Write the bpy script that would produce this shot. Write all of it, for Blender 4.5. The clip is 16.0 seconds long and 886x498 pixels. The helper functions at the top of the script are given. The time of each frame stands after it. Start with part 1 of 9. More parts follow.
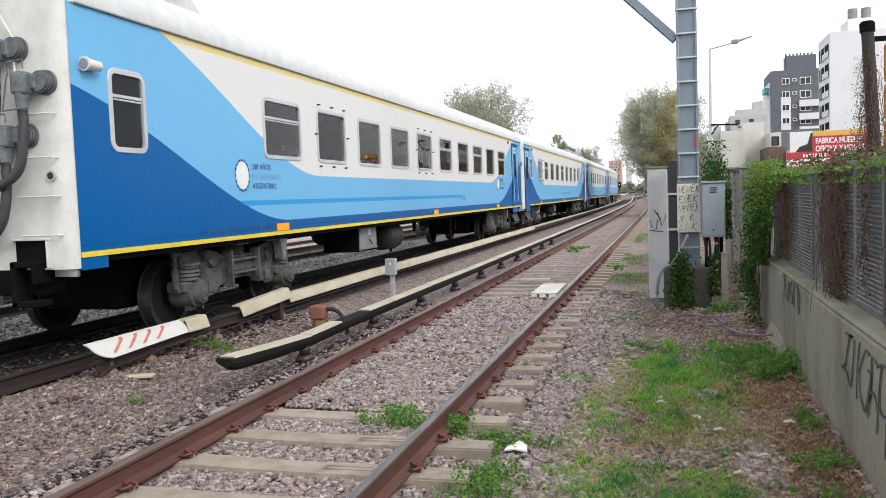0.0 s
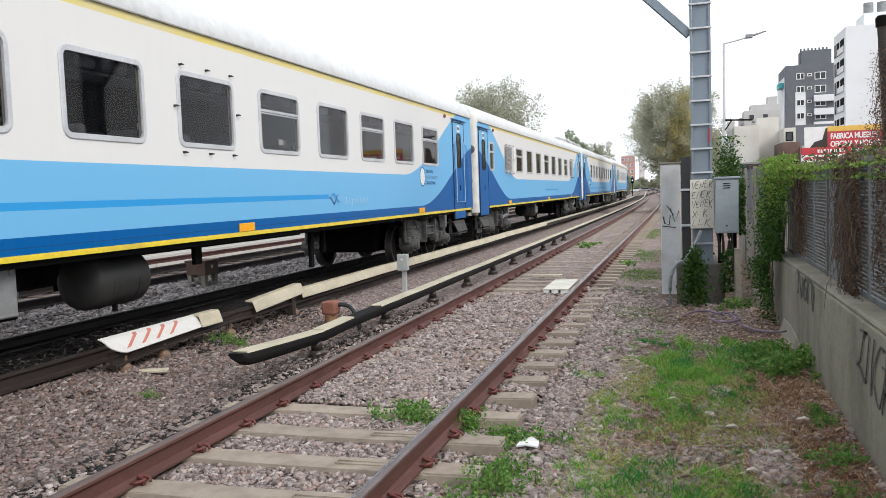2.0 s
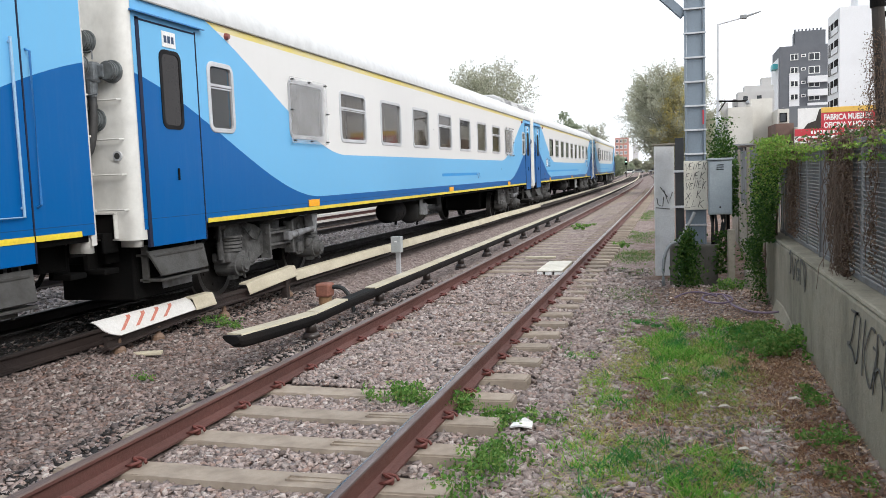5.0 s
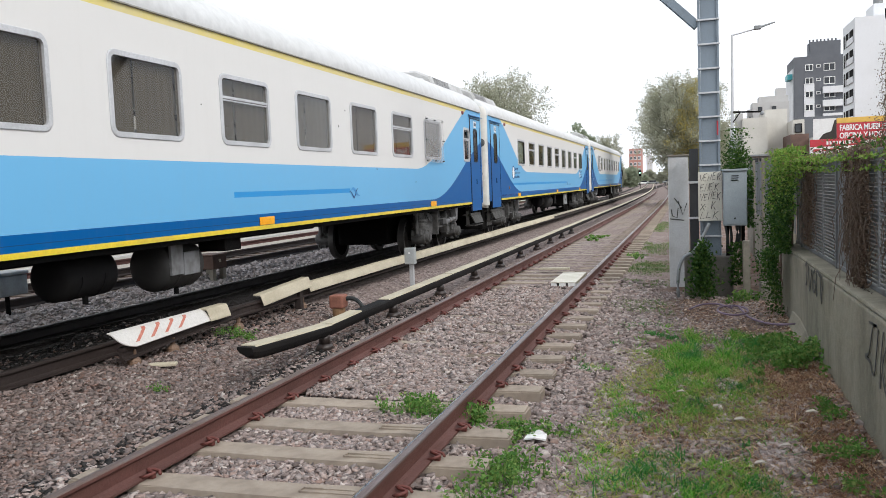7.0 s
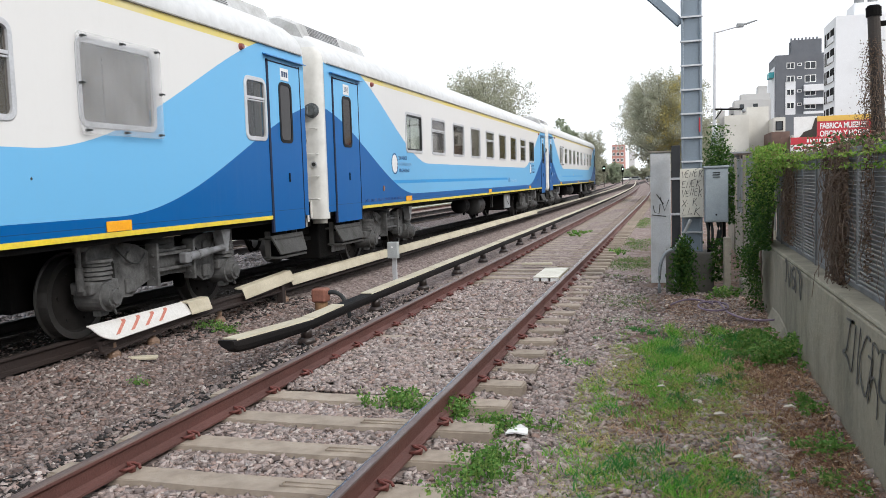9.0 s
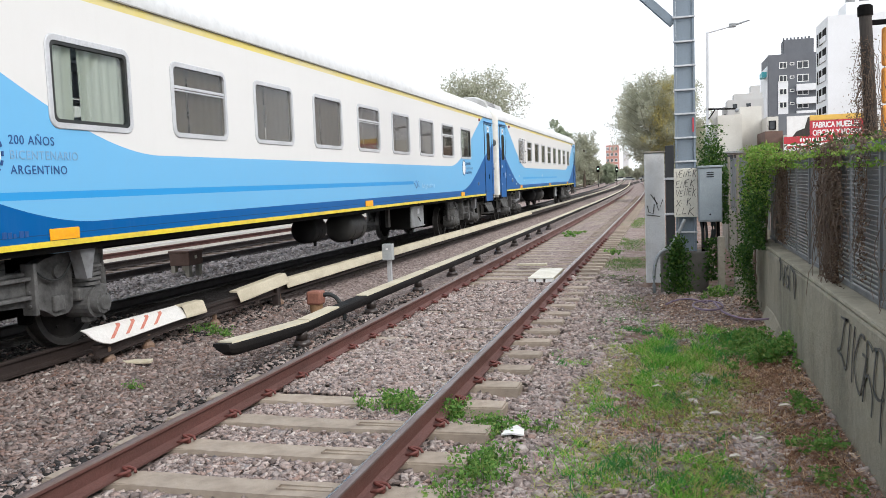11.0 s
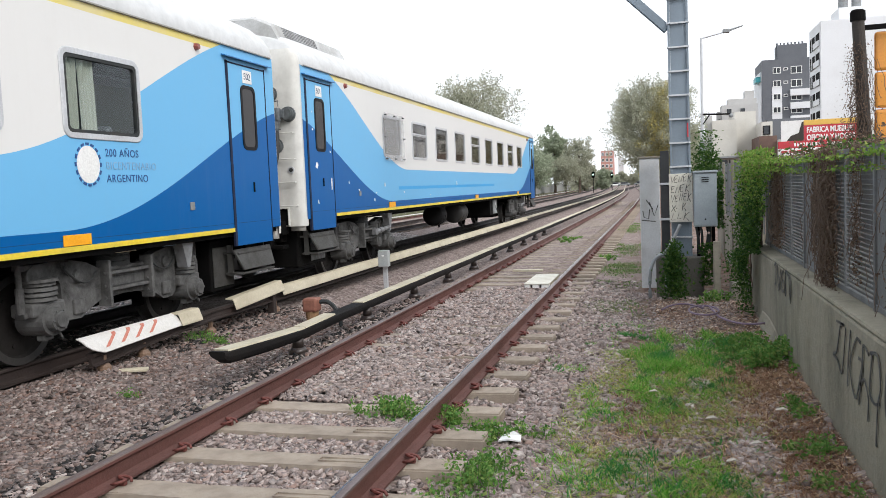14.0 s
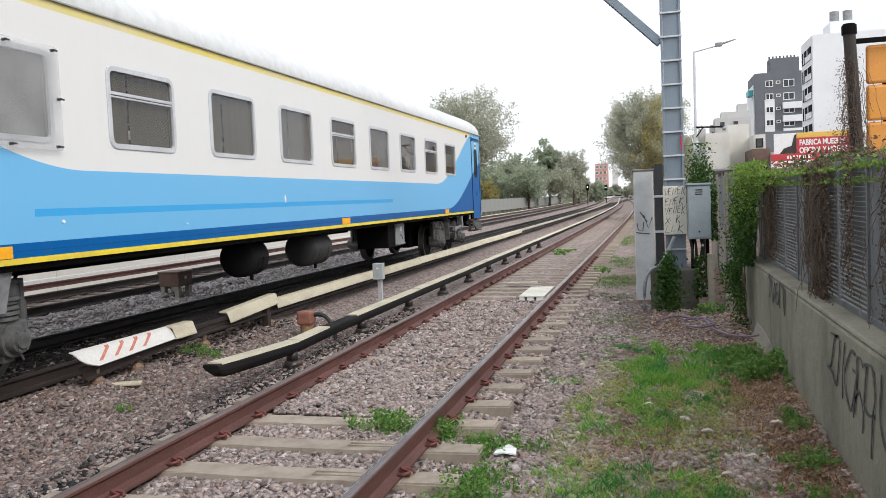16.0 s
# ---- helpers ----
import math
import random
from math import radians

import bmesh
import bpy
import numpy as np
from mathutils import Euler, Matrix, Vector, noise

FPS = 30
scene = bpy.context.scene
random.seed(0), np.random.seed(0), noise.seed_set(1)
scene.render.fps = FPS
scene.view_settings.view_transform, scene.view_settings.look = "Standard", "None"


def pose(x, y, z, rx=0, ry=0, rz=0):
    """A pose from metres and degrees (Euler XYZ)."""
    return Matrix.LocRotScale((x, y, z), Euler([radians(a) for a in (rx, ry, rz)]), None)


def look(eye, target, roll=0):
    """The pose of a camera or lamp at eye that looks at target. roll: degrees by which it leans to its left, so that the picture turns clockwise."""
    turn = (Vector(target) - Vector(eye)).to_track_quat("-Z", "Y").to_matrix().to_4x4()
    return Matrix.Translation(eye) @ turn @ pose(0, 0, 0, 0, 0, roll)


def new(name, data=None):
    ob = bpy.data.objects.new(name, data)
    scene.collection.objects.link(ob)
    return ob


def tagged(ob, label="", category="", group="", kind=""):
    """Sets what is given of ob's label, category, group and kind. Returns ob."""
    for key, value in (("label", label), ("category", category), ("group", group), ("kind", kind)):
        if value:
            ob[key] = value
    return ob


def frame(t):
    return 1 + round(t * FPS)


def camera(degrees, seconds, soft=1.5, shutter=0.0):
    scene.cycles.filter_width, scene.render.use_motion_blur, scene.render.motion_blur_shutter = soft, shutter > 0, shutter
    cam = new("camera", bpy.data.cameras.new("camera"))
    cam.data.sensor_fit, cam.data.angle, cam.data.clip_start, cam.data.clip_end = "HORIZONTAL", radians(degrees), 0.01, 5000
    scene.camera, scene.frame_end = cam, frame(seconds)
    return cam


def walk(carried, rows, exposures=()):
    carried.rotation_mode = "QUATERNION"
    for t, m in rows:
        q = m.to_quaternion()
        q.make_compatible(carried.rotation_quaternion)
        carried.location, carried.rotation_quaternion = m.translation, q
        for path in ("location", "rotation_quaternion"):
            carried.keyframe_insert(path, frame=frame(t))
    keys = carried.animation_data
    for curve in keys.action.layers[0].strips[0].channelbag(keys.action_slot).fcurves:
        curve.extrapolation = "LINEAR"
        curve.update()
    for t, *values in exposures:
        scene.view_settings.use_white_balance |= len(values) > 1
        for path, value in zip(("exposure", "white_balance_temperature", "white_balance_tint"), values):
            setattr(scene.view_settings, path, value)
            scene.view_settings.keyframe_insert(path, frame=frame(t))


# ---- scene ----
# ---- camera: hand-held on one spot, turning a little ----
EYE = (0.0, 0.0, 1.655)
PATH = [
    (0.0, 15.41, -3.62, 2.03),
    (0.5, 15.87, -3.68, 1.99),
    (1.0, 16.25, -3.61, 2.15),
    (1.5, 16.27, -4.03, 2.20),
    (2.0, 16.25, -3.89, 2.02),
    (2.5, 16.19, -3.67, 1.88),
    (3.0, 15.72, -3.71, 1.69),
    (3.5, 14.81, -5.51, 1.69),
    (3.7, 14.48, -5.51, 1.89),
    (4.8, 15.60, -5.20, 2.10),
    (5.8, 17.15, -4.65, 2.40),
    (6.0, 17.64, -4.16, 2.46),
    (6.5, 17.64, -3.80, 2.19),
    (7.0, 16.75, -4.33, 2.23),
    (7.5, 16.37, -4.34, 1.88),
    (8.0, 15.98, -4.60, 1.54),
    (8.2, 15.85, -4.72, 1.50),
    (9.3, 15.50, -4.75, 1.85),
    (10.5, 15.44, -4.67, 2.23),
    (11.0, 15.19, -4.67, 2.14),
    (11.5, 15.23, -4.35, 2.06),
    (12.0, 15.02, -4.41, 1.93),
    (12.5, 14.77, -4.54, 1.91),
    (13.0, 14.88, -4.25, 2.15),
    (13.5, 14.54, -4.20, 2.33),
    (14.0, 14.88, -4.24, 2.43),
    (14.5, 15.03, -4.10, 2.53),
    (15.0, 15.19, -3.77, 2.58),
    (15.5, 14.58, -3.97, 2.55),
    (16.0, 14.50, -3.37, 2.48),
]
cam = camera(57.0, 16.0, soft=0.55)
walk(cam, [(t, pose(*EYE, 90 + p, r, y)) for t, y, p, r in PATH],
     [(0.0, 0.38), (3.0, 0.36), (3.7, 0.38), (5.8, 0.48), (6.0, 0.46), (6.5, 0.36), (7.0, 0.28), (8.2, 0.28), (10.0, 0.58), (10.5, 0.60), (11.0, 0.52), (12.0, 0.40), (13.5, 0.42), (14.5, 0.40), (15.0, 0.48), (15.5, 0.42), (16.0, 0.36)])

# ---- overcast daylight ----
SUN_EL, SUN_ROT = radians(38), radians(124)
world = bpy.data.worlds.new("overcast")
scene.world = world
world.use_nodes = True
wn = world.node_tree
wbg = wn.nodes["Background"]
sky = wn.nodes.new("ShaderNodeTexSky")
sky.sky_type, sky.sun_disc = "NISHITA", False
sky.sun_elevation, sky.sun_rotation = SUN_EL, SUN_ROT
sky.dust_density = 6.0
dim = wn.nodes.new("ShaderNodeVectorMath")
dim.operation = "SCALE"
dim.inputs["Scale"].default_value = 0.06
wn.links.new(sky.outputs["Color"], dim.inputs[0])
cloud = wn.nodes.new("ShaderNodeMix")
cloud.data_type = "RGBA"
cloud.inputs["Factor"].default_value = 0.9
wn.links.new(dim.outputs[0], cloud.inputs["A"])
cloud.inputs["B"].default_value = (0.92, 0.96, 1.02, 1)
wn.links.new(cloud.outputs["Result"], wbg.inputs["Color"])
wbg.inputs["Strength"].default_value = 1.15
sun = new("sun", bpy.data.lights.new("sun", "SUN"))
sun.data.energy, sun.data.angle, sun.data.color = 1.5, radians(25), (1.0, 0.97, 0.93)
sun.matrix_world = look((0, 0, 20), (-21, 14, 0))
scene.view_settings.exposure = 0.38


# ---- materials ----
def node_mat(name):
    m = bpy.data.materials.new(name)
    m.use_nodes = True
    n = m.node_tree
    return m, n, n.nodes["Principled BSDF"]


def mixed(n, fac, a, b):
    """A colour mix; fac, a and b are sockets or values."""
    mx = n.nodes.new("ShaderNodeMix")
    mx.data_type = "RGBA"
    for key, v in (("Factor", fac), ("A", a), ("B", b)):
        if isinstance(v, bpy.types.NodeSocket):
            n.links.new(v, mx.inputs[key])
        else:
            mx.inputs[key].default_value = v if key == "Factor" else (*v, 1)
    return mx.outputs["Result"]


def calc(n, op, a, b=0.0):
    k = n.nodes.new("ShaderNodeMath")
    k.operation = op
    for i, v in enumerate((a, b)):
        if isinstance(v, bpy.types.NodeSocket):
            n.links.new(v, k.inputs[i])
        else:
            k.inputs[i].default_value = v
    return k.outputs[0]


def noise_fac(n, scale, detail=4.0, rough=0.6, lo=0.35, hi=0.65, stretch=None):
    tc = n.nodes.new("ShaderNodeTexCoord")
    src = tc.outputs["Object"]
    if stretch:
        mp = n.nodes.new("ShaderNodeMapping")
        mp.inputs["Scale"].default_value = stretch
        n.links.new(src, mp.inputs["Vector"])
        src = mp.outputs["Vector"]
    tx = n.nodes.new("ShaderNodeTexNoise")
    tx.inputs["Scale"].default_value = scale
    tx.inputs["Detail"].default_value = detail
    tx.inputs["Roughness"].default_value = rough
    n.links.new(src, tx.inputs["Vector"])
    mr = n.nodes.new("ShaderNodeMapRange")
    mr.inputs["From Min"].default_value, mr.inputs["From Max"].default_value = lo, hi
    n.links.new(tx.outputs["Fac"], mr.inputs["Value"])
    return mr.outputs["Result"]


def bumped(n, b, height, strength=0.4, dist=0.01):
    bp = n.nodes.new("ShaderNodeBump")
    bp.inputs["Strength"].default_value, bp.inputs["Distance"].default_value = strength, dist
    n.links.new(height, bp.inputs["Height"])
    n.links.new(bp.outputs["Normal"], b.inputs["Normal"])


def mat(name, col, rough=0.6, metal=0.0, dirt=None, amount=0.5, scale=3.0, grain=40.0, bump=0.15, rnd=0.0, stretch=None, spec=0.5):
    """Base colour with grain, and stains of the colour dirt."""
    m, n, b = node_mat(name)
    fine = noise_fac(n, grain, 5, 0.7, 0.3, 0.7)
    c = mixed(n, fine, tuple(v * 0.86 for v in col), tuple(min(1, v * 1.1) for v in col))
    big = noise_fac(n, scale, 5, 0.65, 0.42, 0.72, stretch)
    c = mixed(n, calc(n, "MULTIPLY", big, amount), c, dirt or tuple(v * 0.6 for v in col))
    if rnd:
        oi = n.nodes.new("ShaderNodeObjectInfo")
        hs = n.nodes.new("ShaderNodeHueSaturation")
        mr = n.nodes.new("ShaderNodeMapRange")
        mr.inputs["To Min"].default_value, mr.inputs["To Max"].default_value = 1 - rnd, 1 + rnd
        n.links.new(oi.outputs["Random"], mr.inputs["Value"])
        n.links.new(mr.outputs["Result"], hs.inputs["Value"])
        n.links.new(c, hs.inputs["Color"])
        c = hs.outputs["Color"]
    n.links.new(c, b.inputs["Base Color"])
    rr = n.nodes.new("ShaderNodeMapRange")
    rr.inputs["To Min"].default_value, rr.inputs["To Max"].default_value = max(0.03, rough - 0.1), min(1, rough + 0.12)
    n.links.new(big, rr.inputs["Value"])
    n.links.new(rr.outputs["Result"], b.inputs["Roughness"])
    b.inputs["Metallic"].default_value = metal
    b.inputs["Specular IOR Level"].default_value = spec
    if bump:
        bumped(n, b, fine, bump, 0.01)
    return m


def island_mat(name, cols, rough=0.9, bump=0.3, grain=60.0, trans=0.0):
    """For joined small pieces: a colour out of cols for each island."""
    m, n, b = node_mat(name)
    ge = n.nodes.new("ShaderNodeNewGeometry")
    rp = n.nodes.new("ShaderNodeValToRGB")
    while len(rp.color_ramp.elements) < len(cols):
        rp.color_ramp.elements.new(0.5)
    for i, (e, c) in enumerate(zip(rp.color_ramp.elements, cols)):
        e.position, e.color = i / (len(cols) - 1), (*c, 1)
    n.links.new(ge.outputs["Random Per Island"], rp.inputs["Fac"])
    fine = noise_fac(n, grain, 4, 0.7, 0.3, 0.7)
    hs = n.nodes.new("ShaderNodeHueSaturation")
    mr = n.nodes.new("ShaderNodeMapRange")
    mr.inputs["To Min"].default_value, mr.inputs["To Max"].default_value = 0.75, 1.2
    n.links.new(fine, mr.inputs["Value"])
    n.links.new(mr.outputs["Result"], hs.inputs["Value"])
    n.links.new(rp.outputs["Color"], hs.inputs["Color"])
    n.links.new(hs.outputs["Color"], b.inputs["Base Color"])
    b.inputs["Roughness"].default_value = rough
    if trans:
        # thin leaves let part of the daylight through
        b.inputs["Specular IOR Level"].default_value = 0.2
        tl = n.nodes.new("ShaderNodeBsdfTranslucent")
        n.links.new(hs.outputs["Color"], tl.inputs["Color"])
        ms = n.nodes.new("ShaderNodeMixShader")
        ms.inputs["Fac"].default_value = trans
        n.links.new(b.outputs["BSDF"], ms.inputs[1])
        n.links.new(tl.outputs["BSDF"], ms.inputs[2])
        n.links.new(ms.outputs["Shader"], n.nodes["Material Output"].inputs["Surface"])
    if bump:
        bumped(n, b, fine, bump, 0.01)
    return m


def glass_mat(name, tint, rough=0.03, see=0.75, least=0.032):
    """Window glass: clear in part, with the mirror sheen of a smooth pane."""
    m, n, b = node_mat(name)
    n.nodes.remove(b)
    tr = n.nodes.new("ShaderNodeBsdfTransparent")
    tr.inputs["Color"].default_value = (*(v * see for v in tint), 1)
    gl = n.nodes.new("ShaderNodeBsdfGlossy")
    gl.inputs["Roughness"].default_value = rough
    gl.inputs["Color"].default_value = (0.9, 0.92, 0.95, 1)
    fr = n.nodes.new("ShaderNodeLayerWeight")
    fr.inputs["Blend"].default_value = 0.5
    sheen = calc(n, "ADD", calc(n, "MULTIPLY", calc(n, "POWER", fr.outputs["Facing"], 5.0), 0.95), least)
    ms = n.nodes.new("ShaderNodeMixShader")
    n.links.new(sheen, ms.inputs["Fac"])
    n.links.new(tr.outputs["BSDF"], ms.inputs[1])
    n.links.new(gl.outputs["BSDF"], ms.inputs[2])
    n.links.new(ms.outputs["Shader"], n.nodes["Material Output"].inputs["Surface"])
    return m


def milky_mat(name):
    """A scratched plastic sheet that lets a dim view through, more where it is less worn."""
    m, n, b = node_mat(name)
    b.inputs["Base Color"].default_value = (0.55, 0.555, 0.56, 1)
    b.inputs["Roughness"].default_value = 0.4
    tr = n.nodes.new("ShaderNodeBsdfTransparent")
    ms = n.nodes.new("ShaderNodeMixShader")
    worn = noise_fac(n, 2.2, 5, 0.6, 0.3, 0.7)
    n.links.new(calc(n, "ADD", calc(n, "MULTIPLY", worn, 0.16), 0.15), ms.inputs["Fac"])
    n.links.new(tr.outputs["BSDF"], ms.inputs[1])
    n.links.new(b.outputs["BSDF"], ms.inputs[2])
    n.links.new(ms.outputs["Shader"], n.nodes["Material Output"].inputs["Surface"])
    return m


CAR_LEN = 25.2
WHITE, LIGHT_BLUE, DARK_BLUE = (0.69, 0.685, 0.675), (0.155, 0.435, 0.712), (0.0, 0.100, 0.330)


def livery_mat(name, line_from, line_to, shift=0.0, line=(0.03, 0.30, 0.66), up=0.022):
    """White over light blue over dark blue, with waves that rise towards both ends; road dirt."""
    m, n, b = node_mat(name)
    tc = n.nodes.new("ShaderNodeTexCoord")
    sp = n.nodes.new("ShaderNodeSeparateXYZ")
    n.links.new(tc.outputs["Object"], sp.inputs[0])
    y, z = sp.outputs["Y"], sp.outputs["Z"]
    d = calc(n, "MINIMUM", y, calc(n, "SUBTRACT", CAR_LEN, y))

    def wave(d0, d1, z0, z1):
        mr = n.nodes.new("ShaderNodeMapRange")
        mr.interpolation_type = "SMOOTHSTEP"
        for key, v in (("From Min", d0), ("From Max", d1), ("To Min", z0), ("To Max", z1)):
            mr.inputs[key].default_value = v
        n.links.new(d, mr.inputs["Value"])
        return mr.outputs["Result"]

    stripe = calc(n, "MULTIPLY", calc(n, "LESS_THAN", z, 3.684), calc(n, "GREATER_THAN", z, 3.600))
    faded = mixed(n, noise_fac(n, 1.2, 5, 0.6), (0.72, 0.60, 0.16), (0.68, 0.60, 0.32))
    c = mixed(n, stripe, WHITE, faded)
    c = mixed(n, calc(n, "LESS_THAN", z, wave(0.3 + shift, 5.85 + shift, 3.87 + up, 2.06 + up)), c, LIGHT_BLUE)
    band = calc(n, "MULTIPLY", calc(n, "LESS_THAN", z, 1.685 + up), calc(n, "GREATER_THAN", z, 1.612 + up))
    band = calc(n, "MULTIPLY", band, calc(n, "MULTIPLY", calc(n, "GREATER_THAN", y, line_from), calc(n, "LESS_THAN", y, line_to)))
    c = mixed(n, band, c, line)
    c = mixed(n, calc(n, "LESS_THAN", z, wave(-0.85 + shift, 4.7 + shift, 2.97 + up, 1.375 + up)), c, DARK_BLUE)
    seam = calc(n, "MULTIPLY", calc(n, "LESS_THAN", z, 1.306), calc(n, "GREATER_THAN", z, 1.298))
    c = mixed(n, calc(n, "MULTIPLY", seam, 0.6), c, (0.02, 0.04, 0.08))
    streak = noise_fac(n, 1.0, 6, 0.7, 0.5, 0.8, (1.0, 9.0, 0.7))
    c = mixed(n, calc(n, "MULTIPLY", streak, 0.035), c, (0.33, 0.30, 0.26))
    c = mixed(n, calc(n, "MULTIPLY", noise_fac(n, 5.0, 6, 0.75, 0.5, 0.85), 0.035), c, (0.20, 0.19, 0.17))
    n.links.new(c, b.inputs["Base Color"])
    b.inputs["Roughness"].default_value = 0.34
    b.inputs["Specular IOR Level"].default_value = 0.11
    b.inputs["Coat Weight"].default_value = 0.02
    b.inputs["Coat Roughness"].default_value = 0.12
    bumped(n, b, noise_fac(n, 1.3, 2, 0.5, 0.2, 0.8, (1, 1, 0.8)), 0.10, 0.012)
    return m


LIVERY = livery_mat("livery_paint", 3.0, 15.5)
LIVERY_SHORT_LINE = livery_mat("livery_paint_short_line", 12.0, 15.75, 0.0, (0.03, 0.28, 0.64))
LIVERY_LONG_LINE = livery_mat("livery_paint_long_line", 3.0, 15.8, 0.2)
LIVERY_FAINT_LINE = livery_mat("livery_paint_faint_line", 4.9, 15.7, -0.2, (0.05, 0.35, 0.70), 0.0)
ROOF = mat("roof_paint", (0.60, 0.61, 0.615), 0.5, dirt=(0.47, 0.465, 0.44), amount=0.22, scale=1.2, grain=5, bump=0.03, stretch=(2.5, 0.4, 1))
END_PAINT = mat("end_paint", (0.66, 0.655, 0.625), 0.45, dirt=(0.40, 0.37, 0.32), amount=0.4, grain=4, bump=0.02, scale=1.6, stretch=(1, 1, 0.4))
YELLOW = mat("yellow_line", (0.80, 0.62, 0.04), 0.45, dirt=(0.45, 0.34, 0.08), amount=0.5, scale=2.0)
ORANGE = mat("orange_reflector", (0.95, 0.40, 0.004), 0.5, amount=0.2)
ALU = mat("aluminium_frame", (0.55, 0.56, 0.58), 0.42, metal=0.25, amount=0.3)
BLACK_RUBBER = mat("black_rubber", (0.014, 0.018, 0.019), 0.7, dirt=(0.06, 0.055, 0.05), amount=0.6)
# Black paint taken darker still, with the shade under the coaches in it.
DARK_STEEL = mat("underframe_shade_black", (0.004, 0.004, 0.004), 0.9, dirt=(0.012, 0.010, 0.009), amount=0.5, scale=2.2, bump=0.3, spec=0.12)
BOGIE = mat("bogie_grey", (0.12, 0.119, 0.117), 0.75, dirt=(0.008, 0.0075, 0.007), amount=1.0, scale=2.8, bump=0.35)
BOX_GREY = mat("equipment_grey", (0.27, 0.29, 0.30), 0.6, dirt=(0.12, 0.10, 0.085), amount=0.6, scale=2.0)
TYRE_STEEL = mat("wheel_tread", (0.085, 0.082, 0.08), 0.4, metal=0.6, dirt=(0.06, 0.055, 0.05), amount=0.7)
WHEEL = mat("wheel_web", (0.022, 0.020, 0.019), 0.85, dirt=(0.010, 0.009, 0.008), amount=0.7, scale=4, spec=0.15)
PANE = glass_mat("tinted_pane", (0.74, 0.72, 0.69), 0.03, 0.98)
CLEAR = glass_mat("clear_pane", (0.86, 0.90, 0.88), 0.04, 0.98)
PLATE = milky_mat("milky_window_sheet")
INSIDE = mat("coach_lining", (0.34, 0.33, 0.30), 0.7, amount=0.3, bump=0)
SEAT = mat("seat_cloth", (0.13, 0.14, 0.17), 0.9, amount=0.3)
BROWN_CURTAIN = mat("brown_curtain_cloth", (0.175, 0.16, 0.13), 0.95, scale=1.0, stretch=(1, 14, 0.2), amount=0.45)
CURTAIN = mat("curtain_cloth", (0.50, 0.50, 0.455), 0.95, scale=1.0, stretch=(1, 14, 0.2), amount=0.6)
BLUE_DOOR_EDGE = mat("door_trim_blue", (0.02, 0.16, 0.42), 0.4)
WHITE_PAINT = mat("white_paint", (0.8, 0.8, 0.79), 0.5, amount=0.25, dirt=(0.5, 0.48, 0.44))
DARK_INK = mat("dark_lettering", (0.02, 0.05, 0.12), 0.5)
MID_BLUE = mat("mid_blue_paint", (0.03, 0.27, 0.62), 0.4)
NAVY_INK = mat("navy_lettering", (0.01, 0.07, 0.25), 0.5)
PALE_INK = mat("pale_lettering", (0.40, 0.65, 0.87), 0.5)
RAIL_SOOTY = mat("sooty_rusty_rail", (0.030, 0.019, 0.016), 0.75, dirt=(0.014, 0.009, 0.008), amount=0.7, scale=4, stretch=(1, 0.25, 1), bump=0.3)
RAIL_RUST = mat("rusty_rail", (0.125, 0.051, 0.042), 0.75, dirt=(0.058, 0.026, 0.021), amount=0.7, scale=4, stretch=(1, 0.25, 1), bump=0.3)
RAIL_TOP = mat("worn_rail_top", (0.16, 0.12, 0.115), 0.42, metal=0.6, dirt=(0.10, 0.065, 0.055), amount=0.6, scale=6, stretch=(3, 0.3, 1))
RAIL_BAND = mat("polished_band", (0.47, 0.45, 0.46), 0.3, metal=0.9, dirt=(0.33, 0.29, 0.28), amount=0.5, scale=6, stretch=(3, 0.3, 1))
RAIL_DULL = mat("dull_rail_top", (0.17, 0.125, 0.11), 0.5, metal=0.4, dirt=(0.10, 0.06, 0.05), amount=0.5, scale=6, stretch=(3, 0.3, 1))
HOOD_BLACK = mat("hood_black", (0.007, 0.006, 0.006), 0.8, dirt=(0.022, 0.017, 0.015), amount=0.6, scale=3, stretch=(1, 0.4, 1), spec=0.2)
# Oil and the shade under the train, both in this black.
RAIL_OILY = mat("oily_shaded_rail", (0.010, 0.008, 0.008), 0.65, dirt=(0.024, 0.018, 0.016), amount=0.6, scale=4)
CONCRETE_SLEEPER = mat("concrete_sleeper", (0.33, 0.275, 0.22), 0.85, dirt=(0.17, 0.135, 0.11), amount=0.7, scale=5, bump=0.35, rnd=0.12)
CLIP_RED = mat("red_clip", (0.15, 0.042, 0.034), 0.7, dirt=(0.07, 0.03, 0.023), amount=0.6, scale=30)
CREAM_BOARD = mat("cream_cover_board", (0.54, 0.485, 0.365), 0.65, dirt=(0.30, 0.25, 0.175), amount=0.55, scale=2.5, stretch=(2, 0.6, 1))
DULL_BOARD = mat("dusty_cover_board", (0.40, 0.37, 0.29), 0.75, dirt=(0.24, 0.20, 0.15), amount=0.6, scale=2.5, stretch=(2, 0.6, 1))
WHITE_BOARD = mat("white_cover_board", (0.67, 0.655, 0.63), 0.55, dirt=(0.5, 0.46, 0.4), amount=0.35, scale=4)
RED_BAND = mat("faded_red_band", (0.50, 0.15, 0.10), 0.6, dirt=(0.62, 0.36, 0.28), amount=0.5, scale=20)
WALL_CONCRETE = mat("streaked_wall_concrete", (0.262, 0.24, 0.184), 0.92, dirt=(0.085, 0.08, 0.056), amount=0.85, scale=1.3, bump=0.6, grain=13, stretch=(1, 1, 0.45))
CONCRETE = mat("weathered_concrete", (0.27, 0.245, 0.20), 0.9, dirt=(0.10, 0.088, 0.066), amount=0.85, scale=1.1, bump=0.35, grain=30)
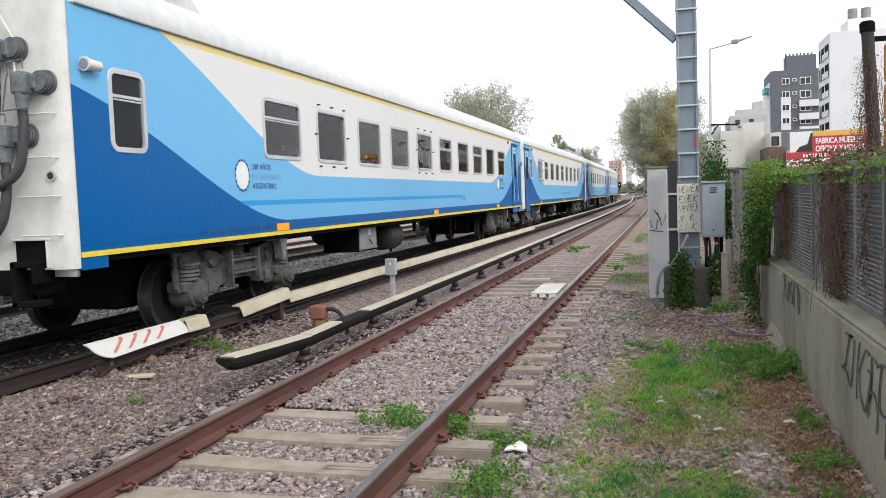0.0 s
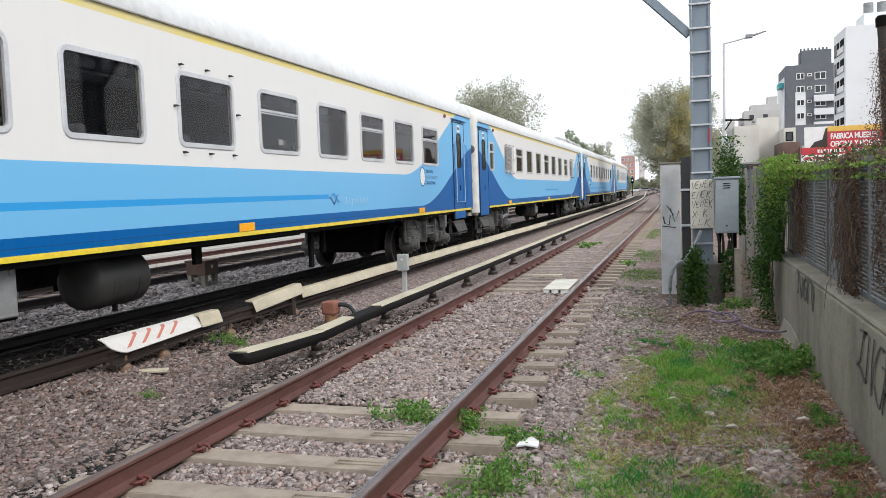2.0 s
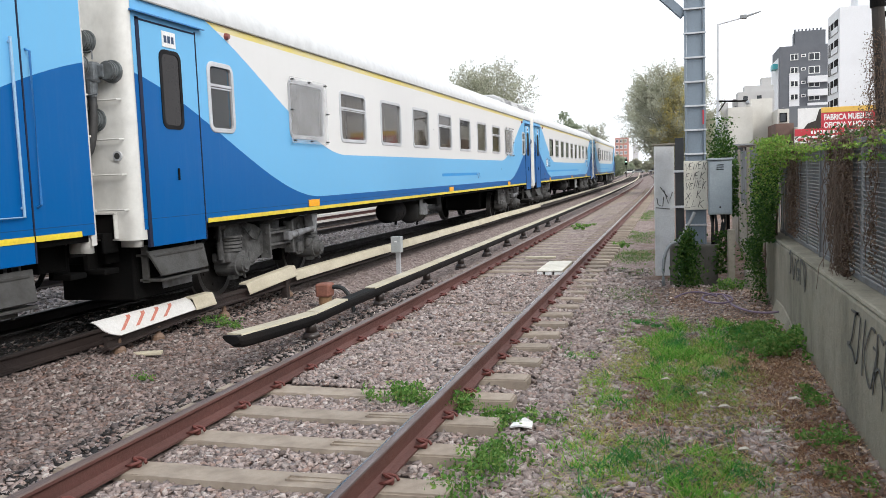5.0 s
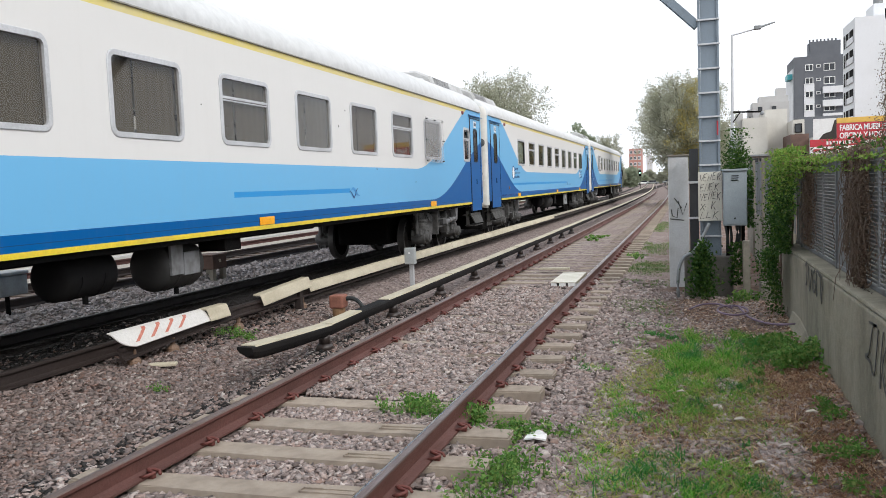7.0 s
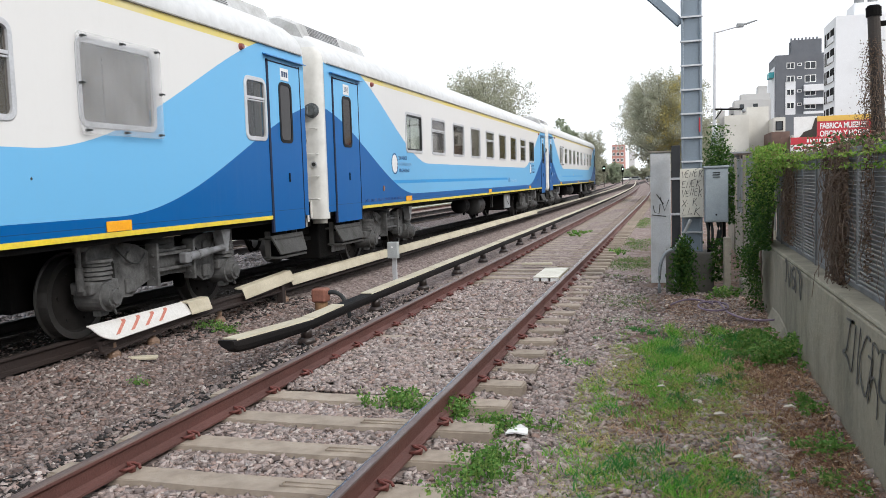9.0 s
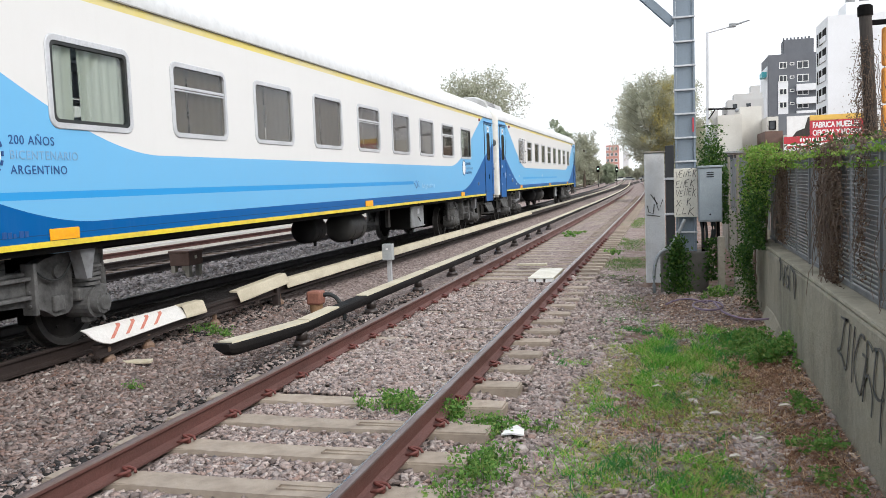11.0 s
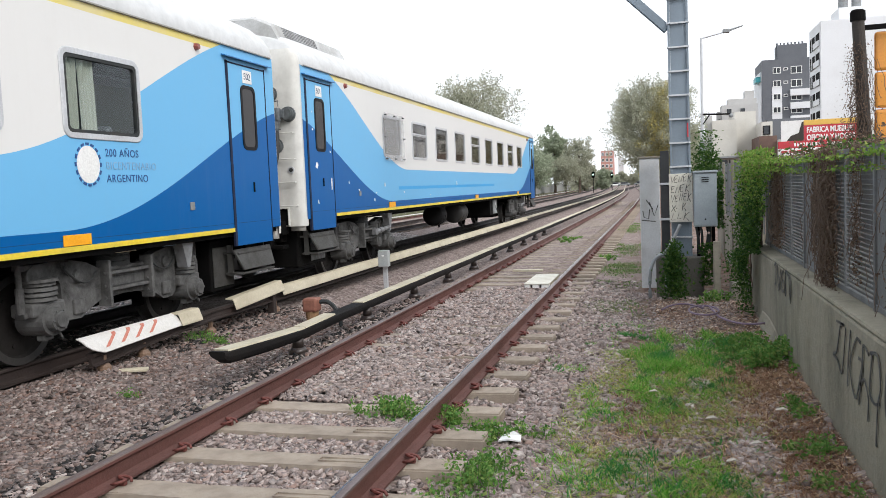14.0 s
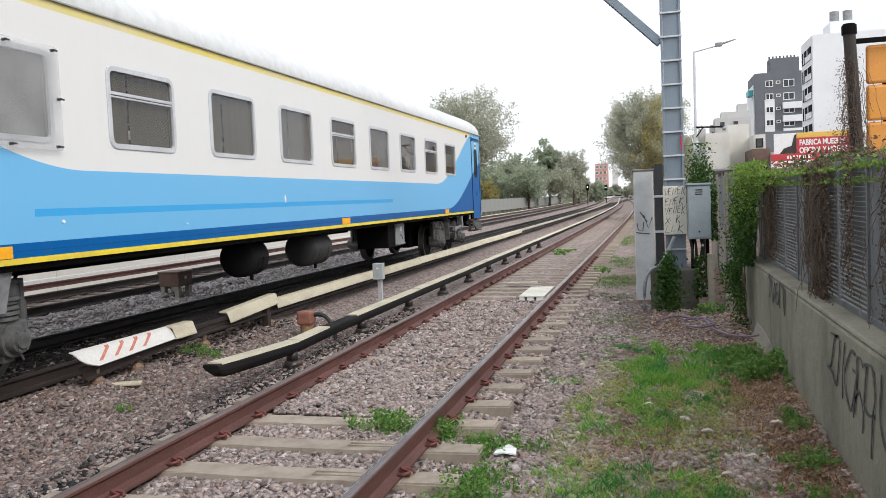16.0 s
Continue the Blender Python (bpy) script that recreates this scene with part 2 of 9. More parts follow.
MAST_PAINT = mat("mast_grey", (0.20, 0.245, 0.29), 0.5, metal=0.1, dirt=(0.12, 0.14, 0.16), amount=0.4, scale=2, stretch=(1, 1, 0.3))
CABINET_GREY = mat("cabinet_grey", (0.30, 0.345, 0.375), 0.45, dirt=(0.19, 0.21, 0.22), amount=0.4, scale=2.5)
FENCE_GREY = mat("fence_sheet", (0.14, 0.147, 0.152), 0.65, metal=0.1, dirt=(0.062, 0.053, 0.046), amount=0.7, scale=2, stretch=(1, 1, 0.4))
GRAFFITI = mat("black_spray", (0.05, 0.05, 0.05), 0.8, dirt=(0.15, 0.142, 0.122), amount=0.7, scale=7)
SIGN_RED = mat("sign_red", (0.50, 0.035, 0.05), 0.5, amount=0.2)
SIGN_YELLOW = mat("sign_yellow", (0.72, 0.45, 0.09), 0.5, amount=0.3)
BARK = mat("bark", (0.10, 0.075, 0.055), 0.95, amount=0.6, bump=0.5, grain=25)
TWIG = mat("dry_vine", (0.14, 0.10, 0.075), 0.95, amount=0.5, grain=25)
BRICK_RED = mat("red_brick_far", (0.50, 0.25, 0.21), 0.85, amount=0.4)
TEAL = mat("teal_trim", (0.05, 0.36, 0.40), 0.5)
PVC = mat("purple_hose", (0.22, 0.16, 0.225), 0.6, amount=0.3)


# ---- building helpers ----
def box(bm, x0, x1, y0, y1, z0, z1, bevel=0.0):
    g = bmesh.ops.create_cube(bm, size=1.0)
    bmesh.ops.scale(bm, verts=g["verts"], vec=(x1 - x0, y1 - y0, z1 - z0))
    bmesh.ops.translate(bm, verts=g["verts"], vec=((x0 + x1) / 2, (y0 + y1) / 2, (z0 + z1) / 2))
    if bevel:
        edges = list({e for v in g["verts"] for e in v.link_edges})
        bmesh.ops.bevel(bm, geom=edges, offset=bevel, segments=2, affect="EDGES", profile=0.5)


def rod(bm, p0, p1, r0, r1=None, seg=10):
    p0, p1 = Vector(p0), Vector(p1)
    d = p1 - p0
    m = Matrix.Translation((p0 + p1) / 2) @ d.to_track_quat("Z", "Y").to_matrix().to_4x4()
    bmesh.ops.create_cone(bm, cap_ends=True, segments=seg, radius1=r0, radius2=r0 if r1 is None else r1, depth=d.length, matrix=m)


def tube(bm, pts, r, seg=8):
    """A bent pipe along pts."""
    pts = [Vector(p) for p in pts]
    rings = []
    for i, p in enumerate(pts):
        d = (pts[min(i + 1, len(pts) - 1)] - pts[max(i - 1, 0)]).normalized()
        q = d.to_track_quat("Z", "Y")
        rings.append([bm.verts.new(p + q @ Vector((r * np.cos(a), r * np.sin(a), 0))) for a in np.linspace(0, 2 * np.pi, seg, endpoint=False)])
    for a, b in zip(rings, rings[1:]):
        for k in range(seg):
            bm.faces.new((a[k], a[(k + 1) % seg], b[(k + 1) % seg], b[k]))
    bm.faces.new(rings[0][::-1]), bm.faces.new(rings[-1])


def arc(p0, p1, p2, n=10):
    """Points of a smooth bend from p0 to p2 pulled towards p1."""
    p0, p1, p2 = Vector(p0), Vector(p1), Vector(p2)
    return [p0 * (1 - t) ** 2 + p1 * 2 * t * (1 - t) + p2 * t * t for t in np.linspace(0, 1, n)]


def sweep(bm, profile, path, caps=True):
    """Extrude a closed profile [(x, z)] along path points [(x, y, z)], the profile kept upright across the path."""
    rings = []
    for i, p in enumerate(path):
        a, b = Vector(path[max(i - 1, 0)]), Vector(path[min(i + 1, len(path) - 1)])
        d = (b - a).normalized()
        side = Vector((d.y, -d.x, 0)).normalized()
        rings.append([bm.verts.new(Vector(p) + side * x + Vector((0, 0, z))) for x, z in profile])
    k = len(profile)
    faces = []
    for a, b in zip(rings, rings[1:]):
        faces.append([bm.faces.new((a[j], b[j], b[(j + 1) % k], a[(j + 1) % k])) for j in range(k)])
    if caps:
        bm.faces.new(rings[0]), bm.faces.new(rings[-1][::-1])
    return faces


def finish(name, bm, material, smooth=False):
    bmesh.ops.recalc_face_normals(bm, faces=bm.faces)
    me = bpy.data.meshes.new(name)
    bm.to_mesh(me)
    bm.free()
    for m in material if isinstance(material, (list, tuple)) else [material]:
        me.materials.append(m)
    if smooth:
        me.polygons.foreach_set("use_smooth", [True] * len(me.polygons))
    return me


def part(name, bm, material, parent, label="", smooth=False):
    ob = new(name, finish(name, bm, material, smooth))
    ob.parent = parent
    return tagged(ob, label)


def shared(name, me, parent, m=None, label=""):
    """A part on a mesh that alike parts share."""
    ob = new(name, me)
    ob.parent = parent
    if m is not None:
        ob.matrix_basis = m
    return tagged(ob, label)


def solo(name, bm, material, label, category, group="", kind="", smooth=False):
    return tagged(new(name, finish(name, bm, material, smooth)), label, category, group, kind)


def thing(name, label, category, group="", kind="", m=None):
    ob = new(name)
    ob.empty_display_size = 0.2
    if m is not None:
        ob.matrix_basis = m
    return tagged(ob, label, category, group, kind)


def cloud_mesh(name, verts, faces, material):
    me = bpy.data.meshes.new(name)
    me.from_pydata(verts, [], faces)
    me.materials.append(material)
    return me


def flat_text(name, words, size, material, parent, m, spacing=1.0, bold=0.004):
    cu = bpy.data.curves.new(name, "FONT")
    cu.body, cu.size, cu.space_character = words, size, spacing
    cu.align_x, cu.align_y, cu.extrude, cu.offset = "LEFT", "CENTER", 0.0008, size * bold
    tmp = bpy.data.objects.new(name, cu)
    scene.collection.objects.link(tmp)
    me = bpy.data.meshes.new_from_object(tmp.evaluated_get(bpy.context.evaluated_depsgraph_get()))
    bpy.data.objects.remove(tmp)
    me.materials.clear()
    me.materials.append(material)
    return shared(name, me, parent, m)


# ---- the line: straight, then a wide bend to the left ----
BEND_FROM, BEND_TO, BEND_R = 45.0, 150.0, 2700.0


def bend(y):
    """Sideways shift and slope of the line at y."""
    u = min(max(y - BEND_FROM, 0), BEND_TO - BEND_FROM)
    return -u * u / (2 * BEND_R) - max(y - BEND_TO, 0) * u / BEND_R, -u / BEND_R


def along(x, y0, y1, z):
    ys = [y0]
    while ys[-1] < y1:
        ys.append(min(y1, ys[-1] + (60 if ys[-1] < BEND_FROM - 60 else 8 if ys[-1] < 200 else 40)))
    return [(x + bend(y)[0], y, z) for y in ys]


NEAR, TRAIN, FAR = -2.62, -7.15, -11.75
TRAIN_Z = 0.07
HALF = 0.838 + 0.035


# ---- ground ----
def ballast_ground_mat():
    """Crushed stone seen from afar, brown soil and thin grass at the sides, by place."""
    m, n, b = node_mat("railway_ground")
    tc = n.nodes.new("ShaderNodeTexCoord")
    vo = n.nodes.new("ShaderNodeTexVoronoi")
    vo.inputs["Scale"].default_value = 17.0
    n.links.new(tc.outputs["Object"], vo.inputs["Vector"])
    rp = n.nodes.new("ShaderNodeValToRGB")
    for c, p in (((0.30, 0.235, 0.215, 1), 0.35), ((0.20, 0.155, 0.14, 1), 0.6)):
        rp.color_ramp.elements.new(p).color = c
    rp.color_ramp.elements[0].color = (0.13, 0.10, 0.09, 1)
    rp.color_ramp.elements[-1].color = (0.37, 0.31, 0.29, 1)
    sv = n.nodes.new("ShaderNodeSeparateColor")
    n.links.new(vo.outputs["Color"], sv.inputs["Color"])
    n.links.new(sv.outputs["Red"], rp.inputs["Fac"])
    stone = rp.outputs["Color"]
    sp = n.nodes.new("ShaderNodeSeparateXYZ")
    n.links.new(tc.outputs["Object"], sp.inputs[0])
    wob = noise_fac(n, 0.7, 5, 0.65, 0.2, 0.8)
    edge = calc(n, "ADD", sp.outputs["X"], calc(n, "MULTIPLY", wob, 1.6))
    soil_f = n.nodes.new("ShaderNodeMapRange")
    soil_f.inputs["From Min"].default_value, soil_f.inputs["From Max"].default_value = -0.4, 0.5
    n.links.new(edge, soil_f.inputs["Value"])
    soil = mixed(n, noise_fac(n, 9, 6, 0.7), (0.075, 0.045, 0.032), (0.23, 0.15, 0.11))
    c = mixed(n, calc(n, "MULTIPLY", soil_f.outputs["Result"], noise_fac(n, 1.5, 5, 0.6, 0.3, 0.6)), stone, soil)
    far_left = n.nodes.new("ShaderNodeMapRange")
    far_left.inputs["From Min"].default_value, far_left.inputs["From Max"].default_value = -16.0, -17.5
    n.links.new(sp.outputs["X"], far_left.inputs["Value"])
    turf = mixed(n, noise_fac(n, 0.5, 6, 0.7), (0.06, 0.075, 0.03), (0.13, 0.13, 0.06))
    c = mixed(n, calc(n, "MULTIPLY", far_left.outputs["Result"], 0.9), c, turf)
    # Oily soot and the train's shade, both put into the bed's colour.
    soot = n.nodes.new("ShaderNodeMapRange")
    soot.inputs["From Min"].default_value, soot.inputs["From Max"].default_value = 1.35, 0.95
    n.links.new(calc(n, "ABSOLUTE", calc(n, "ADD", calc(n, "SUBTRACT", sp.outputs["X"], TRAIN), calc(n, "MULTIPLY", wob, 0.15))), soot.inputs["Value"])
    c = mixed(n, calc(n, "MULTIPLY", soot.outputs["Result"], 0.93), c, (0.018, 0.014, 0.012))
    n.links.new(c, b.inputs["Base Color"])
    b.inputs["Roughness"].default_value = 0.95
    b.inputs["Specular IOR Level"].default_value = 0.25
    bumped(n, b, vo.outputs["Distance"], 0.9, 0.05)
    return m


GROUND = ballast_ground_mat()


def ground_height(x, y):
    """Ballast beds under the tracks, a shallow ditch between, a low verge beside the wall."""
    z = -0.30
    for c, top in ((NEAR, -0.215), (TRAIN, -0.13), (FAR, -0.13)):
        d = abs(x - c)
        shoulder = 0.9 if c == NEAR and x > c else 1.55
        z = max(z, top - min(0.05, max(0, d - shoulder) * 0.2) - max(0, d - 1.55) * 0.12)
    z -= 0.09 * min(max((x - 0.6) / 0.6, 0), 1) * min(max((7.8 - y) / 3.0, 0), 1) * (x < 2)
    return z + 0.018 * noise.noise((x * 1.7, y * 1.7, 0)) + 0.012 * noise.noise((x * 5, y * 5, 3))


def build_ground():
    xs = np.concatenate([[-900, -300, -120, -60, -30, -20], np.arange(-16, 4.1, 0.25), [6, 10, 20, 60, 150, 400, 900]])
    ys = np.concatenate([[-60, -20, -8], np.arange(-4, 26, 0.25), np.arange(26, 60, 1.5), np.arange(60, 300, 10), [320, 400, 600, 1000, 2500]])
    vs, fs = [], []
    for y in ys:
        for x in xs:
            inside = -16 <= x <= 4
            vs.append((x + bend(y)[0], y, ground_height(x, y) if inside else -0.30))
    w = len(xs)
    for j in range(len(ys) - 1):
        for i in range(w - 1):
            a = j * w + i
            fs.append((a, a + 1, a + w + 1, a + w))
    me = cloud_mesh("ground", vs, fs, GROUND)
    me.polygons.foreach_set("use_smooth", [True] * len(me.polygons))
    tagged(new("ground", me), "grey-brown crushed stone ballast and worn soil beside the tracks", "ground", kind="structure")


build_ground()

# ---- rails ----
HEAD_PROFILE = [(-0.036, -0.011), (-0.036, -0.03), (-0.024, -0.042), (0.024, -0.042), (0.036, -0.03), (0.036, -0.011), (0.031, -0.003), (0.010, 0.001), (-0.012, 0.001), (-0.031, -0.003)]
WEB_PROFILE = [(-0.012, -0.0425), (-0.009, -0.055), (-0.009, -0.13), (-0.03, -0.145), (-0.072, -0.155), (-0.072, -0.17),
               (0.072, -0.17), (0.072, -0.155), (0.03, -0.145), (0.009, -0.13), (0.009, -0.055), (0.012, -0.0425)]


def rail(x, z, top, web, gauge, label):
    """A rail with a crowned head; gauge: the side (-1, 1) on which the wheels polish it most."""
    r = thing("rail", label, "rail", "running rails")
    bm = bmesh.new()
    rows = sweep(bm, HEAD_PROFILE, along(x, -6.0, 420.0, z))
    for row in rows:
        for j in (5, 6, 7, 8, 9):
            row[j].material_index = 1
        row[8 if gauge < 0 else 6].material_index = 2
    part("head", bm, [web, top, RAIL_BAND if top == RAIL_TOP else top], r, "worn rail head")
    bm = bmesh.new()
    sweep(bm, WEB_PROFILE, along(x, -6.0, 420.0, z))
    part("web", bm, web, r)


for cx, z, tops, web, words in ((NEAR, 0.0, (RAIL_DULL, RAIL_TOP), RAIL_RUST, "rusty brown steel running rail on concrete sleepers"),
                                (TRAIN, TRAIN_Z, (RAIL_OILY, RAIL_SOOTY), RAIL_OILY, "oily running rail, its black deepened by painted shade"),
                                (FAR, TRAIN_Z, (RAIL_SOOTY, RAIL_SOOTY), RAIL_SOOTY, "rusty running rail of an unused-looking track")):
    rail(cx - HALF, z, tops[0], web, 1, words)
    rail(cx + HALF, z, tops[1], RAIL_RUST if web == RAIL_RUST else RAIL_SOOTY, -1, words if web != RAIL_OILY else "rusty brown running rail stained by soot")

# ---- sleepers with red spring clips ----
PITCH = 0.665


def sleeper_mesh():
    bm = bmesh.new()
    ends = [(-1.34, 0.11, 0.0), (-0.95, 0.125, 0.0), (-0.55, 0.12, -0.004), (-0.3, 0.115, -0.01), (0.3, 0.115, -0.01), (0.55, 0.12, -0.004), (0.95, 0.125, 0.0), (1.34, 0.11, 0.0)]
    rings = [[bm.verts.new(p) for p in ((x, -w, z), (x, w, z), (x, w + 0.025, -0.16), (x, -w - 0.025, -0.16))] for x, w, z in ends]
    for a, b in zip(rings, rings[1:]):
        for k in range(4):
            bm.faces.new((a[k], a[(k + 1) % 4], b[(k + 1) % 4], b[k]))
    bm.faces.new(rings[0][::-1]), bm.faces.new(rings[-1])
    tops = [e for e in bm.edges if all(v.co.z > -0.1 for v in e.verts)]
    bmesh.ops.bevel(bm, geom=tops, offset=0.012, segments=2, affect="EDGES")
    for a, b, c, d in ((0.30, 0.66, 0.028, 0.036), (0.30, 0.66, -0.036, -0.028), (0.295, 0.303, -0.03, 0.03), (0.657, 0.665, -0.03, 0.03)):
        box(bm, a, b, c, d, -0.012, 0.0055 if a > 0.5 else 0.003)
    return finish("sleeper", bm, CONCRETE_SLEEPER)


def clip_mesh():
    bm = bmesh.new()
    pts = [(0.05, -0.055, 0.02), (0.10, -0.06, 0.035), (0.125, -0.03, 0.04), (0.12, 0.0, 0.035), (0.07, 0.008, 0.045), (0.045, 0.03, 0.045), (0.075, 0.06, 0.04), (0.12, 0.055, 0.03), (0.14, 0.03, 0.02)]
    tube(bm, pts, 0.011, 6)
    box(bm, 0.075, 0.12, -0.018, 0.018, 0.0, 0.03, 0.005)
    return finish("clip", bm, CLIP_RED, True)


SLEEPER_ME, CLIP_ME = sleeper_mesh(), clip_mesh()


DARK_SLEEPER = SLEEPER_ME.copy()
# Oil stain plus the shade beneath the train, painted in.
DARK_SLEEPER.materials[0] = mat("oily_shaded_sleeper", (0.014, 0.012, 0.011), 0.9, dirt=(0.03, 0.025, 0.022), amount=0.5, scale=4)
BROWN_SLEEPER = SLEEPER_ME.copy()
BROWN_SLEEPER.materials[0] = mat("brown_sleeper", (0.13, 0.095, 0.075), 0.9, dirt=(0.06, 0.045, 0.037), amount=0.6, scale=4)


def lay_sleepers(cx, z, y0, y1, clips_to, words, group, me=SLEEPER_ME):
    k = 0
    y = y0
    while y < y1:
        dx, sl = bend(y)
        s = thing("sleeper", words, "sleeper", group, m=pose(cx + dx + 0.008 * np.sin(k * 2.1), y + 0.01 * np.sin(k * 1.3), z - 0.172, 0, 0, 0.6 * np.sin(k * 1.7) - np.degrees(sl)))
        shared("beam", me, s, pose(0, 0, -0.012 - 0.02 * (y > 17)) if cx == NEAR and y > 11 else None)
        if y < clips_to:
            for side in (-1, 1):
                for face in (-1, 1):
                    shared("clip", CLIP_ME, s, pose(side * HALF, 0, 0, 0, 0, 0 if face > 0 else 180), "red-painted spring clip")
        y += PITCH
        k += 1


lay_sleepers(NEAR, 0.0, 5.10 - 6 * PITCH, 75.0, 24.0, "pale tan concrete sleeper half sunk in ballast", "sleepers under the near track")
lay_sleepers(FAR, TRAIN_Z, 8.0, 40.0, 0.0, "brown weathered sleeper of a rusty track", "sleepers under the far track", BROWN_SLEEPER)
lay_sleepers(TRAIN, TRAIN_Z - 0.045, 3.0, 34.0, 0.0, "oil-stained sleeper with the train's shade in its dark colour", "sleepers under the middle track", DARK_SLEEPER)


# ---- conductor rails with cover boards ----
COND_PROFILE = [(-0.04, 0.0), (0.04, 0.0), (0.04, -0.03), (0.015, -0.04), (0.015, -0.1), (0.05, -0.11), (0.05, -0.125), (-0.05, -0.125), (-0.05, -0.11), (-0.015, -0.1), (-0.015, -0.04), (-0.04, -0.03)]


def cover(parent, x, spans, profile, material, label):
    for pts in spans:
        bm = bmesh.new()
        sweep(bm, profile, [(x + bend(y)[0], y, z) for y, z in pts])
        part("cover_board", bm, material, parent, label)


def stand(parent, x, y, z, me):
    shared("insulator", me, parent, pose(x + bend(y)[0], y, z))


def insulator_mesh():
    bm = bmesh.new()
    rod(bm, (0, 0, -0.22), (0, 0, -0.09), 0.085, 0.07, 14)
    rod(bm, (0, 0, -0.09), (0, 0, -0.05), 0.075, 0.045, 14)
    rod(bm, (0, 0, -0.05), (0, 0, 0.03), 0.03, 0.03, 8)
    rod(bm, (0, 0, -0.17), (0, 0, -0.15), 0.098, 0.098, 14)
    box(bm, -0.12, 0.12, -0.07, 0.07, -0.25, -0.215, 0.01)
    return finish("insulator", bm, mat("insulator_ochre", (0.21, 0.13, 0.085), 0.6, dirt=(0.08, 0.05, 0.035), amount=0.7, scale=7))


OCHRE_INSUL = insulator_mesh()
bm = bmesh.new()
for z0, z1, r0, r1 in ((-0.2, -0.09, 0.125, 0.12), (-0.09, -0.02, 0.12, 0.085), (-0.02, 0.10, 0.07, 0.065)):
    rod(bm, (0, 0, z0), (0, 0, z1), r0, r1, 16)
DOME = finish("insulator", bm, mat("insulator_dome", (0.05, 0.038, 0.034), 0.4, dirt=(0.02, 0.015, 0.013), amount=0.7, scale=8), True)


def plate_profile(*pts, thick=0.02):
    """A thin bent plate as a closed profile, from its upper line."""
    return list(pts) + [(x, z - thick) for x, z in reversed(pts)]


def conductor_rails():
    # beside the near track: a black hood all along, cream plates on most of its top
    c = thing("conductor_rail", "black hooded conductor rail with narrow cream plates, end turned up", "conductor rail", "conductor rails")
    x = -4.185
    line = [(x, 6.97, 0.170), (x, 7.9, 0.117), (x, 8.85, 0.070), (x, 9.3, 0.078)]
    bm = bmesh.new()
    shape = [(-0.085, 0.0), (0.066, 0.0), (0.084, -0.02), (0.090, -0.062), (0.080, -0.105), (0.055, -0.130), (0.0, -0.133), (-0.06, -0.09), (-0.092, -0.03)]
    rings = []
    for y, tall in ((6.97, 0.62), (7.02, 0.85), (7.1, 1.0), (7.25, 1.05), (7.6, 1.05), (7.9, 1.05), (8.3, 1.02), (8.85, 0.98)):
        z = np.interp(y, [q[1] for q in line], [q[2] for q in line])
        rings.append([bm.verts.new((x + px, y, z + pz * tall)) for px, pz in shape])
    for p, q in zip(rings, rings[1:]):
        for k in range(len(shape)):
            bm.faces.new((p[k], p[k - 1], q[k - 1], q[k]))
    bm.faces.new(rings[0]), bm.faces.new(rings[-1][::-1])
    part("hood_end", bm, HOOD_BLACK, c, "soot-black turned-up end of the hood")
    bm = bmesh.new()
    sweep(bm, [(-0.085, 0.0), (0.066, 0.0), (0.082, -0.02), (0.087, -0.06), (0.078, -0.105), (0.05, -0.128), (-0.055, -0.10), (-0.09, -0.03)], line[2:] + along(x, 10.0, 400, 0.088))
    part("hood", bm, HOOD_BLACK, c, "soot-black bent steel hood")
    bm = bmesh.new()
    sweep(bm, [(px * 0.7, pz * 0.55) for px, pz in COND_PROFILE], along(x - 0.01, 9.4, 400, 0.04))
    part("rail", bm, HOOD_BLACK, c)
    plates = [[(7.05, 0.166), (7.9, 0.117), (8.83, 0.071)], [(8.84, 0.076), (9.3, 0.081), (9.76, 0.088)], [(10.78, 0.092), (13.98, 0.090)]]
    plates += [[(y, 0.09 + 0.004 * np.sin(y)), (y + 2.985, 0.09 + 0.004 * np.sin(y + 2))] for y in np.arange(14.0, 39, 3)] + [[(y, 0.09) for y in np.arange(41.0, 300, 10)]]
    cover(c, x, plates, [(-0.082, 0.001), (0.068, 0.001), (0.074, -0.006), (0.080, -0.006), (0.072, 0.013), (-0.082, 0.017)], CREAM_BOARD, "cream-painted cover plate")
    for y in np.arange(8.75, 30, 2.36):
        stand(c, x + 0.01, y, -0.12, DOME)
    # beside the train's track
    c = thing("conductor_rail", "brown conductor rail with cream covers and a striped white end", "conductor rail", "conductor rails")
    x = -5.74
    bm = bmesh.new()
    sweep(bm, [(px * 1.1, pz * 1.1) for px, pz in COND_PROFILE], [(x, 7.1, 0.10), (x, 8.4, 0.17)] + along(x, 9.5, 400, 0.2))
    part("rail", bm, RAIL_SOOTY, c)
    prof = plate_profile((-0.05, 0.088), (0.045, 0.085), (0.060, 0.074), (0.098, -0.035))
    cover(c, x, [[(8.64, 0.198), (9.10, 0.198)], [(9.95, 0.19), (11.45, 0.265)]], plate_profile((-0.055, 0.088), (0.045, 0.085), (0.062, 0.071), (0.108, -0.052)), CREAM_BOARD, "cream-painted cover board")
    cover(c, x, [*([(y, 0.18 + 0.006 * np.sin(y)), (y + 3.985, 0.18 + 0.006 * np.sin(y + 3))] for y in np.arange(11.42, 34, 4))], prof, CREAM_BOARD, "cream-painted cover board")
    cover(c, x, [[(y, 0.18) for y in np.arange(35.42, 300, 8)]], plate_profile((-0.05, 0.088), (0.045, 0.085), (0.060, 0.074), (0.074, 0.03)), DULL_BOARD, "dusty cream cover board")
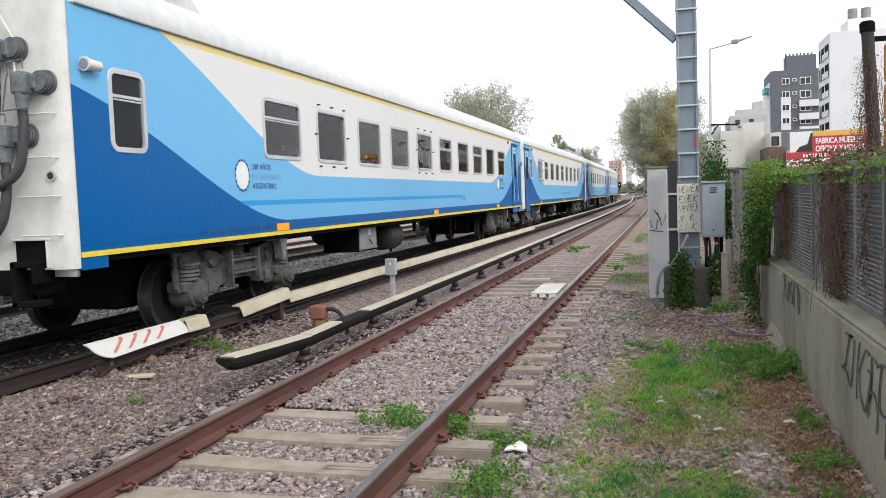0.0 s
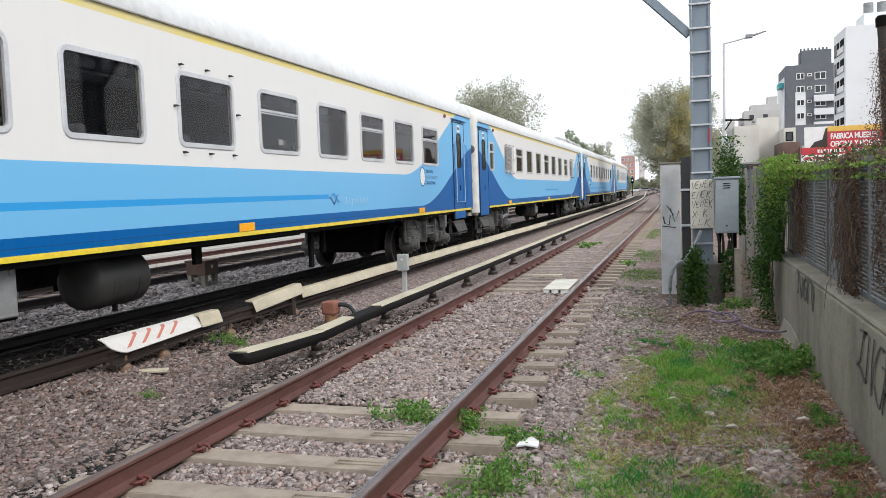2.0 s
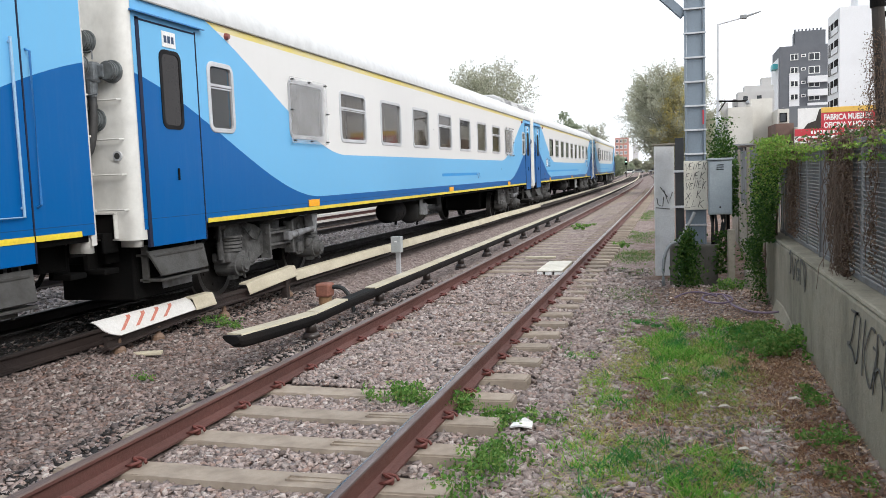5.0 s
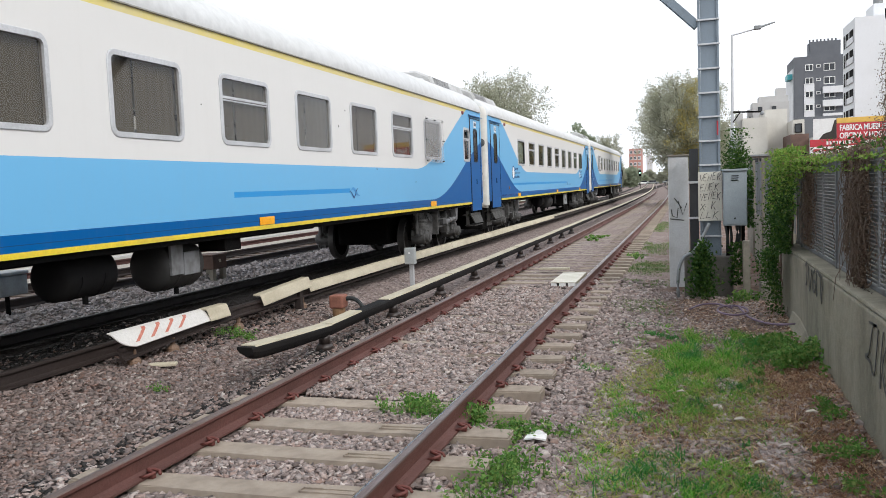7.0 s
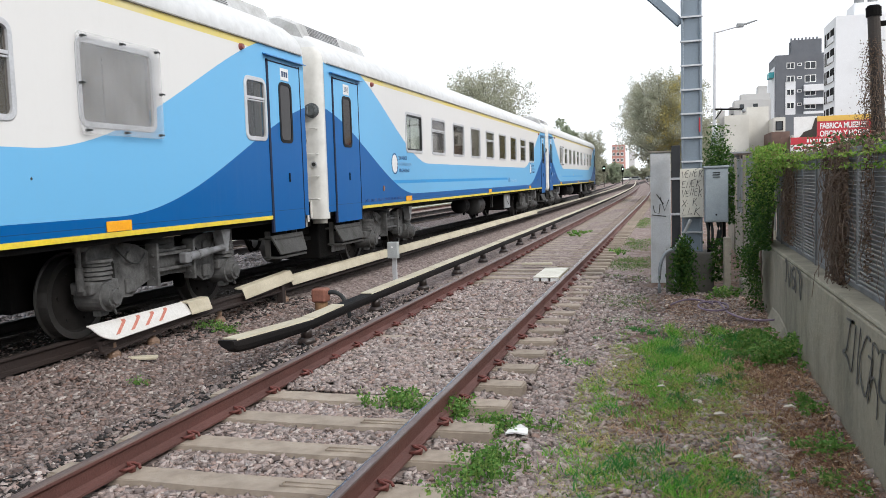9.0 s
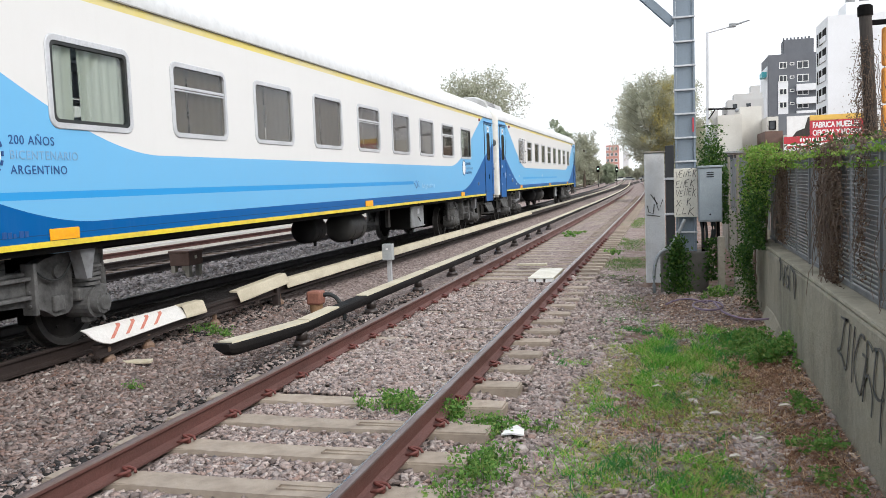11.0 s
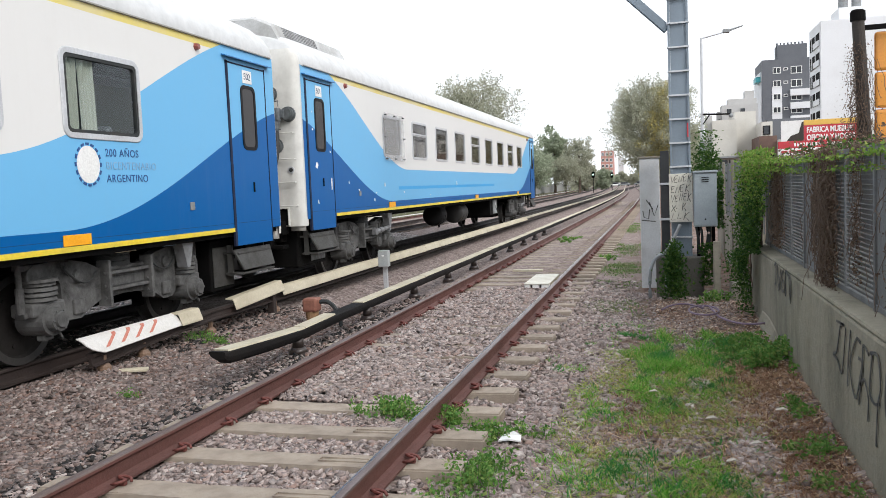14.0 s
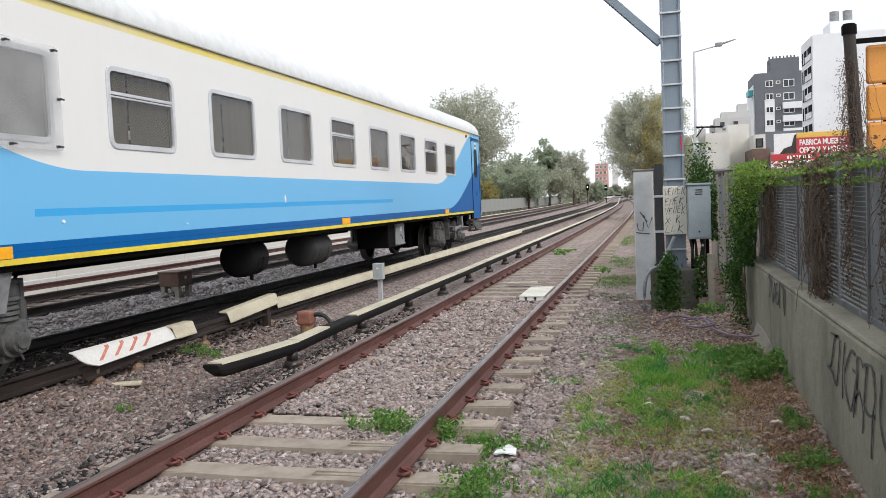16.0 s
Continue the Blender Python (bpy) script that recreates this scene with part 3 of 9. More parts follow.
    curve = [(-0.045, 0.105), (-0.01, 0.09), (0.022, 0.062), (0.048, 0.028), (0.071, -0.008), (0.092, -0.043), (0.111, -0.078)]

    def skin(u, v, lift=0.0):
        """A point of the end cover: u along it, v from its upper to its lower edge; its near end is cut in a curve."""
        k = min(int(v * 6), 5)
        w = v * 6 - k
        px, pz = (curve[k][q] * (1 - w) + curve[k + 1][q] * w for q in (0, 1))
        start = 6.97 + 0.05 * v + 0.2 * v ** 4
        px, pz = px * (1 - 0.12 * u), pz * (1 - 0.2 * u)
        return (x + px + lift, start + (8.66 - start) * u, 0.2 + pz + lift - 0.02 * (1 - u))

    def skin_mesh(u0, u1, v0, v1, lift, slant=0.0, nu=14, nv=9, thick=0.012):
        bm = bmesh.new()
        top, bot = {}, {}
        for a in range(nu + 1):
            for c_ in range(nv + 1):
                v = v0 + (v1 - v0) * c_ / nv
                u = u0 + (u1 - u0) * a / nu
                if slant:
                    s0 = 6.97 + 0.05 * v + 0.2 * v ** 4
                    u = (6.97 + 1.69 * u + slant * (1 - v) - 0.30 * max(0, 0.32 - v) - s0) / (8.66 - s0)
                p = Vector(skin(u, v, lift))
                top[a, c_] = bm.verts.new(p)
                bot[a, c_] = bm.verts.new(p - Vector((thick * 0.7, 0, thick * 0.7)))
        for a in range(nu):
            for c_ in range(nv):
                bm.faces.new((top[a, c_], top[a + 1, c_], top[a + 1, c_ + 1], top[a, c_ + 1]))
                bm.faces.new((bot[a, c_], bot[a, c_ + 1], bot[a + 1, c_ + 1], bot[a + 1, c_]))
        rim = [(a, 0) for a in range(nu)] + [(nu, c_) for c_ in range(nv)] + [(a, nv) for a in range(nu, 0, -1)] + [(0, c_) for c_ in range(nv, 0, -1)]
        for p, q in zip(rim, rim[1:] + rim[:1]):
            bm.faces.new((top[p], bot[p], bot[q], top[q]))
        return bm

    end = part("end_cover", skin_mesh(0, 1, 0, 1, 0.0), WHITE_BOARD, c, "white end cover with faded red slanted stripes")
    for k in range(4):
        part("stripe", skin_mesh(0.12 + 0.15 * k, 0.158 + 0.15 * k, 0.18, 0.82, 0.003, 0.40, 2, 9, 0.002), RED_BAND, end)
    bm = bmesh.new()
    box(bm, x - 0.03, x + 0.07, 11.12, 11.22, -0.12, 0.22, 0.01)
    part("end_bracket", bm, RAIL_SOOTY, c, "rusty bracket under the raised cover end")
    for y in (7.31, 8.0, 9.44, 11.3):
        stand(c, x, y, 0.02, OCHRE_INSUL)
    # beyond the farthest track
    c = thing("conductor_rail", "conductor rail under a pale cover board beside a rusty track", "conductor rail", "conductor rails")
    x = -13.35
    bm = bmesh.new()
    sweep(bm, COND_PROFILE, along(x, -3, 400, 0.2))
    part("rail", bm, RAIL_RUST, c)
    cover(c, x, [[(y, 0.22) for y in np.concatenate([np.arange(2, 44, 7), np.arange(44, 300, 12)])]], plate_profile((-0.045, 0.075), (0.035, 0.075), (0.04, 0.05)), WHITE_BOARD, "white-painted cover board")


conductor_rails()


# ---- the train: four blue and white coaches ----
HW = 1.55                     # half the body's width
SILL, GUTTER = 1.19, 3.70
WIN_Z0, WIN_Z1 = 2.33, 3.18


def rounded(w, h, r, n=5):
    """Corner points (y, z) of a rounded rectangle round the origin."""
    out = []
    for cy, cz, a0 in ((w / 2 - r, h / 2 - r, 0), (-w / 2 + r, h / 2 - r, 90), (-w / 2 + r, -h / 2 + r, 180), (w / 2 - r, -h / 2 + r, 270)):
        for k in range(n):
            a = radians(a0 + 90 * k / (n - 1))
            out.append((cy + r * np.cos(a), cz + r * np.sin(a)))
    return out


def ring(bm, outer, inner, x0, x1):
    """A frame with a rounded outline between x0 (wall) and x1 (proud)."""
    n = len(outer)
    loops = [[bm.verts.new((x, *p)) for p in pts] for pts, x in ((outer, x0), (outer, x1 - 0.006), ([(y * 0.985, z * 0.985) for y, z in outer], x1), (inner, x1), (inner, x0 - 0.03))]
    for a, b in zip(loops, loops[1:]):
        for k in range(n):
            bm.faces.new((a[k], a[(k + 1) % n], b[(k + 1) % n], b[k]))


def sheet(bm, pts, x, thick=0.006):
    a = [bm.verts.new((x, *p)) for p in pts]
    b = [bm.verts.new((x - thick, *p)) for p in pts]
    n = len(pts)
    bm.faces.new(a), bm.faces.new(b[::-1])
    for k in range(n):
        bm.faces.new((a[k], b[k], b[(k + 1) % n], a[(k + 1) % n]))


def window_meshes(w, h, material, inset=0.075):
    out, inn = rounded(w + 0.03, h + 0.05, 0.12), rounded(w - 0.09, h - 0.07, 0.06)
    bm = bmesh.new()
    ring(bm, out, inn, 0.0, 0.014)
    frame_me = finish("window", bm, material)
    bm = bmesh.new()
    sheet(bm, rounded(w, h, 0.07), -0.012)
    pane_me = finish("pane", bm, PANE)
    bm = bmesh.new()
    box(bm, -0.012, 0.006, -w / 2 + 0.04, w / 2 - 0.04, -0.006, 0.03, 0.005)
    box(bm, -0.012, 0.0, -w / 2 + 0.04, w / 2 - 0.04, -0.034, -0.014, 0.004)
    bar_me = finish("transom", bm, material)
    return frame_me, pane_me, bar_me


WIDE = window_meshes(1.24, WIN_Z1 - WIN_Z0, ALU)
NARROW = window_meshes(0.60, 0.84, ALU)


def stud_mesh():
    bm = bmesh.new()
    rod(bm, (0, 0, 0), (0.045, 0, 0), 0.015, 0.012, 8)
    box(bm, 0.03, 0.042, -0.012, 0.05, -0.008, 0.008, 0.003)
    return finish("stud", bm, BLACK_RUBBER)


def plate_mesh():
    bm = bmesh.new()
    sheet(bm, rounded(1.36, 1.0, 0.05), 0.055, 0.006)
    return finish("window_plate", bm, PLATE)


def curtain_mesh(gap):
    bm = bmesh.new()
    ys = np.linspace(-0.6, 0.6, 40)
    top = [bm.verts.new((0.03 * np.sin(y * 42) + 0.015 * np.sin(y * 17), y, 0.42)) for y in ys]
    low = [bm.verts.new((0.035 * np.sin(y * 42 + 0.4), y, -0.43)) for y in ys]
    for k in range(len(ys) - 1):
        if abs(ys[k] + 0.2) > gap:
            bm.faces.new((top[k], top[k + 1], low[k + 1], low[k]))
    return finish("curtain", bm, CURTAIN, True)


STUD, PLATE_ME, CURTAIN_ME = stud_mesh(), plate_mesh(), curtain_mesh(0.04)
BROWN_ME = curtain_mesh(0.0)
BROWN_ME.materials[0] = BROWN_CURTAIN
bm = bmesh.new()
sheet(bm, rounded(1.24, 0.85, 0.07), -0.012)
CLEAR_PANE = finish("pane", bm, CLEAR)
SMOKED_PANE = CLEAR_PANE.copy()
SMOKED_PANE.materials[0] = glass_mat("smoked_pane", (0.74, 0.72, 0.70), 0.02, 0.95, 0.016)


def seat_mesh():
    bm = bmesh.new()
    for x in (0.42, 0.95, -0.42, -0.95):
        box(bm, x - 0.23, x + 0.23, -0.06, 0.06, 1.75, 2.52, 0.05)
        box(bm, x - 0.23, x + 0.23, 0.0, 0.48, 1.62, 1.78, 0.04)
    for x in (1.18, -1.18):
        box(bm, x - 0.2, x + 0.2, -0.47, 0.47, 3.0, 3.03)
        for y in (-0.4, 0.1):
            box(bm, x - 0.02, x + 0.28 * (1 if x > 0 else -1), y, y + 0.3, 3.04, 3.2, 0.03) if x > 0 else None
    return finish("seat_row", bm, SEAT)


SEATS = seat_mesh()
bm = bmesh.new()
ring(bm, rounded(1.16, 0.79, 0.06), rounded(1.08, 0.71, 0.05), -0.012, 0.008)
SEAL_ME = finish("seal", bm, BLACK_RUBBER)


def side_wall(holes, step, CAR_LEN):
    """Outer and inner skin with the window openings cut through; step: where the doorways dip below the sill."""
    bm = bmesh.new()
    ys = sorted({0.0, CAR_LEN, *(v for h in holes for v in h[:2]), *np.arange(1, 25, 2.0)})
    zs = sorted({SILL, GUTTER, 1.4, 2.1, *(v for h in holes for v in h[2:])})

    def solid(y, z):
        return not any(h[0] - 1e-6 < y < h[1] + 1e-6 and h[2] - 1e-6 < z < h[3] + 1e-6 for h in holes)

    for x in (HW, HW - 0.06):
        grid = {}
        for y in ys:
            for z in zs:
                grid[y, z] = bm.verts.new((x, y, z))
        for y0, y1 in zip(ys, ys[1:]):
            for z0, z1 in zip(zs, zs[1:]):
                if solid((y0 + y1) / 2, (z0 + z1) / 2):
                    bm.faces.new((grid[y0, z0], grid[y1, z0], grid[y1, z1], grid[y0, z1]))
    for y0, y1, z0, z1 in holes:
        for a, b in (((y0, z0), (y1, z0)), ((y1, z0), (y1, z1)), ((y1, z1), (y0, z1)), ((y0, z1), (y0, z0))):
            bm.faces.new([bm.verts.new((x, *p)) for x, p in ((HW, a), (HW, b), (HW - 0.06, b), (HW - 0.06, a))])
    for z in (SILL, GUTTER):
        bm.faces.new([bm.verts.new(p) for p in ((HW, 0, z), (HW, CAR_LEN, z), (HW - 0.06, CAR_LEN, z), (HW - 0.06, 0, z))])
    for y0, y1 in step:
        box(bm, HW - 0.06, HW, y0, y1, 1.06, SILL - 0.002)
    bmesh.ops.remove_doubles(bm, verts=bm.verts, dist=0.0005)
    return bm


ROOF_ARC = [(1.56, 3.69), (1.57, 3.74), (1.55, 3.86), (1.47, 4.0), (1.32, 4.13), (1.1, 4.24), (0.8, 4.325), (0.42, 4.385), (0, 4.405)]


def roof_mesh(CAR_LEN):
    bm = bmesh.new()
    half = ROOF_ARC + [(-x, z) for x, z in reversed(ROOF_ARC[:-1])]
    stations = [(0.0, 0.80), (0.06, 0.90), (0.18, 0.97), (0.45, 1.0)]
    stations += [(y, 1.0) for y in np.arange(2.4, 24.0, 2.0)] + [(CAR_LEN - y, k) for y, k in reversed(stations)]
    rings = [[bm.verts.new((x * (0.985 if k < 0.9 else 1), y, 3.66 + (z - 3.66) * k)) for x, z in half] for y, k in stations]
    for a, b in zip(rings, rings[1:]):
        for j in range(len(half) - 1):
            bm.faces.new((a[j], a[j + 1], b[j + 1], b[j]))
    bm.faces.new(rings[0]), bm.faces.new(rings[-1][::-1])
    return finish("roof", bm, ROOF, True)




SOCKETS_AT = ((1.36, 2.90), (1.12, 2.40), (1.06, 3.24))
PLUG_GREY = mat("plug_grey", (0.17, 0.19, 0.205), 0.5, metal=0.2, dirt=(0.05, 0.05, 0.05), amount=0.7, scale=9)


def end_wall(parent, y, out):
    """White end with rungs, sockets, hoses, drain hole and the black gangway; out: -1 for the near end, 1 for the far one."""
    bm = bmesh.new()
    half = [(HW - 0.008, 0.05), (HW - 0.006, 0.0), (HW - 0.02, -0.045), (HW - 0.06, -0.085), (HW - 0.12, -0.105), (HW - 0.2, -0.11), (0.5, -0.11)]
    plan = half + [(-px, py) for px, py in reversed(half)]
    rows = [[bm.verts.new((px * k, y - out * py * d, z)) for px, py in plan] for z, k, d in ((1.08, 1, 1), (2.4, 1, 1), (3.72, 1, 1), (3.84, 0.985, 0.9), (3.96, 0.93, 0.6))]
    for p, q in zip(rows, rows[1:]):
        for k in range(len(plan) - 1):
            bm.faces.new((p[k], p[k + 1], q[k + 1], q[k]))
    for s in (-1, 1):
        box(bm, s * 1.40 - 0.15, s * 1.40 + 0.10, y - 0.03, y + 0.03, 1.0, 1.2)
    wall = part("end_wall", bm, END_PAINT, parent, "off-white end wall streaked with dirt", True)
    f = y + out * 0.112
    for s in (-1, 1):
        bm = bmesh.new()
        a, b = sorted((y + out * 0.02, y + out * 0.26))
        for x0, x1, z0, z1 in ((0.92, 0.99, 0.72, 1.17), (1.17, 1.21, 0.95, 1.17), (0.92, 1.2, 1.11, 1.17), (0.92, 1.2, 0.72, 0.78)):
            box(bm, min(s * x0, s * x1), max(s * x0, s * x1), a, b, z0, z1, 0.012)
        part("step_frame", bm, DARK_STEEL, wall, "black step frame at the coach end")
    for s in (-1, 1):
        for z in (1.42, 1.80, 2.18, 2.60):
            bm = bmesh.new()
            tube(bm, [(s * 1.02, f, z), (s * 1.02, f + out * 0.06, z), (s * 1.44, f + out * 0.06, z), (s * 1.44, f, z)], 0.011, 6)
            part("rung", bm, END_PAINT, wall)
        bm = bmesh.new()
        rod(bm, (s * 1.36, f, 2.0), (s * 1.36, f + out * 0.02, 2.0), 0.055, 0.055, 16)
        part("drain_ring", bm, ALU, wall)
        bm = bmesh.new()
        rod(bm, (s * 1.36, f + out * 0.018, 2.0), (s * 1.36, f + out * 0.024, 2.0), 0.035, 0.035, 16)
        part("drain_hole", bm, BLACK_RUBBER, wall)
        for x, z in SOCKETS_AT:
            bm = bmesh.new()
            rod(bm, (s * x, f - out * 0.01, z), (s * x, f + out * 0.02, z), 0.125, 0.122, 24)
            rod(bm, (s * x, f + out * 0.02, z), (s * x, f + out * 0.11, z), 0.10, 0.092, 24)
            for d in (0.045, 0.08):
                rod(bm, (s * x, f + out * d, z), (s * x, f + out * (d + 0.012), z), 0.106, 0.106, 24)
            socket = part("socket", bm, SOCKET, wall, "dark grey jumper socket")
            bm = bmesh.new()
            xa, xb = sorted((s * (x - 0.26), s * (x - 0.09)))
            ya, yb = sorted((f + out * 0.05, f + out * 0.19))
            box(bm, xa, xb, ya, yb, z - 0.12, z + 0.10, 0.03)
            ya, yb = sorted((f + out * 0.07, f + out * 0.12))
            box(bm, min(s * (x - 0.1), s * (x - 0.02)), max(s * (x - 0.1), s * (x - 0.02)), ya, yb, z - 0.07, z + 0.07, 0.015)
            rod(bm, (s * (x - 0.175), f + out * 0.12, z - 0.10), (s * (x - 0.175), f + out * 0.13, z - 0.27), 0.07, 0.052, 14)
            part("plug", bm, PLUG_GREY, socket, "pale grey plug hanging in the socket")
            bm = bmesh.new()
            q = f + out * 0.20
            tube(bm, [(s * (x - 0.34), q, z - 0.27), (s * (x - 0.29), q, z - 0.02), (s * (x - 0.25), q, z + 0.12)], 0.009, 6)
            tube(bm, [(s * (x - 0.35), q, z - 0.27), (s * (x - 0.05), q, z - 0.25)], 0.009, 6)
            tube(bm, [(s * (x - 0.28), q, z + 0.10), (s * (x - 0.28), q, z + 0.18), (s * (x - 0.08), q, z + 0.20), (s * (x - 0.08), q, z + 0.11)], 0.009, 6)
            part("lever", bm, PLUG_GREY, socket, "thin steel clamp lever")
            bm = bmesh.new()
            p = Vector((s * (x - 0.175), f + out * 0.13, z - 0.26))
            low = Vector((s * (x - 0.20), f + out * 0.17, z - 0.78))
            tube(bm, arc(p, p.lerp(low, 0.5) + Vector((s * 0.05, 0, 0)), low, 6) + arc(low, low + Vector((-s * 0.05, out * 0.03, -0.22)), (s * 0.62, f + out * 0.26, z - 1.06), 9)[1:], 0.047, 10)
            part("hose", bm, HOSE, wall, "black jumper hose", True)
        # Black plate on the wall face stands for the shade inside a recess.
        bm = bmesh.new()
        xa, xb = sorted((s * 0.88, s * 1.27))
        ya, yb = sorted((f - out * 0.02, f + out * 0.006))
        box(bm, xa, xb, ya, yb, 1.10, 1.37, 0.004)
        part("recess_plate", bm, DARK_STEEL, wall, "black plate standing for the dark recess over the coupling")
        bm = bmesh.new()
        xa, xb = sorted((s * 1.272, s * 1.29))
        ya, yb = sorted((f - out * 0.02, f + out * 0.05))
        box(bm, xa, xb, ya, yb, 1.10, 1.37, 0.004)
        box(bm, min(s * 0.86, s * 1.29), max(s * 0.86, s * 1.29), ya, yb, 1.372, 1.39, 0.004)
        part("recess_edge", bm, END_PAINT, wall)
        bm = bmesh.new()
        tube(bm, [(s * 0.9, f + out * 0.03, 3.95), (s * 0.9, f + out * 0.05, 3.6), (s * 1.05, f + out * 0.05, 3.35), (s * 1.05, f + out * 0.05, 3.0)], 0.014, 6)
        part("conduit", bm, END_PAINT, wall)
    bm = bmesh.new()
    for k in range(5):
        yy = y + out * (0.06 + 0.075 * k)
        for x0, x1, z0, z1 in ((-0.62, -0.48, 1.25, 3.5), (0.48, 0.62, 1.25, 3.5), (-0.62, 0.62, 3.4, 3.55)):
            box(bm, x0, x1, yy - 0.028, yy + 0.028, z0, z1, 0.02)
    part("gangway", bm, BLACK_RUBBER, parent, "black rubber gangway bellows")
    bm = bmesh.new()
    box(bm, -1.1, 1.1, y - 0.1 if out < 0 else y - 0.3, y + 0.3 if out < 0 else y + 0.1, 0.82, 1.15, 0.02)
    box(bm, -0.14, 0.14, min(y, y + out * 0.42), max(y, y + out * 0.42), 0.82, 1.05, 0.03)
    for s in (-1, 1):
        tube(bm, arc((s * 0.3, y + out * 0.05, 0.95), (s * 0.35, y + out * 0.35, 0.35), (s * 0.22, y + out * 0.44, 0.75), 10), 0.028, 8)
    part("coupler", bm, DARK_STEEL, parent, "black coupler with hanging brake hoses")


def wheelset_mesh():
    bm = bmesh.new()
    rod(bm, (-1.05, 0, 0), (1.05, 0, 0), 0.085, 0.085, 14)
    for s in (-0.87, 0.87):
        rod(bm, (s - 0.045, 0, 0), (s + 0.045, 0, 0), 0.195, 0.195, 24)
    for s in (-1, 1):
        prof = [(0.0, 0.19), (0.045, 0.19), (0.03, 0.36), (0.062, 0.385), (0.066, 0.4575), (-0.055, 0.462), (-0.062, 0.487), (-0.078, 0.487), (-0.08, 0.385), (-0.035, 0.36), (-0.05, 0.19)]
        seg = 36
        rings = [[bm.verts.new((s * (0.87 + px), pr * np.cos(a), pr * np.sin(a))) for px, pr in prof] for a in np.linspace(0, 2 * np.pi, seg, endpoint=False)]
        n = len(prof)
        for k in range(seg):
            a, b = rings[k], rings[(k + 1) % seg]
            for j in range(n):
                fc = bm.faces.new((a[j], a[(j + 1) % n], b[(j + 1) % n], b[j]))
                fc.material_index = 1 if j in (3, 4, 5, 6, 7) else 0
        for k in range(6):
            a = 2 * np.pi * k / 6
            rod(bm, (s * 0.9, 0.27 * np.cos(a), 0.27 * np.sin(a)), (s * 0.925, 0.27 * np.cos(a), 0.27 * np.sin(a)), 0.022, 0.022, 6)
    return finish("wheelset", bm, [WHEEL, TYRE_STEEL])


WHEELSET_ME = wheelset_mesh()
AXLES = (-1.25, 1.25)


def plate_solid(bm, outline, x0, x1):
    """A plate with the outline [(y, z)] between x0 and x1."""
    a = [bm.verts.new((x0, *p)) for p in outline]
    b = [bm.verts.new((x1, *p)) for p in outline]
    bm.faces.new(a), bm.faces.new(b[::-1])
    for k in range(len(outline)):
        bm.faces.new((a[k], a[(k + 1) % len(outline)], b[(k + 1) % len(outline)], b[k]))


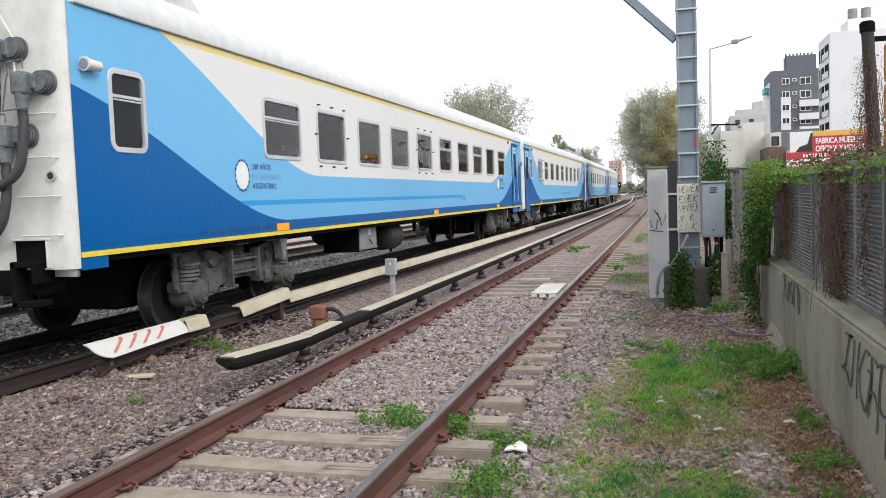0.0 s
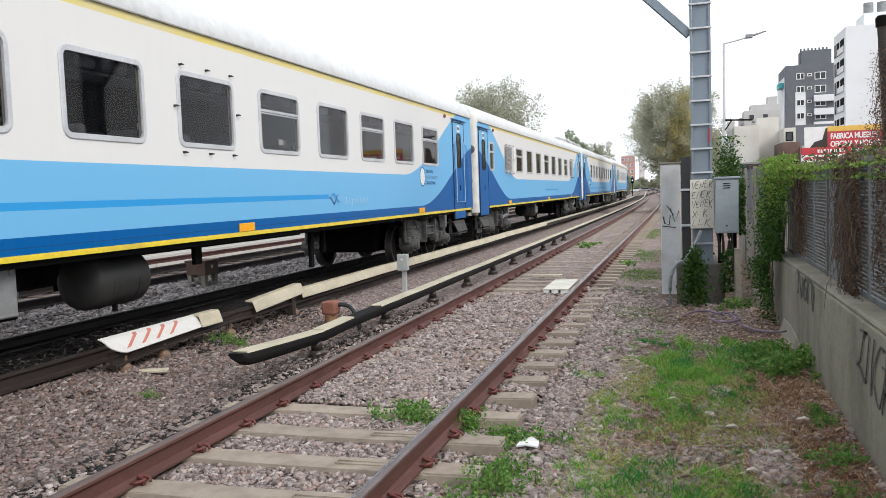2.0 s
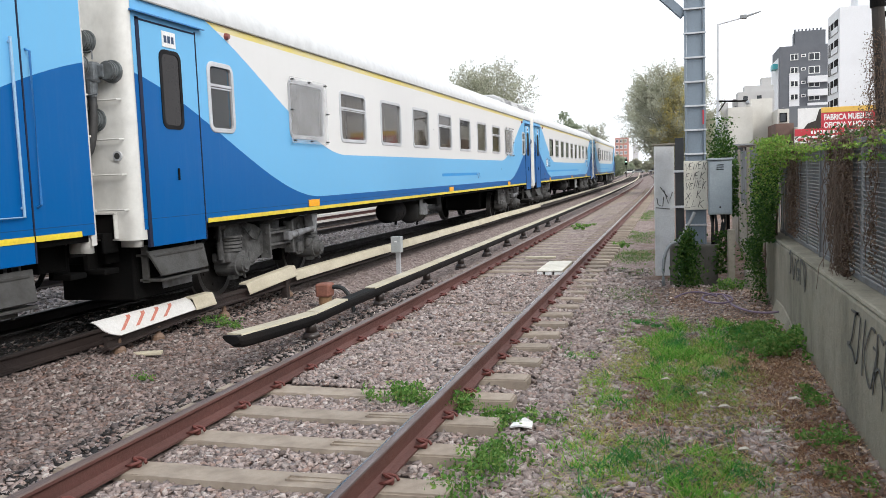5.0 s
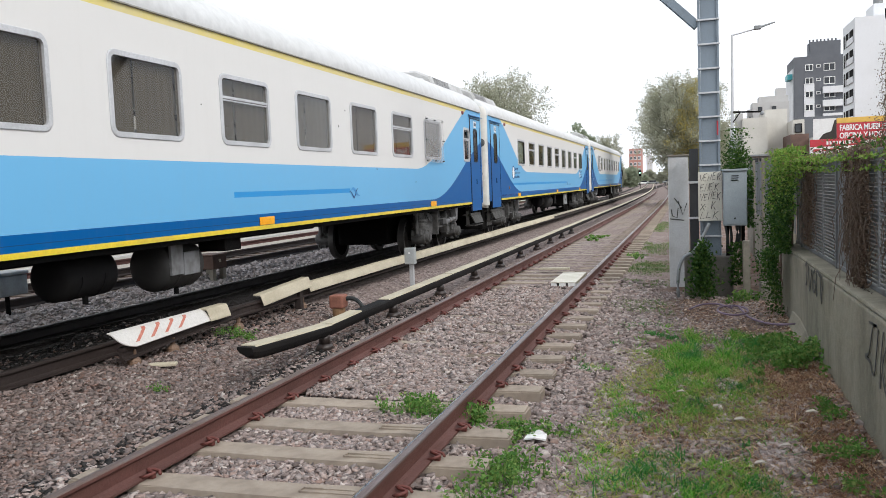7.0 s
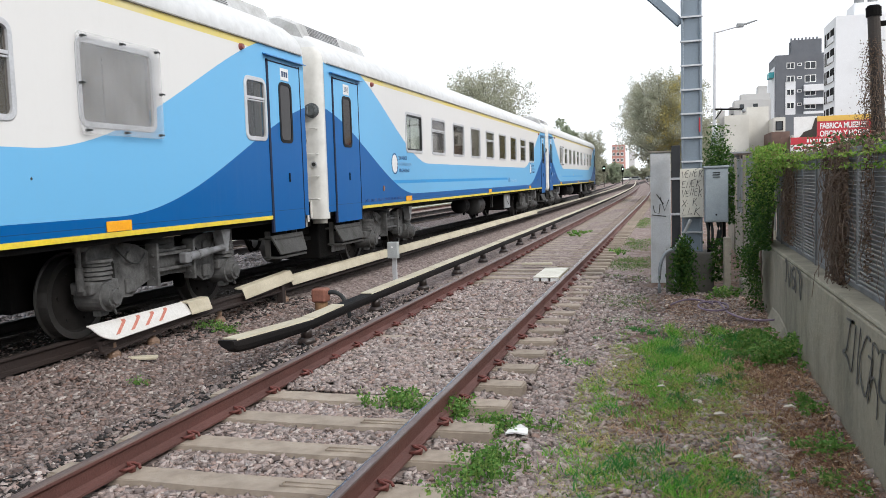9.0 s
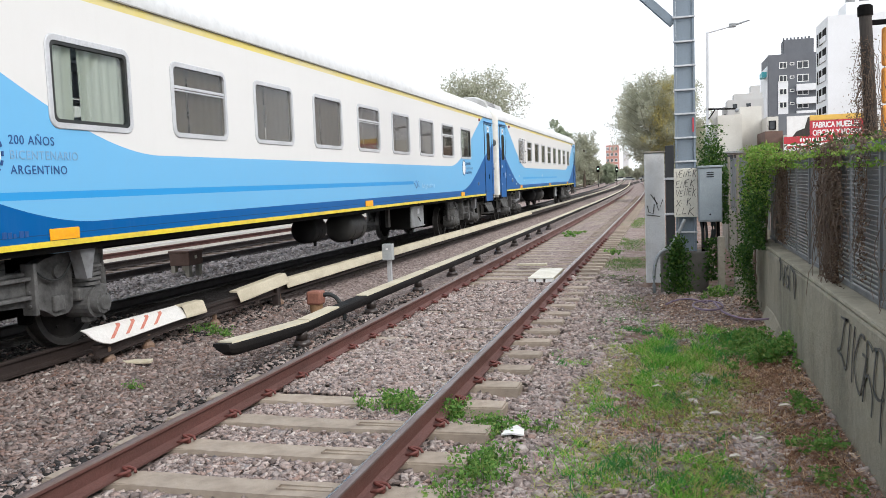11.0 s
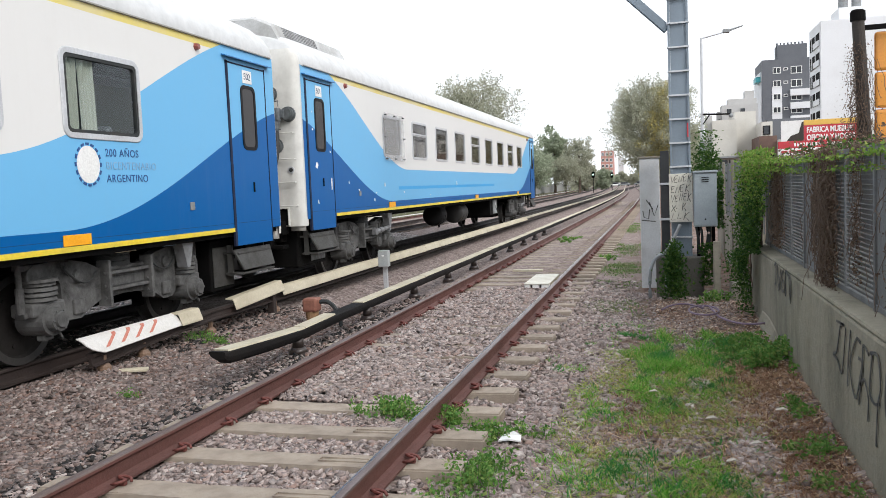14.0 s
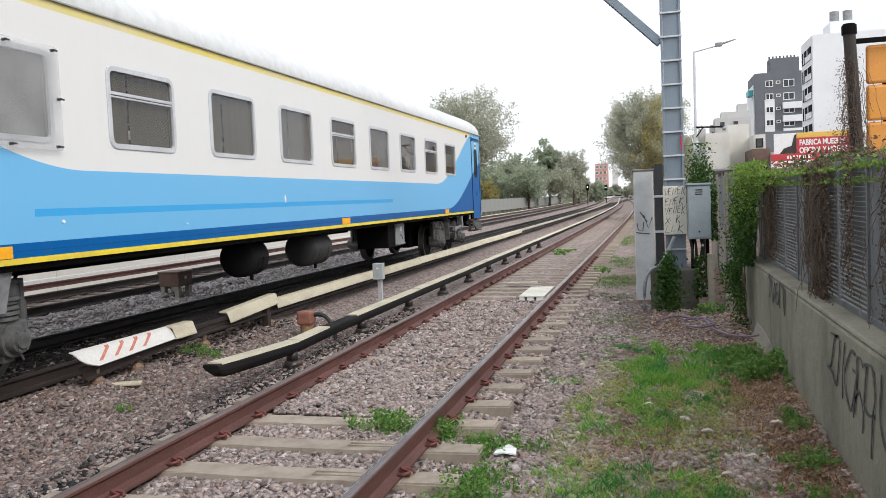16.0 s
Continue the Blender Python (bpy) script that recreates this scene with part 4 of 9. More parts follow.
def bogie_meshes():
    """Cast frame with pedestals, then axle boxes, spring packs and dampers; origin at rail level under the bogie's middle."""
    bm = bmesh.new()
    half = [(0.0, 0.86), (0.36, 0.86), (0.62, 0.97), (0.95, 1.03), (1.36, 1.01), (1.45, 0.95), (1.46, 0.86), (1.06, 0.86), (1.01, 0.78), (1.00, 0.46), (0.92, 0.40), (0.74, 0.39), (0.60, 0.47), (0.40, 0.54), (0.0, 0.56)]
    outline = half[:-1] + [(0.0, 0.56)] + [(-y, z) for y, z in half[-2:0:-1]]
    for s in (-1, 1):
        plate_solid(bm, outline, s * 1.17 - 0.07, s * 1.17 + 0.07)
        # flanged middle bracket with ribs, and bolted pads
        for y in (-0.40, 0.36):
            box(bm, min(s * 1.2, s * 1.36), max(s * 1.2, s * 1.36), y, y + 0.045, 0.46, 0.96, 0.008)
            for z in (0.55, 0.68, 0.82):
                rod(bm, (s * 1.30, y - 0.02, z), (s * 1.30, y + 0.065, z), 0.018, 0.018, 6)
        for z in (0.62, 0.80):
            box(bm, min(s * 1.2, s * 1.33), max(s * 1.2, s * 1.33), -0.35, 0.355, z, z + 0.035, 0.006)
        box(bm, min(s * 1.2, s * 1.26), max(s * 1.2, s * 1.26), -0.35, 0.355, 0.655, 0.798, 0.01)
        for y in (-0.86, 0.70):
            box(bm, min(s * 1.2, s * 1.275), max(s * 1.2, s * 1.275), y, y + 0.16, 0.44, 0.60, 0.015)
            rod(bm, (s * 1.23, y + 0.1, 0.84), (s * 1.27, y + 0.1, 0.84), 0.075, 0.07, 16)
        box(bm, s * 1.1 - 0.2, s * 1.1 + 0.16, -0.36, 0.36, 0.84, 0.88, 0.01)
        for y in (-1.52, 1.52):
            rod(bm, (s * 1.2, y, 0.55), (s * 1.2, y, 0.80), 0.042, 0.042, 12)
            rod(bm, (s * 1.2, y, 0.80), (s * 1.2, y, 1.02), 0.03, 0.03, 10)
            box(bm, s * 1.17 - 0.05, s * 1.17 + 0.07, min(y, y * 0.9), max(y, y * 0.9), 0.50, 0.56, 0.012)
            box(bm, s * 1.17 - 0.05, s * 1.17 + 0.06, min(y, y * 0.9), max(y, y * 0.9), 0.96, 1.02, 0.012)
    for y in (-0.55, 0.55):
        box(bm, -1.0, 1.0, y - 0.12, y + 0.12, 0.55, 0.78, 0.02)
    bm.normal_update()
    frame_me = finish("bogie", bm, BOGIE)
    bm = bmesh.new()
    rod(bm, (-0.15, 0, 0.46), (0.17, 0, 0.46), 0.165, 0.16, 20)
    box(bm, -0.14, 0.13, -0.23, 0.23, 0.50, 0.64, 0.03)
    rod(bm, (0.17, 0, 0.46), (0.25, 0, 0.46), 0.125, 0.115, 20)
    rod(bm, (0.25, 0, 0.46), (0.275, 0, 0.46), 0.085, 0.075, 18)
    for k in range(6):
        a = k * np.pi / 3
        rod(bm, (0.24, 0.098 * np.cos(a), 0.46 + 0.098 * np.sin(a)), (0.262, 0.098 * np.cos(a), 0.46 + 0.098 * np.sin(a)), 0.014, 0.014, 6)
    box(bm, 0.0, 0.1, -0.07, 0.07, 0.25, 0.33, 0.015)
    tube(bm, arc((0.2, 0.02, 0.34), (0.24, 0.05, 0.22), (0.08, 0.16, 0.30), 7), 0.012, 6)
    box_me = finish("axle_box", bm, BOGIE)
    bm = bmesh.new()
    for k, (z, r) in enumerate(((0.665, 0.175), (0.715, 0.185), (0.765, 0.185), (0.815, 0.175))):
        rod(bm, (0, 0, z - 0.017), (0, 0, z + 0.017), r, r * 0.97, 22)
    rod(bm, (0, 0, 0.64), (0, 0, 0.85), 0.135, 0.135, 16)
    rod(bm, (0, 0, 0.835), (0, 0, 0.865), 0.2, 0.19, 22)
    spring_me = finish("spring_pack", bm, SPRING_GREY)
    bm = bmesh.new()
    for z in (0.90, 0.96, 1.02):
        rod(bm, (0, 0, z - 0.027), (0, 0, z + 0.027), 0.26, 0.26, 22)
    rod(bm, (0, 0, 0.87), (0, 0, 1.1), 0.22, 0.22, 20)
    air_me = finish("air_spring", bm, BLACK_RUBBER)
    bm = bmesh.new()
    rod(bm, (0, 0.16, 0.745), (0, 0.62, 0.775), 0.055, 0.055, 16)
    rod(bm, (0, 0.62, 0.775), (0, 1.0, 0.80), 0.042, 0.042, 14)
    rod(bm, (0, 0.36, 0.757), (0, 0.39, 0.759), 0.062, 0.062, 16)
    box(bm, -0.05, 0.05, 0.05, 0.18, 0.68, 0.81, 0.015)
    damper_me = finish("damper", bm, DAMPER)
    bm = bmesh.new()
    v = [[bm.verts.new((x, 1.04 + y * w, z)) for x, y in ((-0.09, -1), (0.05, -1), (0.05, 1), (-0.09, 1))] for z, w in ((0.74, 0.035), (0.80, 0.05), (0.98, 0.10), (1.12, 0.15))]
    for p, q in zip(v, v[1:]):
        for k in range(4):
            bm.faces.new((p[k], p[(k + 1) % 4], q[(k + 1) % 4], q[k]))
    bm.faces.new(v[0]), bm.faces.new(v[-1][::-1])
    bracket_me = finish("damper_bracket", bm, DAMPER)
    return frame_me, box_me, spring_me, air_me, damper_me, bracket_me


SPRING_GREY = mat("dusty_spring_grey", (0.10, 0.099, 0.096), 0.8, dirt=(0.02, 0.018, 0.017), amount=0.7, scale=6)
DAMPER = mat("dirty_damper", (0.21, 0.215, 0.225), 0.6, dirt=(0.05, 0.045, 0.04), amount=0.8, scale=5)
BOGIE_ME = bogie_meshes()
wheelsets = []


def add_bogie(parent, y, lift, damped=False):
    b = shared("bogie", BOGIE_ME[0], parent, pose(0, y, lift), "dirty grey cast bogie frame")
    for ay in AXLES:
        w = shared("wheelset", WHEELSET_ME, b, pose(0, ay, 0.4575), "steel wheelset with bright treads")
        wheelsets.append((w, ay))
        for s in (-1, 1):
            turn = 0 if s > 0 else 180
            shared("axle_box", BOGIE_ME[1], b, pose(s * 1.17, ay, 0, 0, 0, turn))
            shared("spring_pack", BOGIE_ME[2], b, pose(s * 1.17, ay, 0), "layered grey spring pack")
    for s in (-1, 1):
        shared("air_spring", BOGIE_ME[3], b, pose(s * 1.02, 0, 0))
        if damped:
            shared("damper", BOGIE_ME[4], b, pose(s * 1.40, 0, 0), "pale grey damper")
        shared("damper_bracket", BOGIE_ME[5], b, pose(s * 1.38, 0, 0), "pale grey hanging bracket")
        for ay, k in ((-1.25, 1), (1.25, -1)):
            bm = bmesh.new()
            tube(bm, arc((s * 1.27, ay + 0.25 * k, 0.96), (s * 1.33, ay + 0.5 * k, 0.62), (s * 1.27, ay + 0.75 * k, 0.86), 9), 0.011, 6)
            part("brake_hose", bm, BLACK_RUBBER, b, smooth=True)
    for ay in AXLES:
        for s in (-1, 1):
            bm = bmesh.new()
            box(bm, s * 0.87 - 0.07, s * 0.87 + 0.07, ay + 0.46 if ay < 0 else ay - 0.56, ay + 0.56 if ay < 0 else ay - 0.46, 0.3, 0.66, 0.03)
            part("brake_block", bm, DARK_STEEL, b)
            bm = bmesh.new()
            tube(bm, arc((s * 1.12, ay, 0.75), (s * 1.2, ay + 0.2, 1.0), (s * 1.05, ay + 0.45, 1.1), 8), 0.018, 6)
            part("brake_pipe", bm, DARK_STEEL, b)
    # Solid black blocks added to shut out light between the wheels.
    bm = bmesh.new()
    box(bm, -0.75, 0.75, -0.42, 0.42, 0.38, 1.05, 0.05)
    part("middle_block", bm, DARK_STEEL, b)
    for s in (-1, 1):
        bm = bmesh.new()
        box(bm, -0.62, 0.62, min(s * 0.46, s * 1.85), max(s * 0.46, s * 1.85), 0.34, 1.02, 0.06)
        part("wheel_gap_block", bm, DARK_STEEL, b, "added black block that shuts light out between the wheels")


PARTITION_DARK = mat("dark_partition_panel", (0.03, 0.024, 0.021), 0.6, dirt=(0.015, 0.011, 0.009), amount=0.6, scale=3, stretch=(1, 8, 1), bump=0)
LIGHT_RAIL = mat("pale_blue_rail", (0.30, 0.48, 0.66), 0.45, dirt=(0.2, 0.25, 0.3), amount=0.4)
STEP_GREY = mat("dirty_step_grey", (0.055, 0.054, 0.051), 0.8, dirt=(0.03, 0.027, 0.024), amount=0.8, scale=4, bump=0.3)


def door(parent, LIVERY, y0, y1, digits=""):
    w = y1 - y0
    yc = (y0 + y1) / 2
    bm = bmesh.new()
    box(bm, HW - 0.03, HW + 0.006, y0, y1, 0.99, 3.47, 0.004)
    leaf = part("door", bm, LIVERY, parent, "blue folding entrance door")
    bm = bmesh.new()
    for a, b, c, d in ((y0 - 0.055, y0, 0.99, 3.5), (y1, y1 + 0.016, 0.99, 3.5), (y0 - 0.055, y1 + 0.016, 3.47, 3.488)):
        box(bm, HW - 0.02, HW + 0.012, a, b, c, d)
    part("door_seal", bm, DOOR_RUBBER, leaf)
    bm = bmesh.new()
    sweep(bm, [(0, 0), (0.07, -0.02), (0.07, -0.035), (0, -0.02)], [(HW, y0 - 0.14, 3.57), (HW, y1 + 0.14, 3.57)])
    part("rain_strip", bm, BLUE_DOOR_EDGE, leaf)
    bm = bmesh.new()
    out = [(y + yc, z + 2.76) for y, z in rounded(0.42, 0.90, 0.1)]
    inn = [(y + yc, z + 2.76) for y, z in rounded(0.33, 0.81, 0.07)]
    loops = [[bm.verts.new((x, *p)) for p in pts] for pts, x in ((out, HW), (out, HW + 0.016), (inn, HW + 0.016), (inn, HW + 0.004))]
    for a, b in zip(loops, loops[1:]):
        for k in range(len(out)):
            bm.faces.new((a[k], a[(k + 1) % len(out)], b[(k + 1) % len(out)], b[k]))
    part("door_window", bm, DOOR_BLACK, leaf)
    bm = bmesh.new()
    sheet(bm, inn, HW + 0.009, 0.004)
    part("pane", bm, DOOR_PANE, leaf, "dark tinted pane")
    bm = bmesh.new()
    box(bm, HW + 0.004, HW + 0.014, yc - 0.13, yc + 0.13, 3.24, 3.42, 0.004)
    part("number_plate", bm, WHITE_PAINT, leaf, "small white coach number plate")
    if digits:
        flat_text("digits", digits, 0.13, DARK_INK, leaf, Matrix.Translation((HW + 0.016, yc - 0.105, 3.33)) @ pose(0, 0, 0, 90, 0, 90))
    else:
        for k in range(3):
            bm = bmesh.new()
            box(bm, HW + 0.012, HW + 0.017, yc - 0.10 + 0.07 * k, yc - 0.05 + 0.07 * k, 3.29, 3.37)
            part("digit_bar", bm, DARK_INK, leaf)
    bm = bmesh.new()
    box(bm, HW + 0.004, HW + 0.02, yc + 0.02, yc + 0.05, 1.72, 1.86, 0.004)
    part("handle", bm, DARK_STEEL, leaf)
    for yy in (y0 - 0.075, y1 + 0.075) if y0 == 23.32 else ():
        bm = bmesh.new()
        tube(bm, [(HW, yy, 1.5), (HW + 0.05, yy, 1.52), (HW + 0.05, yy, 2.9), (HW, yy, 2.92)], 0.012, 6)
        part("grab_rail", bm, BLUE_DOOR_EDGE, leaf)
    bm = bmesh.new()
    for z, d in ((0.90, 0.0), (0.62, 0.06)):
        box(bm, HW - 0.30 + d, HW - 0.02 + d, y0 + 0.05, y1 - 0.05, z - 0.03, z, 0.006)
    for yy in (y0 + 0.05, y1 - 0.08):
        box(bm, HW - 0.2, HW - 0.12, yy, yy + 0.03, 0.58, 1.0)
    v = [bm.verts.new(p) for p in ((HW - 0.06, y0 - 0.02, 0.94), (HW - 0.06, y1 + 0.02, 0.94), (HW + 0.06, y1 - 0.08, 0.66), (HW + 0.06, y0 + 0.06, 0.66))]
    w_ = [bm.verts.new(q.co - Vector((0.02, 0, 0.012))) for q in v]
    bm.faces.new(v), bm.faces.new(w_[::-1])
    for k in range(4):
        bm.faces.new((v[k], w_[k], w_[(k + 1) % 4], v[(k + 1) % 4]))
    part("steps", bm, STEP_GREY, parent, "grey hanging entrance steps")


DOOR_RUBBER = mat("navy_black_seal", (0.016, 0.022, 0.05), 0.7, amount=0.4, bump=0.0, spec=0.2)
DOOR_BLACK = mat("door_window_black", (0.006, 0.006, 0.007), 0.6, amount=0.3, bump=0.0, spec=0.2)
DOOR_PANE = mat("dark_door_pane", (0.02, 0.016, 0.015), 0.08, amount=0.2, bump=0.0, spec=0.22)


def air_unit(parent, y0, y1, back=1):
    bm = bmesh.new()
    pts = [(-1.2, 4.1), (-1.06, 4.41), (-0.75, 4.55), (0.75, 4.55), (1.06, 4.41), (1.2, 4.1)]
    rings = [[bm.verts.new((x, y, z if z < 4.2 else z - dz)) for x, z in pts] for y, dz in ((y0, 0.05), (y0 + 0.08, 0), (y1 - 0.1, 0), (y1, 0.06))]
    for a, b in zip(rings, rings[1:]):
        for k in range(len(pts) - 1):
            bm.faces.new((a[k], a[k + 1], b[k + 1], b[k]))
    bm.faces.new(rings[0]), bm.faces.new(rings[-1][::-1])
    u = part("air_conditioner", bm, AC_GREY, parent, "grey louvred roof air conditioning unit")
    for k in range(7):
        bm = bmesh.new()
        z = 4.20 + 0.03 * k
        box(bm, 1.15 - (z - 4.1) * 0.45, 1.205 - (z - 4.1) * 0.45, y0 + 0.35, y0 + 1.7, z, z + 0.011)
        part("louvre", bm, DAMPER, u)
    bm = bmesh.new()
    for s in (-1, 1):
        pp = [(s * 1.12, 4.08), (s * 0.95, 4.34), (0, 4.47), (-s * 0.0, 4.08)]
        a = [bm.verts.new((x, y1 + 0.02 if back > 0 else y0 - 0.02, z)) for x, z in pp]
        b = [bm.verts.new((x * 0.9, y1 + 1.15 if back > 0 else y0 - 1.15, z - 0.07 if z > 4.3 else z)) for x, z in pp]
        bm.faces.new(a), bm.faces.new(b[::-1])
        for k in range(4):
            bm.faces.new((a[k], a[(k + 1) % 4], b[(k + 1) % 4], b[k]))
    part("duct_cover", bm, ROOF, parent)


AC_GREY = mat("air_unit_grey", (0.50, 0.505, 0.505), 0.6, dirt=(0.2, 0.19, 0.17), amount=0.6, scale=2)


def tank(parent, y0, y1, xc=0.95, z0=0.52, z1=1.14, paint=None):
    """A pressed tank lying along the coach, with domed ends, straps and a drain cock."""
    bm = bmesh.new()
    r, zc, dome = (z1 - z0) / 2, (z0 + z1) / 2, 0.11
    stations = [(y0 + dome * (1 - np.cos(q)), r * np.sin(q)) for q in np.linspace(0.12, np.pi / 2, 7)]
    stations += [(y1 - dome * (1 - np.cos(q)), r * np.sin(q)) for q in np.linspace(np.pi / 2, 0.12, 7)]
    rings = [[bm.verts.new((xc + q * np.cos(a), y, zc + q * np.sin(a))) for a in np.linspace(0, 2 * np.pi, 28, endpoint=False)] for y, q in stations]
    for p, q in zip(rings, rings[1:]):
        for k in range(28):
            bm.faces.new((p[k], p[(k + 1) % 28], q[(k + 1) % 28], q[k]))
    bm.faces.new(rings[0]), bm.faces.new(rings[-1][::-1])
    body = part("tank", bm, paint or TANK, parent, "dirty dark water tank under the floor", True)
    for y in (y0 + 0.28, y1 - 0.28):
        bm = bmesh.new()
        arcs = [[(xc + (r + d) * np.cos(a), zc + (r + d) * np.sin(a)) for a in np.linspace(-np.pi, 0, 17)] for d in (0.001, 0.007)]
        rows_ = [[bm.verts.new((px, y + dy, pz)) for dy in (-0.022, 0.022) for px, pz in (a_, b_)] for a_, b_ in zip(*arcs)]
        for p, q in zip(rows_, rows_[1:]):
            for i, j in ((0, 1), (1, 3), (3, 2), (2, 0)):
                bm.faces.new((p[i], p[j], q[j], q[i]))
        part("strap", bm, paint or TANK, body)
    bm = bmesh.new()
    rod(bm, (xc + 0.1, (y0 + y1) / 2, z0 - 0.06), (xc + 0.1, (y0 + y1) / 2, z0 + 0.03), 0.03, 0.03, 8)
    part("drain_cock", bm, DARK_STEEL, body)
    for y in (y0 + 0.2, y1 - 0.2):
        bm = bmesh.new()
        box(bm, xc - 0.22, xc + 0.22, y - 0.04, y + 0.04, z1 - 0.06, 1.16, 0.008)
        part("saddle", bm, DARK_STEEL, body)
    return body


BLACK_TANK = mat("tank_black", (0.006, 0.006, 0.007), 0.8, dirt=(0.014, 0.013, 0.012), amount=0.6, scale=2.0, spec=0.2)
TANK = mat("tank_dark", (0.02, 0.02, 0.02), 0.6, dirt=(0.055, 0.053, 0.05), amount=0.6, scale=2.0)


def equipment_box(parent, y0, y1, pale, z0=0.58):
    bm = bmesh.new()
    box(bm, 0.55, 1.30, y0, y1, z0, 1.15, 0.02)
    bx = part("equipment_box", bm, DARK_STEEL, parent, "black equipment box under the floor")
    bm = bmesh.new()
    box(bm, 1.29, 1.33, pale[0], pale[1], z0 + 0.03, 1.13, 0.012)
    part("panel", bm, BOX_GREY, bx, "pale grey equipment panel")
    ym, zm = (pale[0] + pale[1]) / 2, (z0 + 1.15) / 2
    bm = bmesh.new()
    box(bm, 1.331, 1.336, ym - 0.02, ym + 0.13, zm + 0.06, zm + 0.18)
    part("label_plate", bm, ALU, bx)
    bm = bmesh.new()
    tube(bm, [(1.335, ym, zm - 0.02), (1.35, ym + 0.05, zm - 0.05), (1.345, ym + 0.16, zm - 0.13)], 0.009, 6)
    part("latch", bm, DARK_STEEL, bx)
    for yy in (pale[0] + 0.04, pale[1] - 0.09):
        bm = bmesh.new()
        box(bm, 1.331, 1.345, yy, yy + 0.05, 1.05, 1.12, 0.004)
        part("hinge", bm, BOX_GREY, bx)
    bm = bmesh.new()
    box(bm, 1.331, 1.36, pale[0] + 0.03, pale[1] - 0.03, z0 + 0.045, z0 + 0.07, 0.004)
    part("sill_bar", bm, BOX_GREY, bx)


DROP = {6: 0.07, 32: 0.08, 58: 0.07, 84: 0.01}
BOGIE_AT = {6: 3.6, 32: 3.6, 58: 3.8, 84: 3.52}


